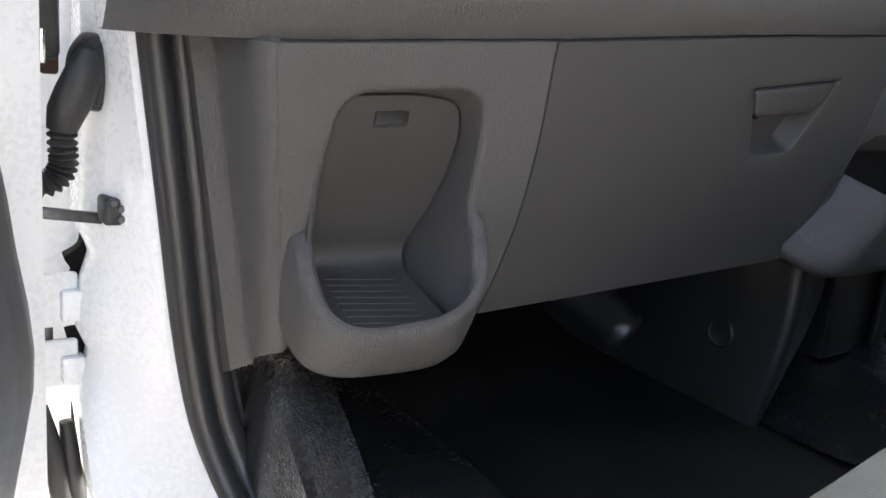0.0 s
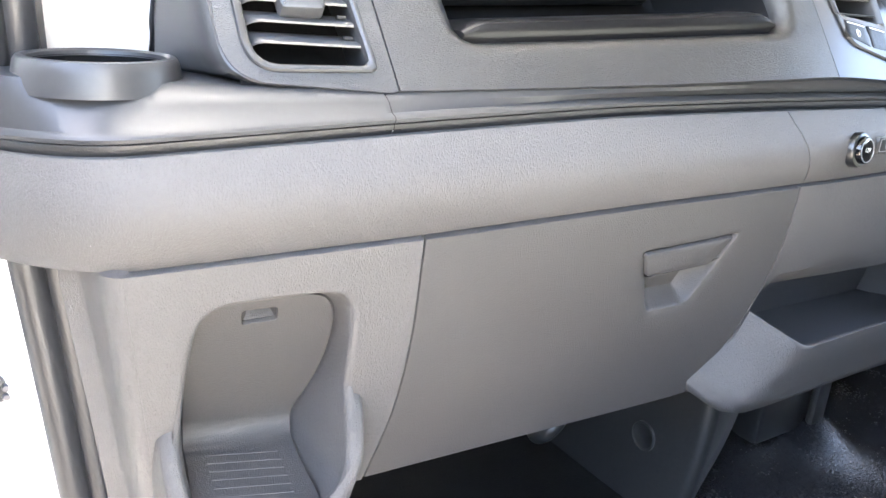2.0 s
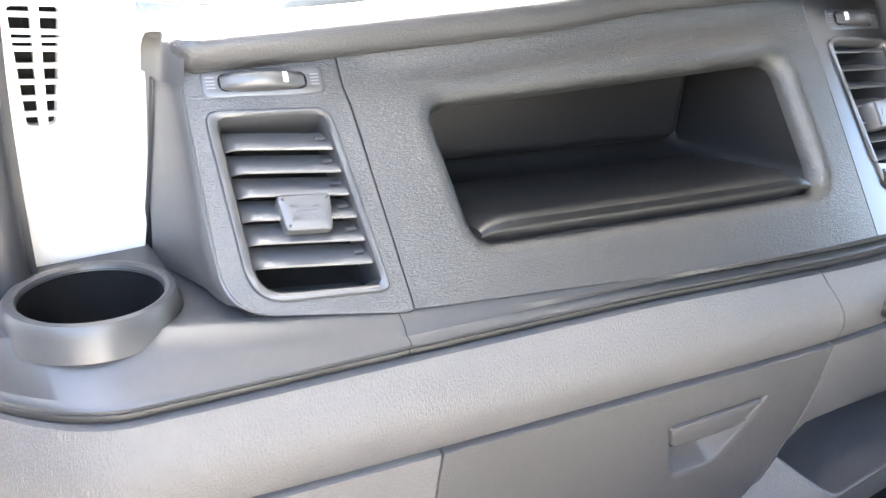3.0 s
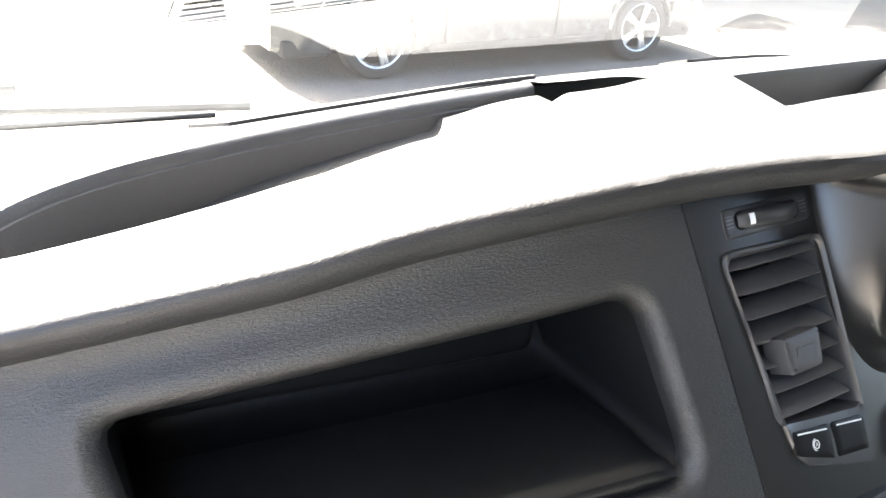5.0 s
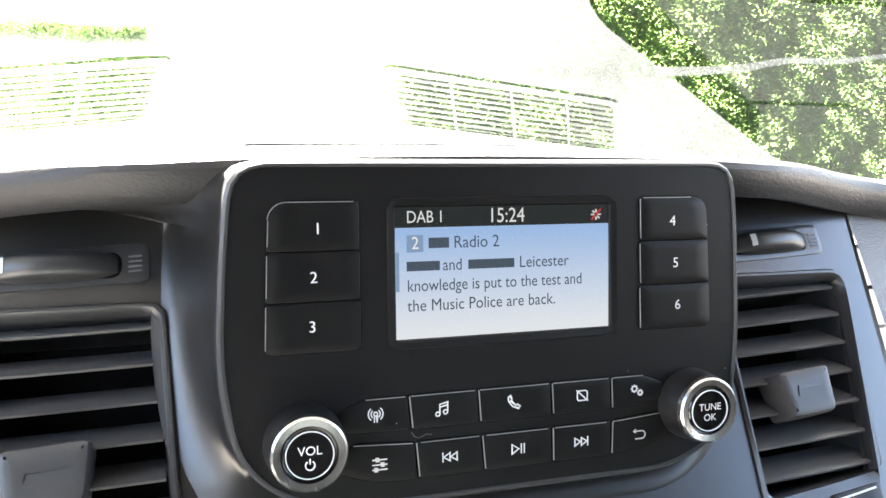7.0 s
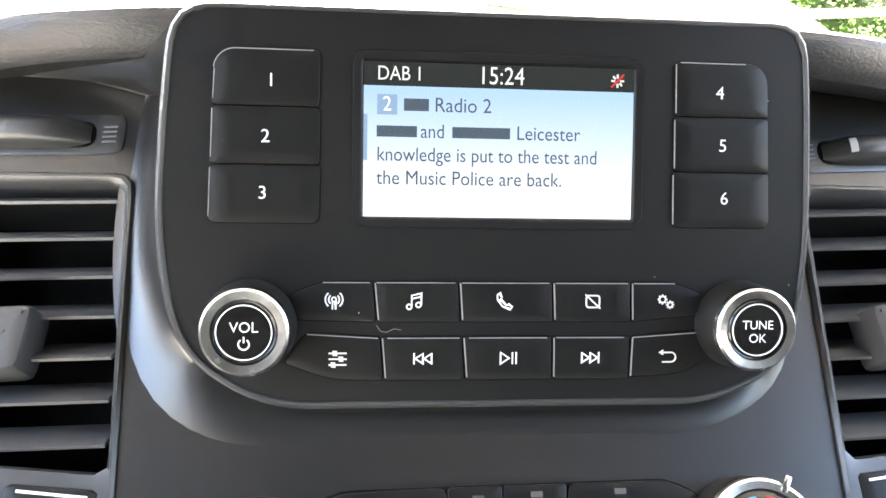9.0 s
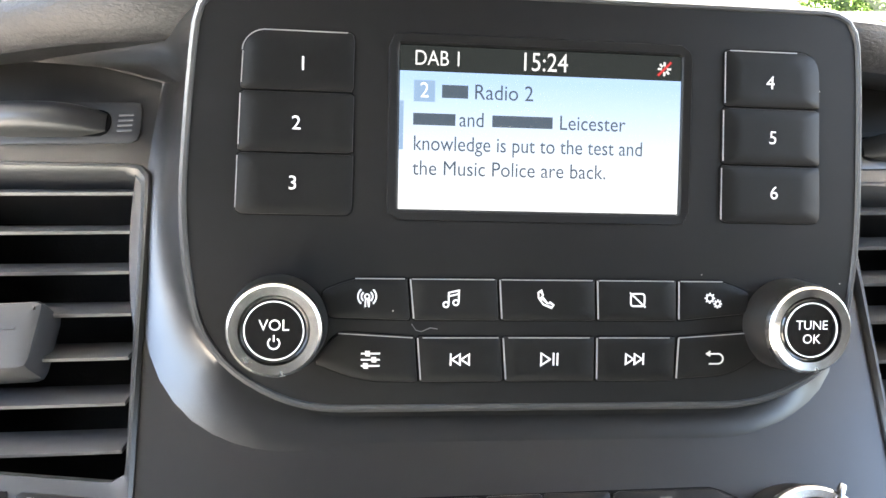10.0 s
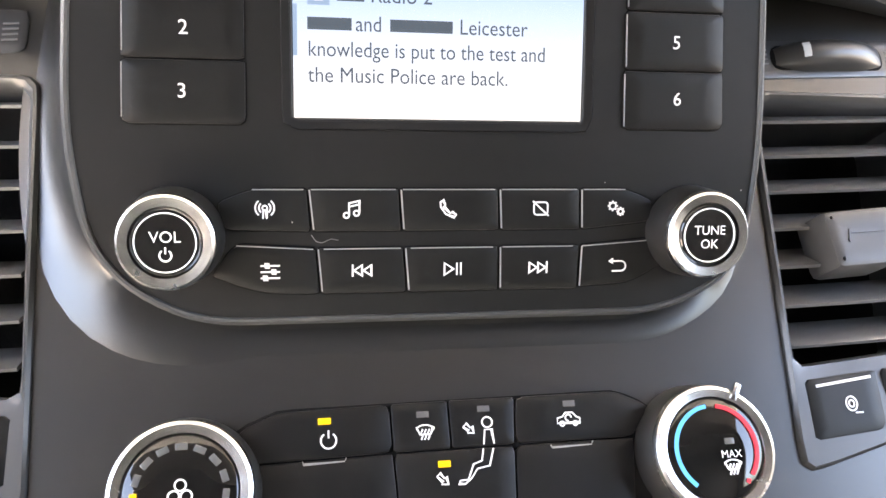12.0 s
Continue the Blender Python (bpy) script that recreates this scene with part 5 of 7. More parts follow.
bm = bmesh.new()
pipe(bm, [(-0.7485, 0.215, 1.308), (-0.7485, 0.219, 1.290), (-0.7470, 0.231, 1.255), (-0.7465, 0.241, 1.225), (-0.7465, 0.255, 1.185)], 0.0026, 12)
part("end_seal", bm, RUBBER, dash, "black rubber edge seal")


# ---- demister grilles ----
def grille(x0, x1, y_in, y_out, depth):
    g = thing("demister_grille", ((x0 + x1) / 2, y_in, slope_z((x0 + x1) / 2, y_in)), "pale-framed slatted demister grille in the dash top", "grille", "demister grilles")
    inner = min((x0, x1), key=abs)
    def place(u, v):
        y = y_in + (y_out - y_in) * u + depth * (v - 0.5)
        x = x0 + (x1 - x0) * u + (0.02 * (v - 0.5) if x1 > 0 else -0.02 * (v - 0.5))
        return Vector((x, y, slope_z(x, y)))
    bm = bmesh.new()
    ob = [place(u, v) for u, v in even(rounded([(0, 0), (1, 0), (1, 1), (0, 1)], 0.05), 72)]
    ib = [place(u, v) for u, v in even(rounded([(0.03, 0.10), (0.97, 0.10), (0.97, 0.90), (0.03, 0.90)], 0.04), 72)]
    up = Vector((0, 0, 0.0035))
    loops_to_mesh(bm, [[p for p in ob], [p + up for p in ob], [p + up for p in ib], [p + up * 0.3 for p in ib]])
    part("frame", bm, PAD, g)
    bm = bmesh.new()
    loops_to_mesh(bm, [[p + up * 0.35 for p in ib], [p + up * 0.34 for p in ib]], cap_last=True)
    part("void", bm, GRILLE_BED, g)
    for k in range(9):
        v = 0.14 + 0.72 * k / 8
        bm = bmesh.new()
        loops = []
        for j in range(13):
            p = place(0.03 + 0.94 * j / 12, v)
            loops.append([p + Vector((0, -0.0008, 0.0012)), p + Vector((0, -0.0008, 0.0032)), p + Vector((0, 0.0008, 0.0032)), p + Vector((0, 0.0008, 0.0012))])
        loops_to_mesh(bm, loops, cap_first=True, cap_last=True)
        part("slat", bm, PAD, g)
    for u in (0.25, 0.5, 0.75):
        bm = bmesh.new()
        loops = []
        for j in range(7):
            p = place(u, 0.10 + 0.80 * j / 6)
            loops.append([p + Vector((-0.0014, 0, 0.001)), p + Vector((-0.0014, 0, 0.0036)), p + Vector((0.0014, 0, 0.0036)), p + Vector((0.0014, 0, 0.001))])
        loops_to_mesh(bm, loops, cap_first=True, cap_last=True)
        part("crossbar", bm, PAD, g)
    return g


grille(0.068, 0.345, 0.398, 0.428, 0.064)
grille(-0.150, -0.440, 0.398, 0.432, 0.064)

# ---- windscreen, roof and the rest of the cab shell ----
windscreen = thing("windscreen", (0, 0.56, SCREEN_FOOT_Z), "clear raked windscreen reflecting the sunlit dash top", "windscreen", kind="structure")
SCREEN_TOP_T = 0.98


def screen_pt(x, t):
    f = screen_foot(x)
    return Vector((x, f - t * 0.44, SCREEN_FOOT_Z + t * 0.44 * SCREEN_SLOPE))


bm = bmesh.new()
loops_to_mesh(bm, [[screen_pt(x, SCREEN_TOP_T * j / 8) for j in range(9)] for x in dash_xs(-0.92, 0.92, 40)], closed=False)
pane = part("pane", bm, GLASS, windscreen, facing=Vector((0, -1, -1)))
pane.visible_shadow = False

ROOF_Z = 1.93
shell = thing("cab_shell", (0, -0.6, ROOF_Z), "white van cab with light grey headlining", "van cab", kind="structure")
bm = bmesh.new()
rows = []
for x in dash_xs(-0.90, 0.92, 12):
    h = screen_pt(x, SCREEN_TOP_T - 0.02)
    rows.append([h + Vector((0, 0.02, 0.0)), h + Vector((0, -0.03, 0.012)), Vector((x, -0.02, 1.82)), Vector((x, -0.35, ROOF_Z + 0.03)), Vector((x, -0.42, ROOF_Z + 0.03)), Vector((x, -0.42, ROOF_Z + 0.08)), Vector((x, -0.3, ROOF_Z + 0.09)), h + Vector((0, -0.01, 0.05)), h + Vector((0, 0.03, 0.012))])
loops_to_mesh(bm, rows, closed=True, cap_first=True, cap_last=True)
part("roof", bm, HEADLINER, shell)
bm = bmesh.new()
box(bm, -0.90, 0.92, -1.06, -0.422, ROOF_Z + 0.02, ROOF_Z + 0.09, 0.01)
part("rear_roof_lining", bm, mat("charcoal_roof_lining", (0.05, 0.05, 0.052), 0.9, blotch=0.1), shell)
# unseen rear wall, coloured dark to hold back fill on the dash
bm = bmesh.new()
box(bm, -0.90, 0.92, -1.10, -1.05, 0.62, 2.0, 0.01)
part("bulkhead", bm, mat("bulkhead_fill_cut", (0.02, 0.02, 0.02), 0.6, blotch=0.08), shell)
bm = bmesh.new()
box(bm, 0.87, 0.93, -1.06, 0.50, 0.40, 1.28, 0.01)
box(bm, 0.88, 0.92, -1.06, -0.92, 1.27, 1.98, 0.01)
part("driver_door", bm, mat("charcoal_door_card", (0.06, 0.06, 0.062), 0.6, blotch=0.1), shell)
for sx in (-1, 1):
    bm = bmesh.new()
    a, b = screen_pt(0.93 * sx, 0.0), screen_pt(0.92 * sx, SCREEN_TOP_T)
    pipe(bm, [a + Vector((0, -0.01, -0.04)), a.lerp(b, 0.3), a.lerp(b, 0.7), b + Vector((0, -0.04, 0.04))], [0.032, 0.030, 0.030, 0.034], 10)
    part("pillar", bm, TRIM_WHITE, shell, "pale grey windscreen pillar")
bm = bmesh.new()
rows = []
for k in range(13):
    x = -0.90 + 1.8 * k / 12
    f = screen_foot(x)
    rows.append([Vector((x, f + 0.005, 1.292)), Vector((x, f + 0.05, 1.285)), Vector((x, f + 0.10, 1.27)), Vector((x, f + 0.30, 1.20)), Vector((x, f + 0.52, 1.09)), Vector((x, f + 0.62, 0.98)), Vector((x, f + 0.66, 0.55))])
loops_to_mesh(bm, rows, closed=False)
part("bonnet", bm, WHITE, shell, "white van bonnet below the windscreen")
bm = bmesh.new()
box(bm, -0.99, 0.99, -4.30, -1.12, 0.38, 2.40, 0.06, 3)
part("load_body", bm, WHITE, shell, "white van load body behind the bulkhead")

# wiper lying along the foot of the windscreen
wiper = thing("wiper", (-0.55, 0.57, 1.40), "black windscreen wiper lying at the foot of the glass", "wiper")
def wip(x, lift, dy=0.0):
    f = screen_foot(x)
    return Vector((x, f - 0.024 + dy, 1.318 + lift))


bm = bmesh.new()
pipe(bm, [wip(-0.84 + 0.44 * k / 20, 0.022 - 0.018 * (k / 20), 0.0) for k in range(21)], 0.004, 8)
part("blade", bm, HARNESS, wiper)
bm = bmesh.new()
pipe(bm, [wip(-0.70 + 0.34 * k / 12, 0.030 - 0.024 * (k / 12), 0.012) for k in range(13)], [0.004 + 0.002 * k / 12 for k in range(13)], 8)
part("arm", bm, HARNESS, wiper)
bm = bmesh.new()
box(bm, -0.635, -0.575, 0.545, 0.562, 1.360, 1.370, 0.004)
part("holder", bm, HARNESS, wiper)

# ---- radio ----
RAD = pose(0, 0, 1.40, -4.86)
radio = thing("radio", RAD, "black van radio with lit display, keys and two chrome-ringed knobs", "radio")
R3 = lambda u, v, d=0.0, dy=0.0: Vector((u, d + dy, v))
OUTER = even(rounded([(-0.0850, -0.1165), (0.0850, -0.1165), (0.1145, -0.1010), (0.1205, -0.0600), (0.1185, 0.0005), (0.1160, 0.0280), (-0.1160, 0.0280), (-0.1195, -0.0050), (-0.1225, -0.0550), (-0.1150, -0.0960)],
             [0.03, 0.03, 0.02, 0.03, 0.03, 0.024, 0.024, 0.03, 0.03, 0.025], 8), 128)
bm = bmesh.new()
pod = inset(OUTER, 0.0012)
def skirt(k, t):
    """From behind the silver edge out to the centre panel, hollow like a fillet: t = 0 to 1."""
    a = RAD @ Vector((WIDE[0][k][0], 0.010, WIDE[0][k][1]))
    far = WIDE[1][k]
    b = up3(far[0], min(1.40 + min(far[1], WIDE[0][k][1]), top_edge(far[0]) + 0.002), 0.0008, 0)
    p = a.lerp(b, t)
    p.y = a.y + (b.y - a.y) * (1 - (1 - t) ** 2.1)
    return RAD.inverted() @ p


def flare(u, v):
    """How far the hollow rim round the radio reaches into the centre panel."""
    side = min(1.0, max(0.0, (-u - 0.060) / 0.055))
    side = side * side * (3 - 2 * side)
    up = min(1.0, max(0.0, (v + 0.002) / 0.012)) if u < 0 else 0.0
    return 0.0130 + 0.0130 * side + 0.085 * side * up * up * (3 - 2 * up)


WIDE = (inset(OUTER, -0.0010), [(a[0] + (b[0] - a[0]) * flare(*a) / 0.01, a[1] + (b[1] - a[1]) * flare(*a) / 0.01) for a, b in zip(OUTER, inset(OUTER, -0.0100))])
loops = [[R3(u, v, 0.0035) for u, v in inset(OUTER, -0.0004)], [R3(u, v, 0.008) for u, v in inset(OUTER, -0.0009)]] + [[skirt(k, j / 7) for k in range(len(OUTER))] for j in range(8)]
loops_to_mesh(bm, loops)
part("housing", bm, SATIN, radio, local=True, split=70)
bm = bmesh.new()
loops = [[R3(u, v, 0.0042) for u, v in inset(OUTER, -0.0006)], [R3(u, v, 0.0008) for u, v in inset(OUTER, -0.0002)], [R3(u, v, -0.0008) for u, v in inset(OUTER, 0.0012)], [R3(u, v, -0.0008) for u, v in inset(OUTER, 0.0022)], [R3(u, v, 0.0002) for u, v in inset(OUTER, 0.0027)]]
loops_to_mesh(bm, loops)
part("silver_edge", bm, EDGE, radio, "satin silver edge", local=True)
# face with the display's opening
SCR = even(rounded([(-0.0500, -0.0475), (0.0510, -0.0475), (0.0505, 0.0096), (-0.0500, 0.0096)], 0.0008, 3), 128)
bm = bmesh.new()
patch(bm, inset(OUTER, 0.0026), SCR, R3, rings=10, inside=((0.0004, 0.0004, 0), (0.0006, 0.0016, 0), (0.001, 0.0018, 0)), back=True)
face = part("face", bm, FACE, radio, "matt black front panel", local=True)
# raised bar over the display corner
bm = bmesh.new()
loops = [[R3(u, v, 0.0001) for u, v in inset(SCR, -0.0032)], [R3(u, v, -0.0006) for u, v in inset(SCR, -0.0028)], [R3(u, v, -0.0002) for u, v in inset(SCR, -0.0003)], [R3(u, v, 0.001) for u, v in SCR]]
loops_to_mesh(bm, loops)
part("display_frame", bm, FACE, radio, local=True)


def rect(u0, u1, v0, v1, d, thick=0.0004):
    bm = bmesh.new()
    box(bm, u0, u1, d, d + thick, v0, v1)
    return bm


page = part("display", rect(-0.0492, 0.0502, -0.0467, 0.0002, 0.0010), SCREEN_WHITE, radio, "lit pale blue and white display page", smooth=False, local=True)
bar = part("title_bar", rect(-0.0492, 0.0500, 0.0002, 0.0088, 0.0010), SCREEN_TOP, radio, "dark title bar of the display", smooth=False, local=True)
S3 = lambda u, v, d=0.0, dy=0.0: Vector((u, 0.0008 + d, v))
TITLE_INK = glow("display_white_text", (0.95, 0.97, 0.98), 0.016)
bm = bmesh.new()
text_mesh(bm, "DAB 1", -0.0445, 0.0044, 0.0072, S3, 0.0002, "LEFT", 0.84)
part("title_text", bm, TITLE_INK, page, local=True, smooth=False)
bm = bmesh.new()
text_mesh(bm, "15:24", 0.0005, 0.0044, 0.0090, S3, 0.0002, "CENTER", 0.86)
part("clock_text", bm, TITLE_INK, page, local=True, smooth=False)
bm = bmesh.new()
for k in range(8):
    a = k * 45
    stroke(bm, [(0.0438 + 0.0010 * math.cos(radians(a)), 0.0042 + 0.0010 * math.sin(radians(a))), (0.0438 + 0.0024 * math.cos(radians(a)), 0.0042 + 0.0024 * math.sin(radians(a)))], S3, 0.0007, 0.0002)
part("title_symbol", bm, glow("display_pale_symbol", (0.8, 0.8, 0.8), 0.017), page, local=True, smooth=False)
bm = bmesh.new()
stroke(bm, [(0.0415, 0.0019), (0.0462, 0.0066)], S3, 0.0008, 0.0003)
part("title_strike", bm, SCREEN_RED, page, local=True, smooth=False)
bm = bmesh.new()
box(bm, -0.0444, -0.0372, 0.0006, 0.0009, -0.0101, -0.0029)
box(bm, -0.0492, -0.0478, 0.0006, 0.0009, -0.0265, -0.0100)
part("station_box", bm, SCREEN_BLUE, page, local=True, smooth=False)
bm = bmesh.new()
text_mesh(bm, "2", -0.0408, -0.0065, 0.0074, lambda u, v, d, dy: Vector((u, 0.0005 + d, v)), 0.0002, "CENTER", 0.9)
part("station_digit", bm, glow("display_digit", (1, 1, 1), 0.018), page, local=True, smooth=False)
bm = bmesh.new()
box(bm, -0.0348, -0.0258, 0.0006, 0.0009, -0.0086, -0.0042)     # a broadcaster's name stands here
text_mesh(bm, "Radio 2", -0.0239, -0.0065, 0.0074, S3, 0.0002, "LEFT", 0.92)
# first line opens with people's names: bars, then the words after them
box(bm, -0.0445, -0.0300, 0.0006, 0.0009, -0.0180, -0.0140)
text_mesh(bm, "and", -0.0288, -0.0160, 0.0072, S3, 0.0002, "LEFT", 0.86)
box(bm, -0.0172, 0.0040, 0.0006, 0.0009, -0.0180, -0.0140)
text_mesh(bm, "Leicester", 0.0062, -0.0160, 0.0072, S3, 0.0002, "LEFT", 0.90)
text_mesh(bm, "knowledge is put to the test and", -0.0445, -0.0244, 0.0072, S3, 0.0002, "LEFT", 0.86)
text_mesh(bm, "the Music Police are back.", -0.0445, -0.0328, 0.0072, S3, 0.0002, "LEFT", 0.90)
part("page_text", bm, SCREEN_TEXT, page, local=True, smooth=False)


def key(outline, name="key", lift=0.0009, gap_dark=True):
    if gap_dark:
        bm = bmesh.new()
        plate(bm, even(inset(outline, -0.00045), 56), R3, 0.0012, 0.0001, 0.00015)
        part("key_gap", bm, DARK, radio, local=True)
    bm = bmesh.new()
    plate(bm, even(outline, 56), R3, 0.002, 0.00035, lift)
    return part(name, bm, KEY, radio, local=True)


K3 = lambda u, v, d=0.0, dy=0.0: Vector((u, -0.0009 + d, v))


# pale stroke painted along a key's edge as its glint
def edge_line(ob, pts, w=0.00035):
    bm = bmesh.new()
    stroke(bm, pts, K3, w, 0.00012)
    part("painted_edge_glint", bm, RIM_LINE, ob, local=True)


# station keys 1 to 6
for i, (v0, v1) in enumerate(((-0.0080, 0.0118), (-0.0284, -0.0086), (-0.0492, -0.0290))):
    left = lambda v: -0.1010 + (v - 0.0118) * 0.042
    o = rounded([(left(v0), v0), (-0.0648, v0), (-0.0645, v1), (left(v1), v1)], [0.003 if i == 2 else 0.0006, 0.0025 if i == 2 else 0.0006, 0.0025 if i == 0 else 0.0006, 0.0085 if i == 0 else 0.0006], 6)
    k = key(o, "preset_key")
    bm = bmesh.new()
    text_mesh(bm, str(i + 1), (-0.0815, -0.0835, -0.0845)[i], (0.0006, -0.0190, -0.0389)[i], 0.0066, K3, 0.00015)
    part("digit", bm, INK, k, local=True, smooth=False)
    edge_line(k, [(left(v0) + 0.0003, v0 + 0.002), (left(v1 - 0.006) + 0.0003, v1 - (0.0075 if i == 0 else 0.001))])
    if i == 0:
        edge_line(k, [(left(v1) + 0.0003 + 0.0072 - 0.0078 * math.cos(radians(a)), v1 - 0.0078 + 0.0075 * math.sin(radians(a))) for a in range(5, 90, 10)] + [(-0.0668, v1 - 0.0004)])
    right = lambda v: 0.1006 - (v - 0.0118) * 0.045
    o = rounded([(0.0656, v0), (right(v0), v0), (right(v1), v1), (0.0651, v1)], [0.0025 if i == 2 else 0.0006, 0.003 if i == 2 else 0.0006, 0.0085 if i == 0 else 0.0006, 0.0025 if i == 0 else 0.0006], 6)
    k = key(o, "preset_key")
    bm = bmesh.new()
    text_mesh(bm, str(i + 4), (0.0825, 0.0842, 0.0854)[i], (0.0004, -0.0190, -0.0386)[i], 0.0066, K3, 0.00015)
    part("digit", bm, INK, k, local=True, smooth=False)
    edge_line(k, [(0.0658, v0 + 0.001), (0.0654, v1 - 0.001)])
    if i == 0:
        edge_line(k, [(0.0670, v1 - 0.0004), (right(v1) - 0.0085, v1 - 0.0004)])


def icon(ob, lines, closed=False, w=0.00055):
    bm = bmesh.new()
    for ln in lines:
        shut = len(ln) > 2 and ln[0] == ln[-1]
        stroke(bm, ln[:-1] if shut else ln, K3, w, 0.00015, shut)
    part("symbol", bm, INK, ob, local=True, smooth=False)


def circle(cx, cy, r, n=18):
    c = ring(cx, cy, r, n)
    return c + [c[0]]


TOPR, BOTR = -0.0702, -0.0846
ROW1 = (-0.0742, -0.0452, -0.0142, 0.0206, 0.0504, 0.0782)
ROW2 = (-0.0772, -0.0412, -0.0114, 0.0212, 0.0505, 0.0836)
cu1 = (-0.0592, -0.0302, 0.0028, 0.0360, 0.0639)
cu2 = (-0.0578, -0.0270, 0.0047, 0.0355, 0.0654)
for i in range(5):
    g = 0.00045
    s0, s1 = (0.0012, 0.0012)
    a, b = ROW1[i] + g, ROW1[i + 1] - g
    if i == 0:
        o = rounded([(a + 0.001, -0.0838), (b + s0, BOTR), (b, TOPR), (a + 0.0105, TOPR), (a - 0.0008, -0.0748)], [0.003, 0.0005, 0.0005, 0.006, 0.002])
    elif i == 4:
        o = rounded([(a + 0.0004, BOTR), (b - 0.001, -0.0820), (b, -0.0746), (b - 0.0105, TOPR), (a, TOPR)], [0.0005, 0.002, 0.002, 0.006, 0.0005])
    else:
        sl = (s0 * 1.1, s0 * 0.8, 0.0006, 0.0004)[i - 1]
        sr = (s0 * 0.8, 0.0006, 0.0004, 0)[i - 1]
        o = rounded([(a + sl, BOTR), (b + sr, BOTR), (b, TOPR), (a, TOPR)], 0.0005)
    k = key(o, "mode_key")
    if i:
        sl = (s0 * 1.1, s0 * 0.8, 0.0006, 0.0004)[i - 1]
        edge_line(k, [(a + 0.0002 + sl, BOTR + 0.0006), (a + 0.0002, TOPR - 0.0004)], 0.0005)
    edge_line(k, [(a + (0.0105 if i == 0 else 0.0008), TOPR - 0.0003), (b - (0.0105 if i == 4 else 0.0008), TOPR - 0.0003)])
    c, v = cu1[i], -0.0772
    if i == 0:
        icon(k, [circle(c, v + 0.0006, 0.0008), [(c - 0.0006, v - 0.0030), (c - 0.0005, v), (c + 0.0005, v), (c + 0.0006, v - 0.0030)], arc(c, v + 0.0006, 0.0019, -50, 50, 10), arc(c, v + 0.0006, 0.0019, 130, 230, 10), arc(c, v + 0.0006, 0.0031, -50, 50, 10), arc(c, v + 0.0006, 0.0031, 130, 230, 10)])
    elif i == 1:
        icon(k, [circle(c - 0.0020, v - 0.0020, 0.0009), circle(c + 0.0014, v - 0.0013, 0.0009), [(c - 0.0011, v - 0.0018), (c - 0.0011, v + 0.0021), (c + 0.0024, v + 0.0029), (c + 0.0024, v - 0.0012)], [(c - 0.0011, v + 0.0009), (c + 0.0024, v + 0.0017)]])
    elif i == 2:
        icon(k, [[(c - 0.0027, v + 0.0024), (c - 0.0018, v + 0.0030), (c - 0.0010, v + 0.0014), (c - 0.0016, v + 0.0008), (c + 0.0008, v - 0.0015), (c + 0.0014, v - 0.0010), (c + 0.0029, v - 0.0020), (c + 0.0022, v - 0.0029), (c - 0.0008, v - 0.0018), (c - 0.0026, v + 0.0006), (c - 0.0027, v + 0.0024)]])
    elif i == 3:
        sq = rounded([(c - 0.0025, v - 0.0022), (c + 0.0025, v - 0.0022), (c + 0.0025, v + 0.0022), (c - 0.0025, v + 0.0022)], 0.0012, 4)
        icon(k, [sq + [sq[0]], [(c - 0.0029, v + 0.0026), (c + 0.0029, v - 0.0026)]])
    else:
        lines = []
        for gx, gy, gr in ((c - 0.0012, v + 0.0008, 0.0012), (c + 0.0018, v - 0.0012, 0.0009)):
            lines.append(circle(gx, gy, gr))
            for q in range(8):
                a8 = radians(q * 45)
                lines.append([(gx + gr * math.cos(a8), gy + gr * math.sin(a8)), (gx + (gr + 0.0007) * math.cos(a8), gy + (gr + 0.0007) * math.sin(a8))])
        icon(k, lines)
T2, B2 = -0.0904, -0.1060
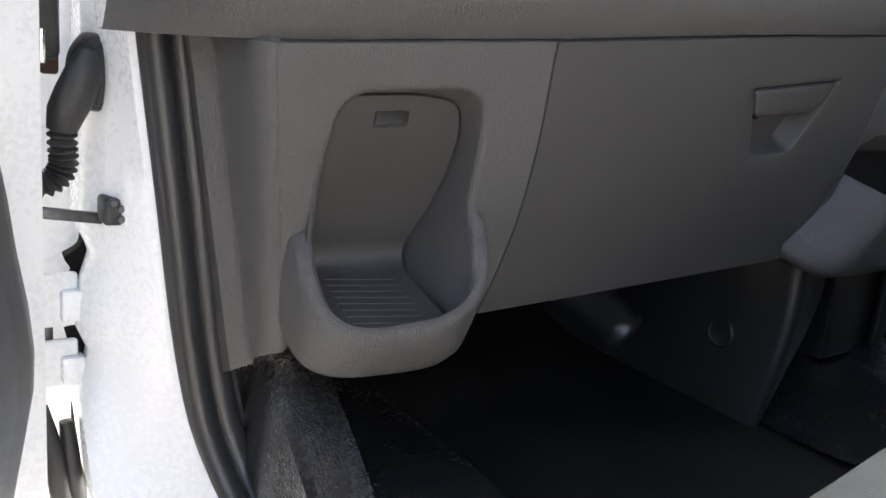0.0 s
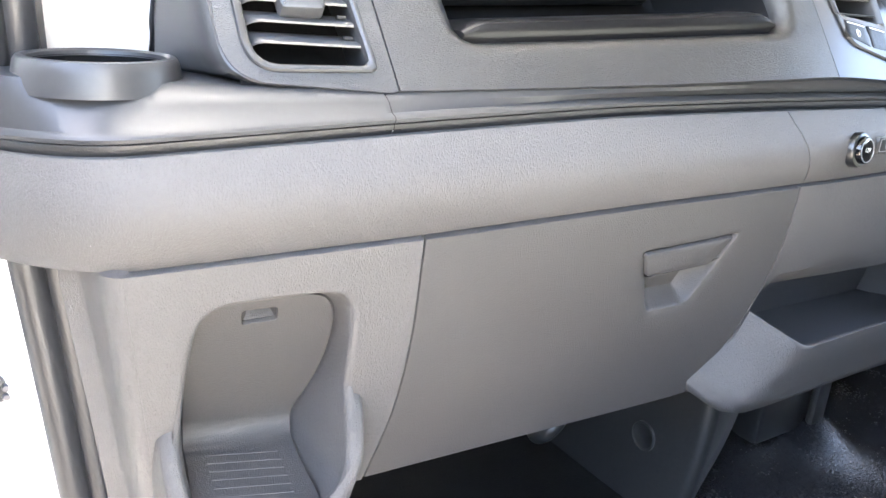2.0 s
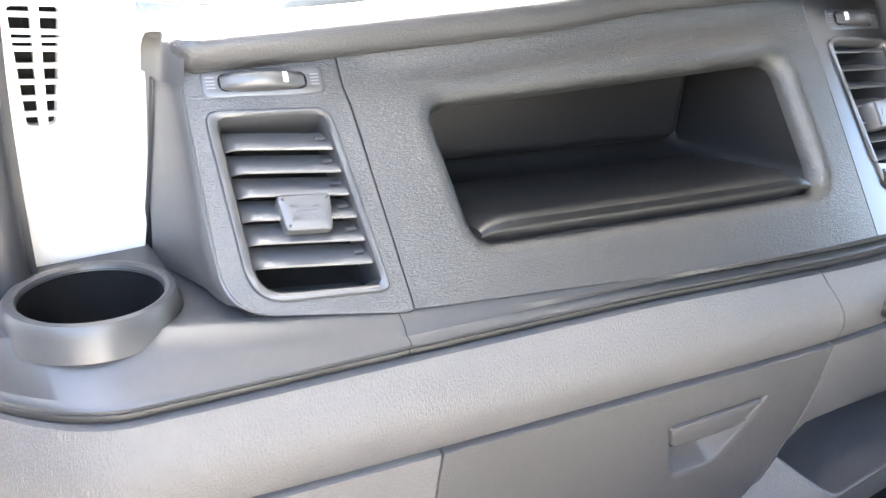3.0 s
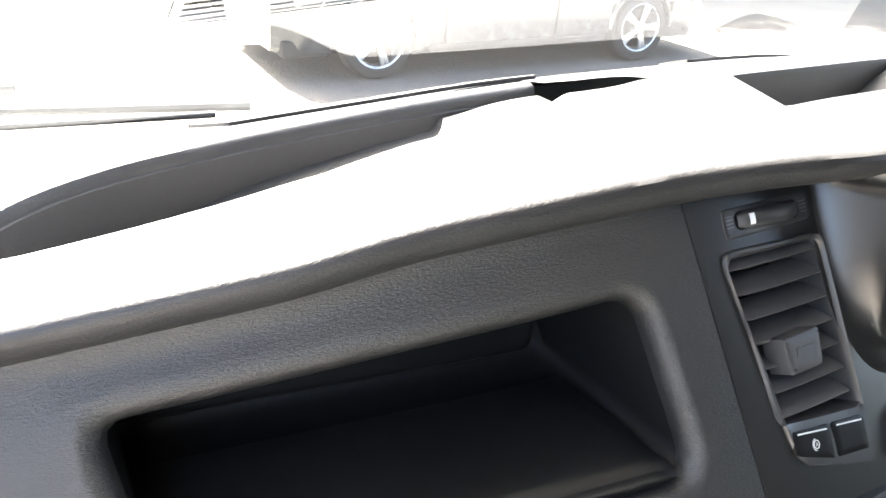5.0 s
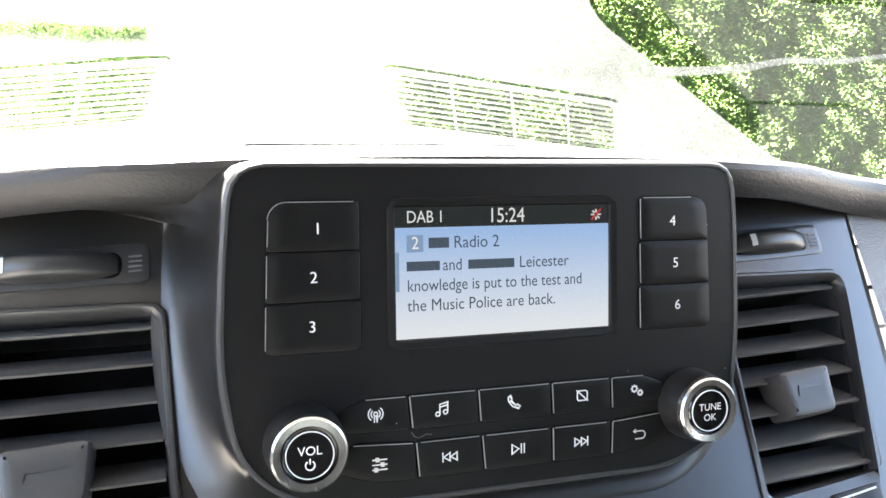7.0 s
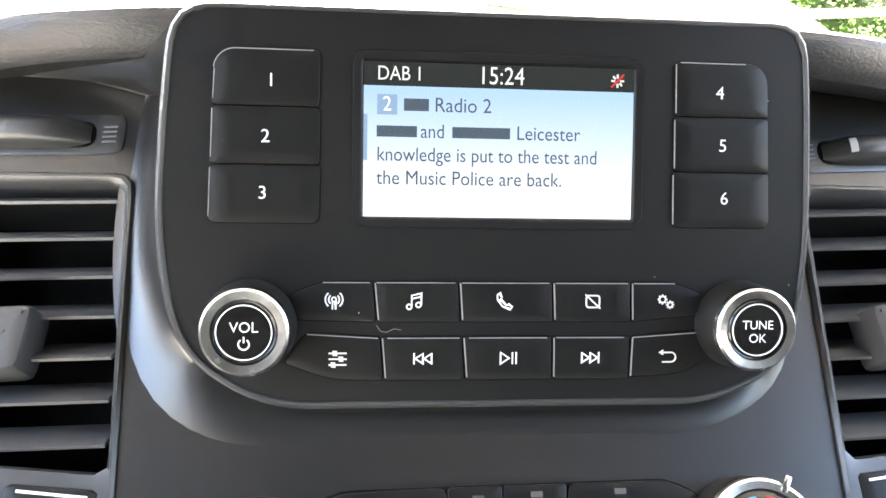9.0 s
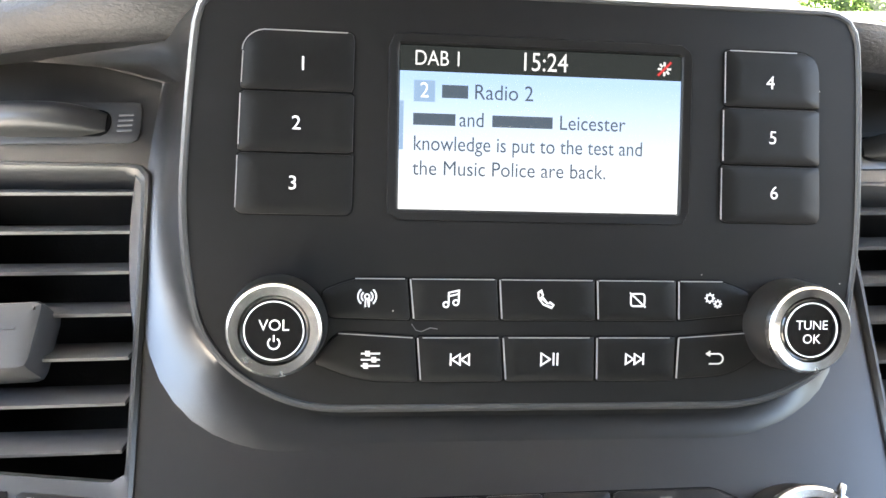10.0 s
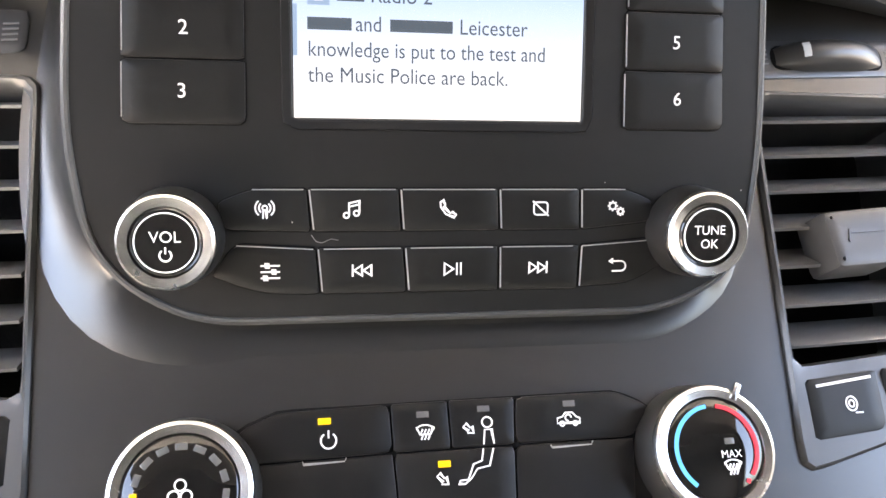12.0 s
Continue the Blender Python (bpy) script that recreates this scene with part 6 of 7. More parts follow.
for i in range(5):
    g = 0.00045
    a, b = ROW2[i] + g, ROW2[i + 1] - g
    tl = (0, 0.0009, 0.0009, 0.0002, 0.0006)
    if i == 0:
        o = rounded([(a, -0.0994), (a + 0.016, B2 + 0.0004), (b, B2), (b - 0.0012, T2), (a + 0.0075, T2 + 0.0018)], [0.001, 0.008, 0.0005, 0.0005, 0.004])
    elif i == 4:
        o = rounded([(a, B2 + 0.0006), (a + 0.0200, B2 + 0.0018), (b, -0.0968), (b - 0.0060, T2 + 0.0022), (a + 0.0005, T2)], [0.0005, 0.008, 0.001, 0.003, 0.0005])
    else:
        o = rounded([(a, B2), (b, B2), (b - (0.0012, 0.0002, -0.0003)[i - 1], T2), (a - (0.0012, 0.0012, 0.0002)[i - 1], T2)], 0.0005)
    k = key(o, "track_key")
    if i:
        edge_line(k, [(a + 0.0002, B2 + 0.0008), (a + 0.0002 - (0.0012, 0.0012, 0.0002, -0.0005)[i - 1], T2 - 0.0004)], 0.0005)
    edge_line(k, [(a + (0.008 if i == 0 else 0.0008), T2 + (0.0012 if i == 0 else -0.0003)), (b - (0.007 if i == 4 else 0.0018), T2 + (0.0014 if i == 4 else -0.0003))])
    c, v = cu2[i], -0.0982
    if i == 0:
        icon(k, [[(c - 0.0032, v + 0.0021 - 0.0021 * q), (c + 0.0032, v + 0.0021 - 0.0021 * q)] for q in range(3)] + [[(c + e - 0.0005, v + 0.0014 - 0.0021 * q), (c + e + 0.0005, v + 0.0014 - 0.0021 * q), (c + e + 0.0005, v + 0.0028 - 0.0021 * q), (c + e - 0.0005, v + 0.0028 - 0.0021 * q), (c + e - 0.0005, v + 0.0014 - 0.0021 * q)] for q, e in enumerate((-0.0010, 0.0012, -0.0016))])
    elif i in (1, 3):
        s = -1 if i == 1 else 1
        tri = lambda o: [(c + s * (o - 0.0014), v + 0.0018), (c + s * (o + 0.0014), v), (c + s * (o - 0.0014), v - 0.0018), (c + s * (o - 0.0014), v + 0.0018)]
        icon(k, [tri(-0.0018), tri(0.0014), [(c + s * 0.0032, v + 0.0021), (c + s * 0.0032, v - 0.0021)]])
    elif i == 2:
        icon(k, [[(c - 0.0030, v + 0.0021), (c + 0.0002, v), (c - 0.0030, v - 0.0021), (c - 0.0030, v + 0.0021)], [(c + 0.0014, v + 0.0022), (c + 0.0014, v - 0.0022)], [(c + 0.0028, v + 0.0022), (c + 0.0028, v - 0.0022)]])
    else:
        icon(k, [[(c - 0.0028, v + 0.0018), (c + 0.0012, v + 0.0018)] + arc(c + 0.0012, v, 0.0018, 80, -80, 10) + [(c - 0.0022, v - 0.0018)], [(c - 0.0018, v + 0.0027), (c - 0.0031, v + 0.0018), (c - 0.0018, v + 0.0010)]])


def knob(parent, m, r, tall, words, gloss_r):
    """A turned knob: dark skirt, satin chrome ring and glossy cap; its axis is local z."""
    k = thing("knob", None)
    k.parent = parent
    k.matrix_basis = m
    I = Matrix.Identity(4)
    bm = bmesh.new()
    lathe(bm, ((r * 1.10, -0.002), (r * 1.09, 0.001), (r * 1.03, tall * 0.75), (r * 0.99, tall * 0.86)), I, 64, cap_last=True)
    part("skirt", bm, SATIN, k, local=True)
    bm = bmesh.new()
    lathe(bm, ((r * 1.0, tall * 0.72), (r * 1.012, tall * 0.84), (r * 0.985, tall * 0.95), (r * 0.93, tall), (gloss_r * 1.03, tall * 0.97), (gloss_r * 1.0, tall * 0.90)), I, 72, cap_last=False)
    part("chrome_ring", bm, CHROME, k, "satin chrome ring", local=True)
    bm = bmesh.new()
    lathe(bm, ((gloss_r * 1.01, tall * 0.80), (gloss_r * 0.99, tall * 0.93), (gloss_r * 0.93, tall * 0.97), (gloss_r * 0.5, tall * 0.985)), I, 64)
    part("cap", bm, GLOSS, k, "glossy black cap", local=True)
    F = lambda u, v, d=0.0, dy=0.0: Vector((u, v, tall * 0.990 - d))
    return k, F


def turn_to(parent_face):
    return Euler((radians(90), 0, 0)).to_matrix().to_4x4()


for name, u, v, words in (("VOL", -0.0888, -0.0860, None), ("TUNE", 0.0924, -0.0855, "OK")):
    k, F = knob(radio, Matrix.Translation((u, 0, v)) @ turn_to(None), 0.0152, 0.0165, None, 0.0110)
    bm = bmesh.new()
    stroke(bm, ring(0, 0, 0.0093, 48), F, 0.0004, 0.0002, True)
    if words is None:
        text_mesh(bm, name, 0, 0.0016, 0.0050, F, 0.0002)
        stroke(bm, arc(0, -0.0040, 0.0018, 125, 415, 20), F, 0.0005, 0.0002)
        stroke(bm, [(0, -0.0035), (0, -0.0014)], F, 0.0005, 0.0002)
    else:
        text_mesh(bm, name, 0, 0.0016, 0.0045, F, 0.0002)
        text_mesh(bm, words, 0, -0.0032, 0.0045, F, 0.0002)
    part("print", bm, INK, k, local=True, smooth=False)

# a hair caught between the key rows
bm = bmesh.new()
pipe(bm, [R3(-0.0440, -0.0858, -0.0012), R3(-0.0425, -0.0880, -0.0012), R3(-0.0405, -0.0885, -0.0011), R3(-0.0375, -0.0872, -0.0011), R3(-0.0350, -0.0876, -0.0012)], 0.00012, 6)
part("lint", bm, INK_DIM, radio, local=True)

# ---- heater panel ----
CL = pose(0, -0.030, 1.233, -30.33)
climate = thing("heater_panel", CL, "black heater panel with two chrome-ringed dials and lit amber lamps", "heater controls")
cz = lambda z: (z - 1.233) / 0.8632
C3 = lambda u, v, d=0.0, dy=0.0: Vector((u, d + dy, v))
CK = lambda u, v, d=0.0, dy=0.0: Vector((u, -0.0020 + d, v))
T = 0.0262
M = 0.0100
LOWV = -0.0190
cells = (
    ("heater_key", [(-0.0705, 0.0085), (-0.0178, M + 0.0), (-0.0184, T), (-0.0560, T - 0.0012), (-0.0690, 0.0195)], 0.003),
    ("heater_key", [(-0.0172, M), (0.0024, M + 0.0002), (0.0020, T + 0.0004), (-0.0178, T)], 0.0006),
    ("heater_key", [(0.0030, M + 0.0002), (0.0250, M + 0.0006), (0.0262, T + 0.0006), (0.0026, T + 0.0004)], 0.0006),
    ("heater_key", [(0.0256, M + 0.0006), (0.0690, 0.0110), (0.0765, 0.0215), (0.0640, T + 0.0010), (0.0268, T + 0.0006)], 0.003),
    ("heater_key", [(-0.0660, LOWV), (-0.0160, LOWV), (-0.0178, M - 0.0006), (-0.0700, 0.0079)], 0.0006),
    ("heater_key", [(-0.0154, LOWV), (0.0235, LOWV), (0.0250, M), (-0.0172, M - 0.0006)], 0.0006),
    ("heater_key", [(0.0241, LOWV), (0.0660, LOWV), (0.0690, 0.0104), (0.0256, M)], 0.0006),
)
ck = []
bm = bmesh.new()
bed = even(rounded([(-0.0725, LOWV - 0.001), (0.0725, LOWV - 0.001), (0.0780, 0.0220), (0.0650, T + 0.0018), (-0.0565, T + 0.0), (-0.0710, 0.0200)], 0.003), 72)
plate(bm, bed, C3, 0.004, 0.0002, 0.0004)
part("bed", bm, DARK, climate, local=True)
for name, o, r in cells:
    bm = bmesh.new()
    plate(bm, even(rounded(o, r), 48), C3, 0.004, 0.0005, 0.0020)
    ck.append(part(name, bm, KEY, climate, local=True))


def print_on(ob, lines, material=INK, w=0.00055, name="symbol"):
    bm = bmesh.new()
    for ln in lines:
        shut = len(ln) > 2 and ln[0] == ln[-1]
        stroke(bm, ln[:-1] if shut else ln, CK, w, 0.0002, shut)
    part(name, bm, material, ob, local=True, smooth=False)


def lamp_window(ob, u, v, lit):
    bm = bmesh.new()
    box(bm, u - 0.0022, u + 0.0022, -0.0024, -0.0018, v - 0.0011, v + 0.0011, 0.0002)
    part("lamp", bm, AMBER if lit else LAMP_OFF, ob, "lit amber lamp" if lit else "", local=True)


def demist(c, v):
    fan = [(c - 0.0030, v + 0.0018)] + [(c + 0.0030 * math.sin(radians(a)), v + 0.0008 + 0.0016 * math.cos(radians(a))) for a in range(-80, 81, 20)] + [(c + 0.0030, v + 0.0018), (c + 0.0018, v - 0.0008), (c - 0.0018, v - 0.0008), (c - 0.0030, v + 0.0018)]
    return [fan] + [[(c + o + 0.0004, v + 0.0010), (c + o - 0.0003, v - 0.0004), (c + o + 0.0003, v - 0.0014), (c + o - 0.0003, v - 0.0026)] for o in (-0.0012, 0, 0.0012)]


lamp_window(ck[0], -0.0405, 0.0215, True)
print_on(ck[0], [arc(-0.0392, 0.0150, 0.0026, 125, 415, 20), [(-0.0392, 0.0158), (-0.0392, 0.0184)]])
lamp_window(ck[1], -0.0068, 0.0222, False)
print_on(ck[1], demist(-0.0062, 0.0162), w=0.0005)
lamp_window(ck[2], 0.0148, 0.0232, False)
print_on(ck[2], [circle(0.0158, 0.0185, 0.0018), [(0.0141, 0.0110), (0.0148, 0.0160), (0.0172, 0.0160), (0.0178, 0.0110)],
                 [(0.0072, 0.0172), (0.0084, 0.0184), (0.0098, 0.0168), (0.0104, 0.0174), (0.0108, 0.0150), (0.0086, 0.0152), (0.0091, 0.0158), (0.0072, 0.0172)]], w=0.0005)
lamp_window(ck[3], 0.0462, 0.0236, False)
c, v = 0.0455, 0.0180
print_on(ck[3], [[(c - 0.0042, v - 0.0012), (c - 0.0040, v + 0.0006), (c - 0.0022, v + 0.0010), (c - 0.0010, v + 0.0024), (c + 0.0016, v + 0.0024), (c + 0.0030, v + 0.0008), (c + 0.0042, v + 0.0004), (c + 0.0042, v - 0.0012), (c - 0.0042, v - 0.0012)],
                 circle(c - 0.0024, v - 0.0014, 0.0008, 10), circle(c + 0.0024, v - 0.0014, 0.0008, 10), arc(c, v + 0.0006, 0.0011, 0, 270, 12)], w=0.0005)
lamp_window(ck[5], -0.0002, 0.0052, True)
print_on(ck[5], [[(0.0138, 0.0096), (0.0130, 0.0056), (0.0100, 0.0046), (0.0078, -0.0004), (0.0050, -0.0006), (0.0044, -0.0016), (0.0066, -0.0018), (0.0090, 0.0000), (0.0112, 0.0030), (0.0156, 0.0038), (0.0174, 0.0096)],
                 [(-0.0030, 0.0012), (-0.0018, 0.0022), (-0.0004, 0.0004), (0.0002, 0.0010), (0.0008, -0.0016), (-0.0016, -0.0014), (-0.0010, -0.0008), (-0.0030, 0.0012)]], w=0.0005)
print_on(ck[4], [[(-0.0480, M - 0.0012), (-0.0476, M - 0.0024), (-0.0340, M - 0.0020), (-0.0334, M - 0.0008)]], RIM_LINE, 0.0004, "finger_ridge")
print_on(ck[6], [[(0.0380, M - 0.0004), (0.0386, M - 0.0014), (0.0530, M - 0.0010), (0.0536, M + 0.0002)]], RIM_LINE, 0.0004, "finger_ridge")
for u, v, kind in ((-0.0850, 0.0008, "fan"), (0.0935, 0.0042, "temp")):
    k, F = knob(climate, Matrix.Translation((u, 0, v)) @ turn_to(None), 0.0222, 0.0150, None, 0.0176)
    if kind == "fan":
        for q in range(11):
            a = 210 - q * 24
            bm = bmesh.new()
            cx, cy = 0.0138 * math.cos(radians(a)), 0.0138 * math.sin(radians(a))
            m = Matrix.Translation((cx, cy, 0.0150)) @ Euler((0, 0, radians(a + 90))).to_matrix().to_4x4()
            box(bm, -0.0019, 0.0019, -0.0011, 0.0011, -0.0003, 0.0003, 0.0003, m=m)
            part("fan_lamp", bm, AMBER if q == 1 else LAMP_OFF, k, local=True)
        bm = bmesh.new()
        for a in (90, 210, 330):
            stroke(bm, ring(0.0022 * math.cos(radians(a)), 0.0022 * math.sin(radians(a)), 0.0017, 14), F, 0.0005, 0.0003, True)
        part("print", bm, INK, k, local=True, smooth=False)
    else:
        bm = bmesh.new()
        stroke(bm, arc(0, 0, 0.0148, 97, 232, 36), F, 0.0014, 0.0003)
        part("blue_arc", bm, BLUE_INK, k, "blue cold arc", local=True, smooth=False)
        bm = bmesh.new()
        stroke(bm, arc(0, 0, 0.0148, 82, -38, 36), F, 0.0014, 0.0003)
        stroke(bm, arc(0.0100, -0.0112, 0.0004, 0, 300, 8), F, 0.0008, 0.0003)
        part("red_arc", bm, RED_INK, k, "red hot arc", local=True, smooth=False)
        bm = bmesh.new()
        text_mesh(bm, "MAX", 0.0050, -0.0020, 0.0036, F, 0.0003)
        for ln in demist(0.0050, -0.0062):
            shut = ln[0] == ln[-1]
            stroke(bm, ln[:-1] if shut else ln, F, 0.0005, 0.0003, shut)
        part("print", bm, INK, k, local=True, smooth=False)
        bm = bmesh.new()
        box(bm, 0.0032, 0.0068, 0.0014, 0.0036, 0.0147, 0.0152, 0.0002)
        part("lamp", bm, LAMP_OFF, k, local=True)
        bm = bmesh.new()
        m = Matrix.Translation((0.0216 * math.cos(radians(62)), 0.0216 * math.sin(radians(62)), 0.0149)) @ Euler((0, 0, radians(62))).to_matrix().to_4x4()
        box(bm, -0.0030, 0.0034, -0.0012, 0.0012, -0.0008, 0.0010, 0.0004, m=m)
        part("pointer", bm, CHROME, k, local=True)

# ---- cup holder on the strip shelf ----
cup = thing("cup_holder", (CUP[0], CUP[1], 1.148), "round black cup holder on the strip shelf", "cup holder")
m = Matrix.Translation((CUP[0], CUP[1], 1.150)) @ Euler((0, radians(-2.5), 0)).to_matrix().to_4x4()
bm = bmesh.new()
lathe(bm, ((0.0555, 0.014), (0.0550, 0.019), (0.0530, 0.0290), (0.0520, 0.0330), (0.0500, 0.0358), (0.0465, 0.0365), (0.0440, 0.0350), (0.0430, 0.0315)), m, 72, cap_last=False)
part("rim", bm, SHELF, cup)
# inside of the cup: its shade is put into the near-black colour
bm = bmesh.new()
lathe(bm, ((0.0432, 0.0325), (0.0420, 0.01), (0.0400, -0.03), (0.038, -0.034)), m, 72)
part("bowl", bm, DARK, cup, "cup well, near-black for the shade inside")

# ---- pale pillar trim with the side demister ----
trim = thing("pillar_trim", (-0.79, 0.25, 1.16), "pale grey windscreen pillar trim with a slotted side grille", "pillar trim")
PT = lambda u, v, d=0.0, dy=0.0: Vector((u, 0.252 + d + dy - (v - 1.16) * 0.10 - (u + 0.75) * -0.15, v))
bm = bmesh.new()
o = [(-0.842, 1.145), (-0.752, 1.145), (-0.748, 1.20), (-0.742, 1.325), (-0.755, 1.352), (-0.757, 1.395), (-0.80, 1.412), (-0.874, 1.42), (-0.868, 1.38), (-0.852, 1.24)]
bm_gap = bmesh.new()
box(bm_gap, -0.7465, -0.7395, 0.240, 0.262, 1.165, 1.328, 0.001)
gh = even(rounded([(-0.8260, 1.2740), (-0.8060, 1.2740), (-0.8000, 1.3520), (-0.8330, 1.3520)], 0.004), 64)
patch(bm, o, gh, PT, rings=6, inside=((0.001, 0.001, 0), (0.0015, 0.008, 0)), edge=((0.001, 0.001, 0), (0.002, 0.012, 0)), back=False)
part("panel", bm, TRIM_WHITE, trim)
part("edge_gap", bm_gap, DARK, trim)
bm = bmesh.new()
loops_to_mesh(bm, [[PT(u, v, 0.0075) for u, v in gh], [PT(u, v, 0.008) for u, v in inset(gh, 0.003)]], cap_last=True)
part("void", bm, DARK, trim)
for k in range(7):
    bm = bmesh.new()
    v = 1.283 + 0.0105 * k
    box(bm, -0.834, -0.799, -0.001, 0.004, v - 0.0016, v + 0.0016, 0.0005, m=Matrix.Translation((0, PT(-0.816, v).y, 0)))
    part("slat", bm, TRIM_WHITE, trim)
bm = bmesh.new()
box(bm, -0.8185, -0.8130, -0.0015, 0.005, 1.2735, 1.3525, 0.0008, m=Matrix.Translation((0, PT(-0.816, 1.31).y, 0)))
part("crossbar", bm, TRIM_WHITE, trim)

# ---- door opening: rubber seal, white jamb, hinge, strap and wiring boot ----
SEAL = [(0.56, -0.755, -0.02), (0.60, -0.762, 0.06), (0.65, -0.775, 0.14), (0.72, -0.7985, 0.19), (0.80, -0.812, 0.20), (0.85, -0.8185, 0.20), (0.926, -0.828, 0.20), (1.06, -0.846, 0.20), (1.16, -0.855, 0.20), (1.24, -0.862, 0.19), (1.32, -0.868, 0.165), (1.45, -0.874, 0.10), (1.70, -0.868, -0.06), (1.95, -0.85, -0.22)]
def seal_at(z):
    return lerp_table(z, [(r[0], r[1]) for r in SEAL]), lerp_table(z, [(r[0], r[2]) for r in SEAL])


seal = thing("door_seal", (-0.83, 0.2, 0.62), "black hollow rubber door seal round the opening", "door seal")
zs = [0.56 + 1.39 * k / 64 for k in range(65)]
for name, off, wide, bulge in (("outer_bulb", -0.0105, 0.0125, 0.012), ("inner_bulb", 0.0095, 0.0115, 0.009)):
    bm = bmesh.new()
    loops = []
    for z in zs:
        x, y = seal_at(z)
        loops.append([Vector((x + off + wide * math.cos(a), y - bulge * math.sin(a) * (1 if math.sin(a) > 0 else 0.2), z)) for a in [2 * math.pi * q / 16 for q in range(16)]])
    loops_to_mesh(bm, loops)
    part(name, bm, RUBBER, seal)
bm = bmesh.new()
loops_to_mesh(bm, [[Vector((seal_at(z)[0] - 0.022, seal_at(z)[1] + 0.004, z)), Vector((seal_at(z)[0] + 0.026, seal_at(z)[1] + 0.004, z)), Vector((seal_at(z)[0] + 0.026, seal_at(z)[1] + 0.03, z)), Vector((seal_at(z)[0] - 0.022, seal_at(z)[1] + 0.03, z))] for z in zs])
part("carrier", bm, RUBBER, seal)

jamb = thing("door_jamb", (-0.88, 0.27, 0.6), "white painted front door jamb", "door jamb", kind="structure")
bm = bmesh.new()
loops = []
for z in zs[:40]:
    x, y = seal_at(z)
    notch = 0.010 * math.exp(-((z - 0.862) / 0.02) ** 2) + 0.012 * math.exp(-((z - 0.77) / 0.014) ** 2)
    xe = -0.887 + notch - 0.02 * max(0, z - 1.0) - 0.004 * math.sin((z - 0.6) * 9)
    loops.append([Vector((x - 0.016, y + 0.012, z)), Vector((x - 0.021, y + 0.006, z)), Vector((x - 0.027, y + 0.010, z)), Vector((min(x - 0.032, (x - 0.024) * 0.5 + xe * 0.5), y + 0.042, z)), Vector((xe + 0.006, y + 0.074, z)), Vector((xe, y + 0.082, z)), Vector((xe - 0.001, y + 0.092, z)), Vector((xe + 0.004, y + 0.15, z))])
loops_to_mesh(bm, loops, closed=False)
part("face", bm, WHITE, jamb)
bm = bmesh.new()
box(bm, -0.99, -0.86, 0.345, 0.36, 0.70, 1.45, 0.004)
part("inner_panel", bm, WHITE, jamb)
def cut(points, depth, name):
    """A dark opening with a wavy edge in the jamb."""
    bm = bmesh.new()
    o = even(rounded(points, 0.004, 5), 48)
    loops_to_mesh(bm, [[Vector((u, 0.2945, w)) for u, w in o], [Vector((u, 0.2945 + depth, w)) for u, w in inset(o, 0.002)]], cap_first=True, cap_last=True)
    part(name, bm, DARK, jamb)


cut([(-0.900, 0.858), (-0.892, 0.846), (-0.893, 0.829), (-0.887, 0.826), (-0.882, 0.845), (-0.877, 0.866), (-0.880, 0.884), (-0.886, 0.866)], 0.02, "hinge_gap")
cut([(-0.899, 0.790), (-0.882, 0.793), (-0.878, 0.782), (-0.884, 0.777), (-0.894, 0.779)], 0.02, "hinge_gap")
cut([(-0.8860, 0.777), (-0.8800, 0.778), (-0.8795, 0.752), (-0.8835, 0.736), (-0.8870, 0.748)], 0.02, "hinge_gap")
# long gap between the jamb's face and the recess behind the hinges
bm = bmesh.new()
loops_to_mesh(bm, [[Vector((x - 0.0012, 0.2950, z)), Vector((x + 0.0012, 0.2945, z)), Vector((x + 0.0012, 0.31, z))] for z, x in ((0.628, -0.882), (0.709, -0.886), (0.784, -0.879), (0.805, -0.880), (0.847, -0.884), (0.886, -0.878), (0.920, -0.880), (0.968, -0.884), (1.00, -0.888))], closed=False)
part("face_gap", bm, DARK, jamb)
bm = bmesh.new()
box(bm, -0.9160, -0.9020, 0.286, 0.300, 1.010, 1.060, 0.003)
part("latch_slot", bm, mat("brown_primer", (0.045, 0.022, 0.012), 0.7, blotch=0.2), jamb)
bm = bmesh.new()
pipe(bm, [(-0.918, 0.292, 0.726), (-0.914, 0.290, 0.700), (-0.908, 0.289, 0.665), (-0.902, 0.288, 0.620)], [0.005, 0.008, 0.009, 0.010], 12)
part("rubber_stop", bm, HARNESS, jamb)
bm = bmesh.new()
pipe(bm, [(-0.899, 0.294, 0.708), (-0.897, 0.292, 0.690), (-0.894, 0.291, 0.660), (-0.889, 0.290, 0.620)], [0.006, 0.0075, 0.008, 0.009], 12)
part("rubber_stop", bm, HARNESS, jamb)

door = thing("front_door", (-0.95, 0.27, 0.5), "open white front door with charcoal inner lining", "door")
hinge = thing("hinge", None)
hinge.parent = door
hinge.matrix_basis = Matrix.Translation((0.04, 0.02, 0.32))
for z0, z1, bend in ((0.798, 0.846, 0.010), (0.742, 0.786, 0.006)):
    bm = bmesh.new()
    box(bm, -0.938, -0.8885, 0.288, 0.297, z0, z1, 0.004, 3)
    box(bm, -0.9035, -0.8845, 0.280, 0.296, z0 + 0.006, z1 - 0.014, 0.003, 2)
    part("leaf", bm, WHITE, hinge)
bm = bmesh.new()
lathe(bm, ((0.0, 0.0), (0.0045, 0.0), (0.005, 0.003), (0.005, 0.075), (0.0045, 0.078), (0.0, 0.078)), Matrix.Translation((-0.9120, 0.300, 0.755)), 20, False, False)
part("pin", bm, STEEL, hinge)

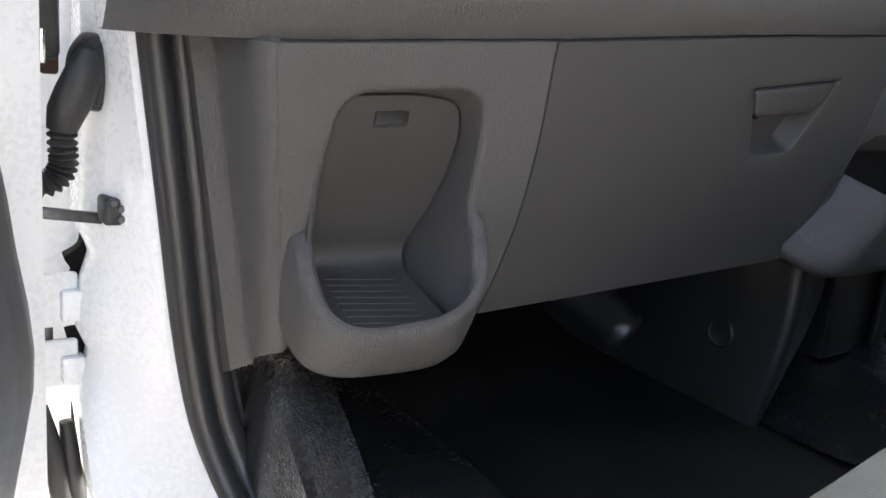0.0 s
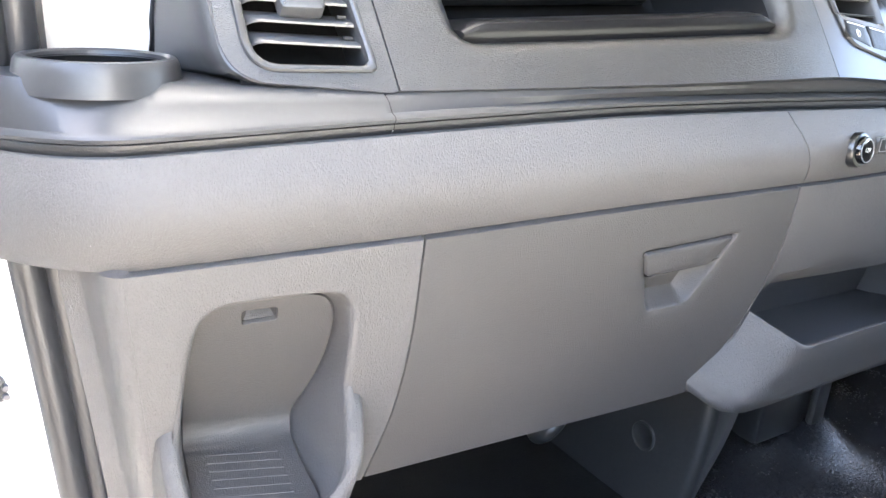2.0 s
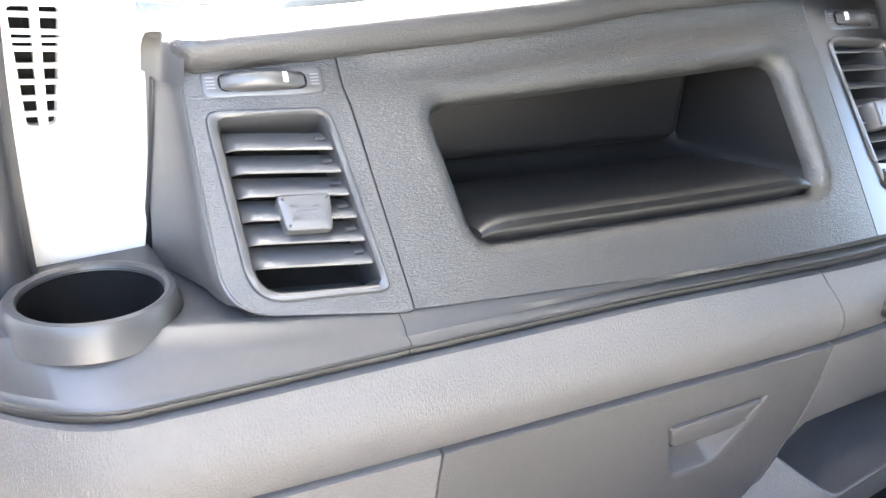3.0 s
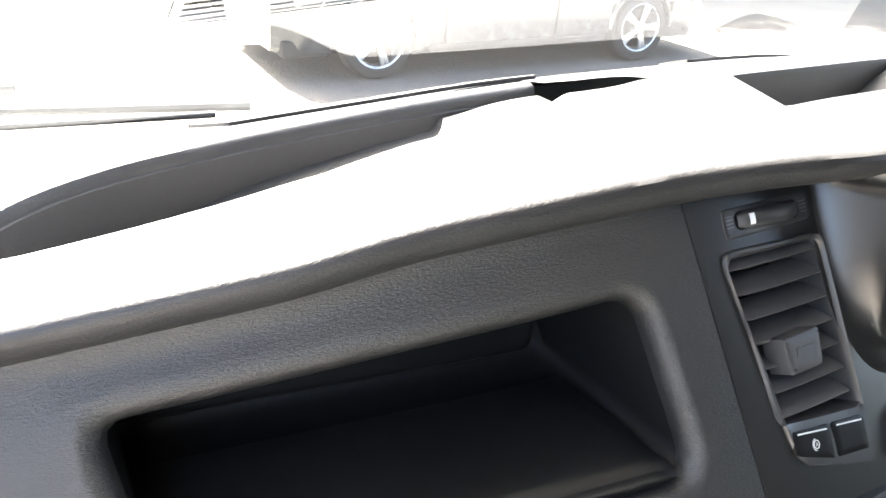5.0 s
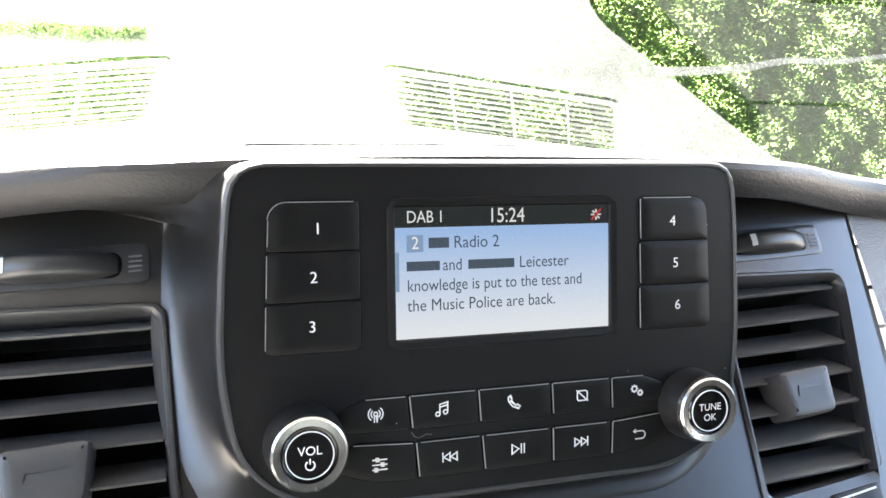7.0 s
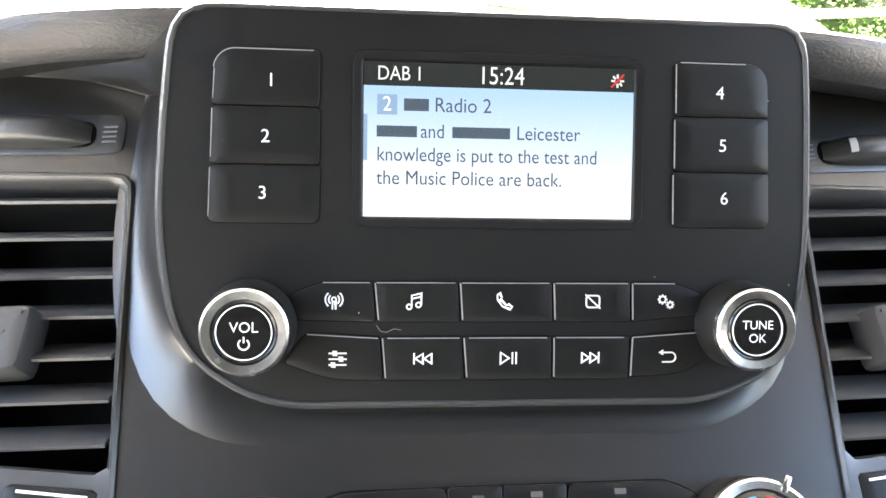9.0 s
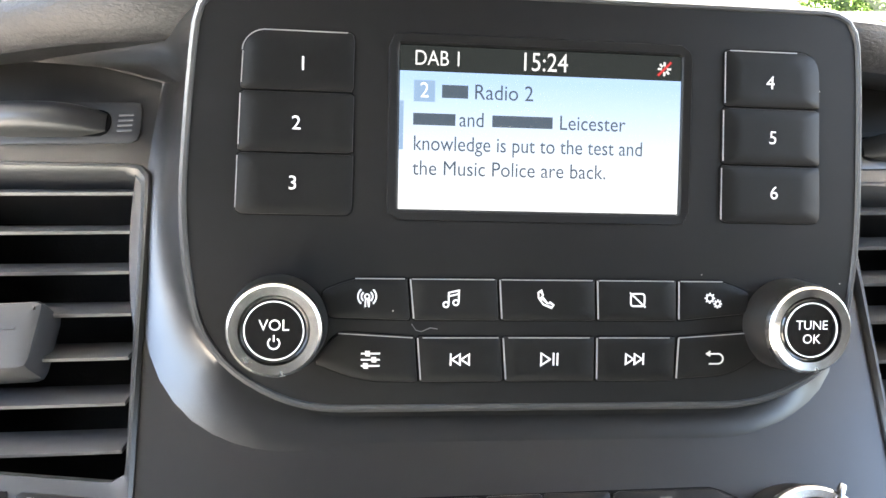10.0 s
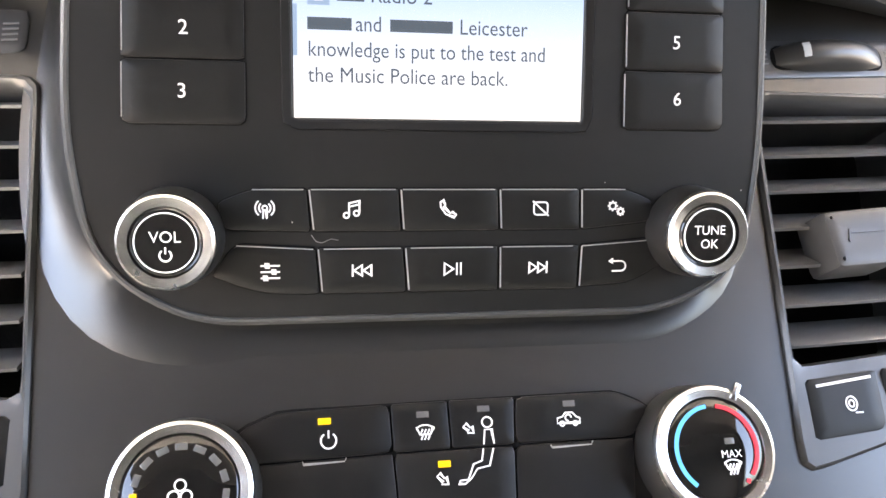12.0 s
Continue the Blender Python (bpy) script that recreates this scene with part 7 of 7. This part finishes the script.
bm = bmesh.new()
box(bm, -0.945, -0.905, 0.262, 0.280, 1.022, 1.12, 0.006, 2)
box(bm, -0.932, -0.916, 0.256, 0.272, 1.016, 1.040, 0.005, 2)
part("harness_clip", bm, HARNESS, door)
bm = bmesh.new()
box(bm, -0.9215, -0.9170, 0.254, 0.258, 1.020, 1.045, 0.001, 2)
part("clip_plate", bm, CHROME, door)
# lining that bulges past the door's edge
bm = bmesh.new()
rows = []
for z, x in ((0.60, -0.985), (0.70, -0.972), (0.746, -0.964), (0.785, -0.957), (0.82, -0.951), (0.847, -0.950), (0.878, -0.953), (0.914, -0.959), (0.946, -0.963), (1.02, -0.975), (1.12, -0.990), (1.30, -1.01)):
    rows.append([Vector((x - 0.012, 0.150, z)), Vector((x - 0.002, 0.135, z)), Vector((x, 0.120, z)), Vector((x - 0.004, 0.106, z)), Vector((x - 0.014, 0.090, z)), Vector((x - 0.16, -0.32, z)), Vector((x - 0.22, -0.32, z)), Vector((x - 0.06, 0.14, z))])
loops_to_mesh(bm, rows, cap_first=True, cap_last=True)
part("lining_edge", bm, BLACK, door, "charcoal edge of the door lining")

strap = thing("check_strap", (-0.87, 0.27, 0.9), "black steel door check strap", "check strap")
bm = bmesh.new()
box(bm, -0.880, -0.8460, 0.238, 0.264, 0.8970, 0.9195, 0.004, 3)
part("body", bm, HARNESS, strap)
bm = bmesh.new()
box(bm, -0.8630, -0.8485, 0.2345, 0.240, 0.8990, 0.9175, 0.003, 3)
part("keeper", bm, HARNESS, strap)
for xx, zz in ((-0.8735, 0.9165), (-0.8675, 0.9115), (-0.8675, 0.9030)):
    bm = bmesh.new()
    lathe(bm, ((0.0034, 0), (0.0034, 0.003), (0.0024, 0.0045)), Matrix.Translation((xx, 0.2390, zz)) @ Euler((radians(90), 0, 0)).to_matrix().to_4x4(), 14)
    part("rivet", bm, STEEL, strap)
bm = bmesh.new()
box(bm, -0.945, -0.876, 0.258, 0.264, 0.8955, 0.9045, 0.001, m=Matrix.Translation((-0.885, 0.27, 0.9)) @ Euler((0, radians(8), 0)).to_matrix().to_4x4() @ Matrix.Translation((0.885, -0.27, -0.9)))
part("arm", bm, STEEL, strap)

boot = thing("wiring_boot", (-0.89, 0.27, 1.0), "black rubber wiring boot with a ribbed sleeve", "wiring boot")
bm = bmesh.new()
fl = even(rounded([(-0.886, 0.984), (-0.872, 0.985), (-0.8665, 1.015), (-0.871, 1.042), (-0.884, 1.047), (-0.896, 1.030), (-0.898, 1.004)], 0.012), 48)
bf2 = lambda u, v, d=0, dy=0: Vector((u, 0.268 + d - (u + 0.88) * 0.5, v))
loops = [[bf2(u, v, 0.014) for u, v in fl], [bf2(u, v, -0.002) for u, v in fl], [bf2(u, v, -0.006) for u, v in inset(fl, 0.002)], [bf2(u, v, -0.006) for u, v in inset(fl, 0.004)], [bf2(u - 0.001, v, -0.010) for u, v in inset(fl, 0.005)], [bf2(u - 0.003, v - 0.002, -0.020) for u, v in inset(fl, 0.009)]]
loops_to_mesh(bm, loops, cap_last=True)
part("flange", bm, HARNESS, boot)
bm = bmesh.new()
pipe(bm, [(-0.886, 0.256, 1.030), (-0.8915, 0.252, 1.015), (-0.898, 0.252, 0.998), (-0.9035, 0.256, 0.984), (-0.9055, 0.260, 0.972)], [0.009, 0.0135, 0.0150, 0.0140, 0.0115], 18)
part("elbow", bm, HARNESS, boot)
bm = bmesh.new()
path = [Vector((-0.9055, 0.260, 0.973)), Vector((-0.9050, 0.262, 0.958)), Vector((-0.9040, 0.264, 0.945)), Vector((-0.9070, 0.266, 0.934)), Vector((-0.9160, 0.268, 0.927)), Vector((-0.9300, 0.270, 0.926))]
pts, rad = [], []
for k in range(91):
    s = k / 90 * (len(path) - 1)
    i = min(int(s), len(path) - 2)
    t = s - i
    p0, p1, p2, p3 = path[max(i - 1, 0)], path[i], path[i + 1], path[min(i + 2, len(path) - 1)]
    pts.append(0.5 * ((2 * p1) + (p2 - p0) * t + (2 * p0 - 5 * p1 + 4 * p2 - p3) * t * t + (3 * p1 - p0 - 3 * p2 + p3) * t ** 3))
    rad.append(0.0098 + 0.0017 * math.sin(k / 90 * 2 * math.pi * 13))
pipe(bm, pts, rad, 16)
part("ribbed_sleeve", bm, HARNESS, boot)

bm = bmesh.new()
rows = []
for k in range(25):
    z = 0.42 + 1.03 * k / 24
    w = -0.004 * math.sin((z - 0.45) * 5)
    rows.append([Vector((0.030 + w, 0.06, z)), Vector((0.016 + w, 0.045, z)), Vector((0.004 + w, 0.020, z)), Vector((0.0 + w, 0.0, z)), Vector((0.004 + w, -0.012, z)), Vector((0.006 + w, -0.05, z)), Vector((0.008, -0.95, z)), Vector((0.07, -0.95, z)), Vector((0.09, 0.04, z))])
loops_to_mesh(bm, rows, cap_first=True, cap_last=True)
bm.transform(Matrix.Translation((-0.990, 0.31, 0)) @ Euler((0, 0, radians(-72))).to_matrix().to_4x4())
part("shell", bm, WHITE, door)
bm = bmesh.new()
rows = []
for k in range(25):
    z = 0.46 + 0.90 * k / 24
    e = 0.03 * math.sin(min(1, max(0, (z - 0.46) / 0.9)) * math.pi)
    rows.append([Vector((0.006, -0.020 - 0.06 + e, z)), Vector((-0.018, -0.022 - 0.06 + e, z)), Vector((-0.030, -0.04 - 0.06 + e, z)), Vector((-0.032, -0.9, z)), Vector((0.006, -0.9, z))])
loops_to_mesh(bm, rows, cap_first=True, cap_last=True)
bm.transform(Matrix.Translation((-0.990, 0.31, 0)) @ Euler((0, 0, radians(-72))).to_matrix().to_4x4())
part("lining", bm, BLACK, door, "charcoal door lining")

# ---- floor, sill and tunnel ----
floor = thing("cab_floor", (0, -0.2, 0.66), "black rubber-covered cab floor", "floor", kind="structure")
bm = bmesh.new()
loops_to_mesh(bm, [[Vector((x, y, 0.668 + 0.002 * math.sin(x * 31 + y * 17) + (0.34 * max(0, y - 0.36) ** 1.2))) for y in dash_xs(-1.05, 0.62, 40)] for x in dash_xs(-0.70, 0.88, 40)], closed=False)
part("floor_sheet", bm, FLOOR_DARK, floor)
bm = bmesh.new()
box(bm, -0.795, -0.735, 0.235, 0.50, 0.60, 0.785, 0.006)
part("kick_panel", bm, MAT_RUBBER, floor)
bm = bmesh.new()
box(bm, -0.835, -0.69, -1.05, 0.50, 0.40, 0.650, 0.01)
part("sill", bm, WHITE, floor, "white painted door sill")
bm = bmesh.new()
loops = []
for y in dash_xs(-1.0, 0.56, 60):
    t = min(1.0, max(0.0, (y + 0.035) / 0.175))
    rise = 0.100 * t * t * (3 - 2 * t)
    dip = 0.045 * max(0, -y - 0.0)
    sh = 0.18 * max(0.0, y - 0.1)
    loops.append([Vector((xx + (sh if xx < -0.71 else sh * 0.4 if xx < -0.6 else 0), y, zz + rise * rr)) for xx, zz, rr in ((-0.795, 0.60, 1), (-0.786, 0.690, 1), (-0.780, 0.699, 1), (-0.765, 0.702, 1), (-0.745, 0.701, 1), (-0.736, 0.697, 1), (-0.727, 0.686, 0.75), (-0.705, 0.684, 0.30), (-0.64, 0.681, 0.15), (-0.585, 0.677, 0.10), (-0.568, 0.669, 0.05))])
loops_to_mesh(bm, loops, closed=False)
part("sill_mat", bm, MAT_RUBBER, floor, "grained black rubber sill mat")
bm = bmesh.new()
rows = []
for x in dash_xs(-0.19, 0.62, 40):
    row = []
    for y in dash_xs(-0.25, 0.45, 30):
        lump = 0.035 * math.exp(-((x - 0.02) / 0.10) ** 2 - ((y - 0.17) / 0.10) ** 2) + 0.05 * math.exp(-((x - 0.16) / 0.05) ** 2 - ((y - 0.10) / 0.06) ** 2)
        row.append(Vector((x, y, 0.674 + lump + 0.002 * math.sin(x * 40) * math.cos(y * 33))))
    rows.append(row)
loops_to_mesh(bm, rows, closed=False)
part("centre_mat", bm, MAT_RUBBER, floor, "grained black rubber centre mat")
# plain closing sheet, the footwell's shade put into its near-black colour
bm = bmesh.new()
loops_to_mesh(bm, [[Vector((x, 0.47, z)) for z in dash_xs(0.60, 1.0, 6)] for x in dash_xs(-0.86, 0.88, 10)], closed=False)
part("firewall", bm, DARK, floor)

console = thing("footwell_console", (-0.15, 0.15, 0.67), "black plastic heater housing standing in the footwell", "console")
bm = bmesh.new()
loops = []
for k in range(25):
    t = k / 24
    z = 0.668 + 0.245 * t
    bulge = 0.014 * math.sin(math.pi * t * 0.9)
    xr, yr = -0.206 + 0.004 * t, 0.052 - 0.010 * t - bulge
    w = 0.006 + 0.052 * min(1.0, t * 1.5) ** 0.8                  # the front face narrows to the foot
    r = 0.010 + 0.004 * t
    col = [Vector((-0.185, 0.44, z)), Vector((-0.196, 0.24, z)), Vector((-0.203, 0.12, z)), Vector((xr - 0.001, yr + r * 2.2, z))]
    for q in range(7):
        an = math.pi / 2 * q / 6
        col.append(Vector((xr + r * (1 - math.cos(an)) * 1.1, yr + r * (1 - math.sin(an)) * 1.4, z)))
    col += [Vector((xr + r + w * 0.5, yr + 0.003, z)), Vector((xr + r + w, yr + 0.010, z)), Vector((xr + r + w + 0.004, yr + 0.020, z)), Vector((xr + r + w + 0.006, 0.14, z)), Vector((xr + r + w + 0.010, 0.44, z))]
    loops.append(col)
loops_to_mesh(bm, loops, closed=False)
part("housing", bm, CONSOLE, console)
bm = bmesh.new()
lathe(bm, ((0.0185, -0.004), (0.0185, 0.0015), (0.017, 0.0025), (0.0155, 0.0015), (0.0145, 0.001)), Matrix.Translation((-0.2035, 0.117, 0.765)) @ Euler((0, radians(-90), radians(-4))).to_matrix().to_4x4(), 36)
part("plug", bm, CONSOLE, console)
bm = bmesh.new()
loops = []
tube = Vector((0.165, -0.100, -0.150))
side = tube.cross(Vector((0, -1, 0.4))).normalized()
front = side.cross(tube).normalized()
if front.y > 0:
    front.negate()
for t, r in ((0.0, 0.040), (0.15, 0.039), (0.3, 0.0375), (0.45, 0.036), (0.6, 0.0345), (0.75, 0.033), (0.88, 0.032), (0.93, 0.0325), (0.945, 0.035), (0.965, 0.0365), (0.985, 0.0355), (1.0, 0.032), (1.0, 0.026), (0.985, 0.020), (0.975, 0.010)):
    c = Vector((-0.405, 0.335, 0.880)) + tube * t
    loops.append([c + side * r * math.cos(a) + front * r * math.sin(a) for a in [2 * math.pi * q / 32 for q in range(32)]])
loops_to_mesh(bm, loops, cap_last=True)
part("duct_cover", bm, CONSOLE, console)
post = thing("console_bracket", (0.09, 0.10, 0.70), "black plastic bracket below the centre tray", "bracket")
bm = bmesh.new()
box(bm, 0.02, 0.155, 0.10, 0.17, 0.70, 0.90, 0.008, 2)
part("body", bm, CONSOLE, post)
bm = bmesh.new()
box(bm, 0.13, 0.162, 0.085, 0.099, 0.70, 0.90, 0.006, 2)
part("front_rib", bm, CONSOLE, post)

# ---- bench seat ----
seat = thing("bench_seat", (-0.2, -0.6, 0.67), "pale grey fabric passenger bench seat", "seat")
bm = bmesh.new()
loops = []
for k in range(31):
    x = -0.66 + 0.91 * k / 30
    e = 1 - max(0, (abs(x + 0.275) - 0.46) / 0.065) ** 2 * 0.5
    h = min(0.165, max(0.030, 0.064 + (x + 0.6) * 0.367)) * (1 - 0.55 * max(0.0, 1 - k / 4) ** 2)
    reach = max(-0.02, 0.046 - 0.19 * (x + 0.6))
    loops.append([Vector((x, y + reach, z)) for y, z in ((-0.95, 0.80), (-0.30, 0.79), (-0.272, 0.80 + h * 0.10), (-0.258, 0.80 + h * 0.34), (-0.260, 0.80 + h * 0.60), (-0.270, 0.80 + h * 0.84), (-0.290, 0.80 + h * 0.97), (-0.42, 0.80 + h), (-0.60, 0.795 + h), (-0.95, 0.78 + h))])
loops_to_mesh(bm, loops, cap_first=True, cap_last=True)
part("cushion", bm, SEAT, seat)
# backrest is out of view; its dark colour cuts the fill from behind
bm = bmesh.new()
box(bm, -0.63, 0.23, -0.98, -0.84, 0.80, 1.45, 0.05, 4)
part("backrest", bm, mat("seat_back_fill_cut", (0.03, 0.03, 0.03), 0.95, grain=(("cell", 900, 0.0006),), blotch=0.06), seat, "unseen fabric backrest, darkened to cut fill light")
bm = bmesh.new()
box(bm, -0.48, 0.20, -0.93, -0.36, 0.66, 0.80, 0.02, 2)
part("base", bm, CONSOLE, seat)

# ---- outside: ground, parked car and hedge ----
GROUND_Z = -0.16
ground = thing("ground", (0, 0, GROUND_Z), "sunlit buff gravel yard", "ground", kind="structure")
bm = bmesh.new()
loops_to_mesh(bm, [[Vector((x, y, GROUND_Z)) for y in (-400, -60, -20, -8, 0, 4, 8, 14, 30, 90, 400)] for x in (-400, -60, -20, -8, -3, 0, 3, 8, 20, 60, 400)], closed=False)
part("yard", bm, PAVING, ground)


# unseen wall added beside the door; its grey sets the bounced light's tint
bounce_wall = thing("bounce_wall", (-5.6, 0, GROUND_Z), "unseen plain grey wall, added for the light it bounces in", "wall", kind="structure")
bm = bmesh.new()
box(bm, -5.9, -5.6, -9, 3.0, GROUND_Z, 2.2, 0.02, 2)
part("wall", bm, mat("bounce_wall_grey", (0.215, 0.22, 0.225), 0.9, grain=(("noise", 60, 0.004),), blotch=0.15, blotch_size=2.0), bounce_wall)


def spoked_wheel(parent, x, side_y, face):
    w = thing("wheel", None)
    w.parent = parent
    w.matrix_basis = Matrix.Translation((x, side_y, 0.325)) @ Euler((radians(90 * face), 0, 0)).to_matrix().to_4x4()
    bm = bmesh.new()
    lathe(bm, ((0.232, -0.10), (0.300, -0.10), (0.322, -0.07), (0.326, 0.0), (0.322, 0.07), (0.300, 0.10), (0.245, 0.104), (0.230, 0.095)), Matrix.Identity(4), 48, False, False)
    part("tyre", bm, TYRE, w, local=True)
    bm = bmesh.new()
    lathe(bm, ((0.236, -0.08), (0.236, 0.094), (0.228, 0.100), (0.216, 0.094), (0.210, 0.03), (0.205, -0.06)), Matrix.Identity(4), 48, False, False)
    for k in range(5):
        a = 2 * math.pi * k / 5
        for off in (-0.17, 0.17):
            m = Euler((0, 0, a + off * 0.6)).to_matrix().to_4x4()
            box(bm, 0.03, 0.222, -0.019, 0.019, 0.062, 0.092, 0.008, 2, m=m)
    lathe(bm, ((0.062, 0.05), (0.062, 0.092), (0.05, 0.098)), Matrix.Identity(4), 24)
    part("rim", bm, ALLOY, w, local=True)
    bm = bmesh.new()
    lathe(bm, ((0.205, 0.01), (0.0, 0.01)), Matrix.Identity(4), 24, False, False)
    part("brake", bm, DARK, w, local=True)
    return w


def parked_car(m, length, wheelbase, paint, label):
    """A low car; its nose points to local minus x, its near side to local minus y; the front axle at x = 0."""
    c = thing("parked_car", m, label, "car")
    nose, tail = -0.86, wheelbase + 0.90
    half = 0.90
    def belt(x):
        return 0.88 + 0.07 * min(1, max(0, (x - nose) / (tail - nose)))
    def roof_z(x):
        t = (x - 0.55) / (tail - 0.75)
        return belt(x) + 0.50 * max(0.0, math.sin(math.pi * min(1, max(0, t)) ** 0.75)) ** 0.6
    xs = dash_xs(nose, tail, 60)
    bm = bmesh.new()
    loops = []
    for x in xs:
        e = min(1, (x - nose) / 0.30 + 0.25, (tail - x) / 0.25 + 0.3)
        w = half * (0.72 + 0.28 * min(1, e) ** 0.7)
        b = belt(x) - (0.22 * max(0, 1 - (x - nose) / 0.9) ** 1.6)
        sill = 0.20 + 0.04 * max(0, 1 - (x - nose) / 0.3)
        side = []
        for z, k in ((sill, 0.90), (0.28, 0.965), (0.42, 0.985), (0.56, 1.0), (0.64, 0.995), (0.70, 0.985), (b - 0.03, 0.965), (b, 0.94)):
            arch = 0.0
            for ax in (0.0, wheelbase):
                if math.hypot(x - ax, max(z, 0.2) - 0.325) < 0.365:
                    arch = max(arch, 0.10)
            side.append((w * k - arch, z if z <= b else b))
        hood = b + 0.035
        pts = [Vector((x, -a, z)) for a, z in side] + [Vector((x, -w * 0.5, hood)), Vector((x, 0, hood + 0.012)), Vector((x, w * 0.5, hood))] + [Vector((x, a, z)) for a, z in reversed(side)]
        loops.append(pts)
    loops_to_mesh(bm, loops, cap_first=True, cap_last=True)
    part("body", bm, paint, c, local=True)
    bm = bmesh.new()
    loops = []
    for x in dash_xs(0.62, tail - 0.22, 40):
        r, b = roof_z(x), belt(x) - 0.02
        loops.append([Vector((x, -half * 0.93, b)), Vector((x, -half * 0.80, b + (r - b) * 0.75)), Vector((x, -half * 0.68, r)), Vector((x, 0, r + 0.02)), Vector((x, half * 0.68, r)), Vector((x, half * 0.80, b + (r - b) * 0.75)), Vector((x, half * 0.93, b))])
    loops_to_mesh(bm, loops, closed=False)
    part("cabin", bm, paint, c, local=True)
    for x0, x1 in ((0.95, 1.72), (1.80, 2.50)):
        bm = bmesh.new()
        loops = []
        for x in dash_xs(x0, x1, 10):
            r, b = roof_z(x), belt(x) + 0.015
            loops.append([Vector((x, -half * 0.925 - 0.004, b)), Vector((x, -half * 0.80 - 0.006, b + (r - b) * 0.74)), Vector((x, -half * 0.74 - 0.006, b + (r - b) * 0.86))])
        loops_to_mesh(bm, loops, closed=False)
        part("side_window", bm, CAR_GLASS, c, local=True)
    for ax in (0.0, wheelbase):
        bm = bmesh.new()
        loops = []
        for q in range(25):
            a = math.pi * q / 24
            loops.append([Vector((ax + rr * math.cos(a), yy, 0.325 + rr * math.sin(a))) for rr, yy in ((0.352, -half * 0.90), (0.352, -half * 1.002), (0.375, -half * 1.006), (0.392, -half * 0.99))])
        loops_to_mesh(bm, loops, closed=False)
        part("wheel_arch", bm, paint, c, local=True)
        spoked_wheel(c, ax, -0.80, 1)
        spoked_wheel(c, ax, 0.80, -1)
    bm = bmesh.new()
    box(bm, -0.70, -0.34, -0.885, -0.60, 0.60, 0.715, 0.03, 3, m=Matrix.Translation((0, 0, 0)))
    part("headlamp", bm, LENS, c, "clear headlamp", local=True)
    bm = bmesh.new()
    box(bm, -0.80, -0.45, -0.84, 0.84, 0.20, 0.34, 0.03, 2)
    part("bumper_intake", bm, TYRE, c, local=True)
    for x in (0.62, 1.76, 2.46):
        bm = bmesh.new()
        box(bm, x - 0.004, x + 0.004, -half * 1.004, -half * 0.97, 0.28, 0.86)
        part("door_gap", bm, DARK, c, local=True)
    bm = bmesh.new()
    box(bm, 0.48, 2.35, -half * 0.995, -half * 0.93, 0.20, 0.27, 0.02, 2)
    part("sill", bm, TYRE, c, local=True)
    bm = bmesh.new()
    box(bm, 0.98, 1.14, -half - 0.16, -half * 0.93, 0.90, 1.02, 0.04, 3)
    part("mirror", bm, paint, c, local=True)
    return c


near_car = parked_car(pose(2.37, 6.62, GROUND_Z, 0, 0, -2.5), 4.5, 2.76, CAR_PAINT, "dark blue-grey parked car with silver five-spoke wheels")
tagged(near_car, group="parked cars")
far_car = copy_thing(near_car, pose(2.06, 9.90, GROUND_Z, 0, 0, 0))
tagged(far_car, "dark blue-grey parked car standing close to the hedge")

hedge = thing("hedge", (4, 9, 0), "tall sunlit green conifer hedge along the yard", "hedge")
rng = np.random.default_rng(5)


def hedge_y(x):
    return 12.3 - 0.283 * (np.maximum(x, 3.2) - 3.2) + 5.0 * np.clip(3.2 - x, 0, 3.0)


N = 380000
hx = -9 + 24.5 * rng.random(N) ** 0.6
hz = GROUND_Z + 4.9 * rng.random(N) ** 0.9
lump = 0.20 * np.sin(hx * 2.3 + hz * 1.7) + 0.14 * np.sin(hx * 5.1 - hz * 3.3) + 0.07 * np.sin(hx * 13 + hz * 11) + 0.05 * rng.standard_normal(N)
pts = np.stack([hx, hedge_y(hx) + lump + 0.30 * rng.random(N) ** 2, hz], 1)
size = (0.026 + 0.026 * rng.random(N))[:, None]
a, b = rng.random(N) * 6.283, rng.random(N) * 1.6 - 0.3
d = np.stack([np.cos(a), np.sin(a), b], 1)
d /= np.linalg.norm(d, axis=1)[:, None]
u = np.cross(d, np.array([0.3, -1, 0.4]))
u *= 0.5 * size / np.linalg.norm(u, axis=1)[:, None]
quad = np.stack([pts - d * size, pts + u, pts + d * size, pts - u], 1).reshape(-1, 3) - np.array([4, 9, 0])
me = bpy.data.meshes.new("foliage")
me.from_pydata(quad.tolist(), [], np.arange(4 * N).reshape(-1, 4).tolist())
me.materials.append(LEAF)
fol = new("foliage", me)
fol.parent = hedge
tagged(fol, kind="stuff")
bm = bmesh.new()
loops_to_mesh(bm, [[Vector((x, float(hedge_y(x)) + 0.42 + 0.2 * math.sin(x * 2.3 + z * 1.7), z)) for z in dash_xs(GROUND_Z, 4.7, 24)] for x in dash_xs(-9, 15.5, 120)], closed=False)
part("inner_growth", bm, LEAF, hedge)
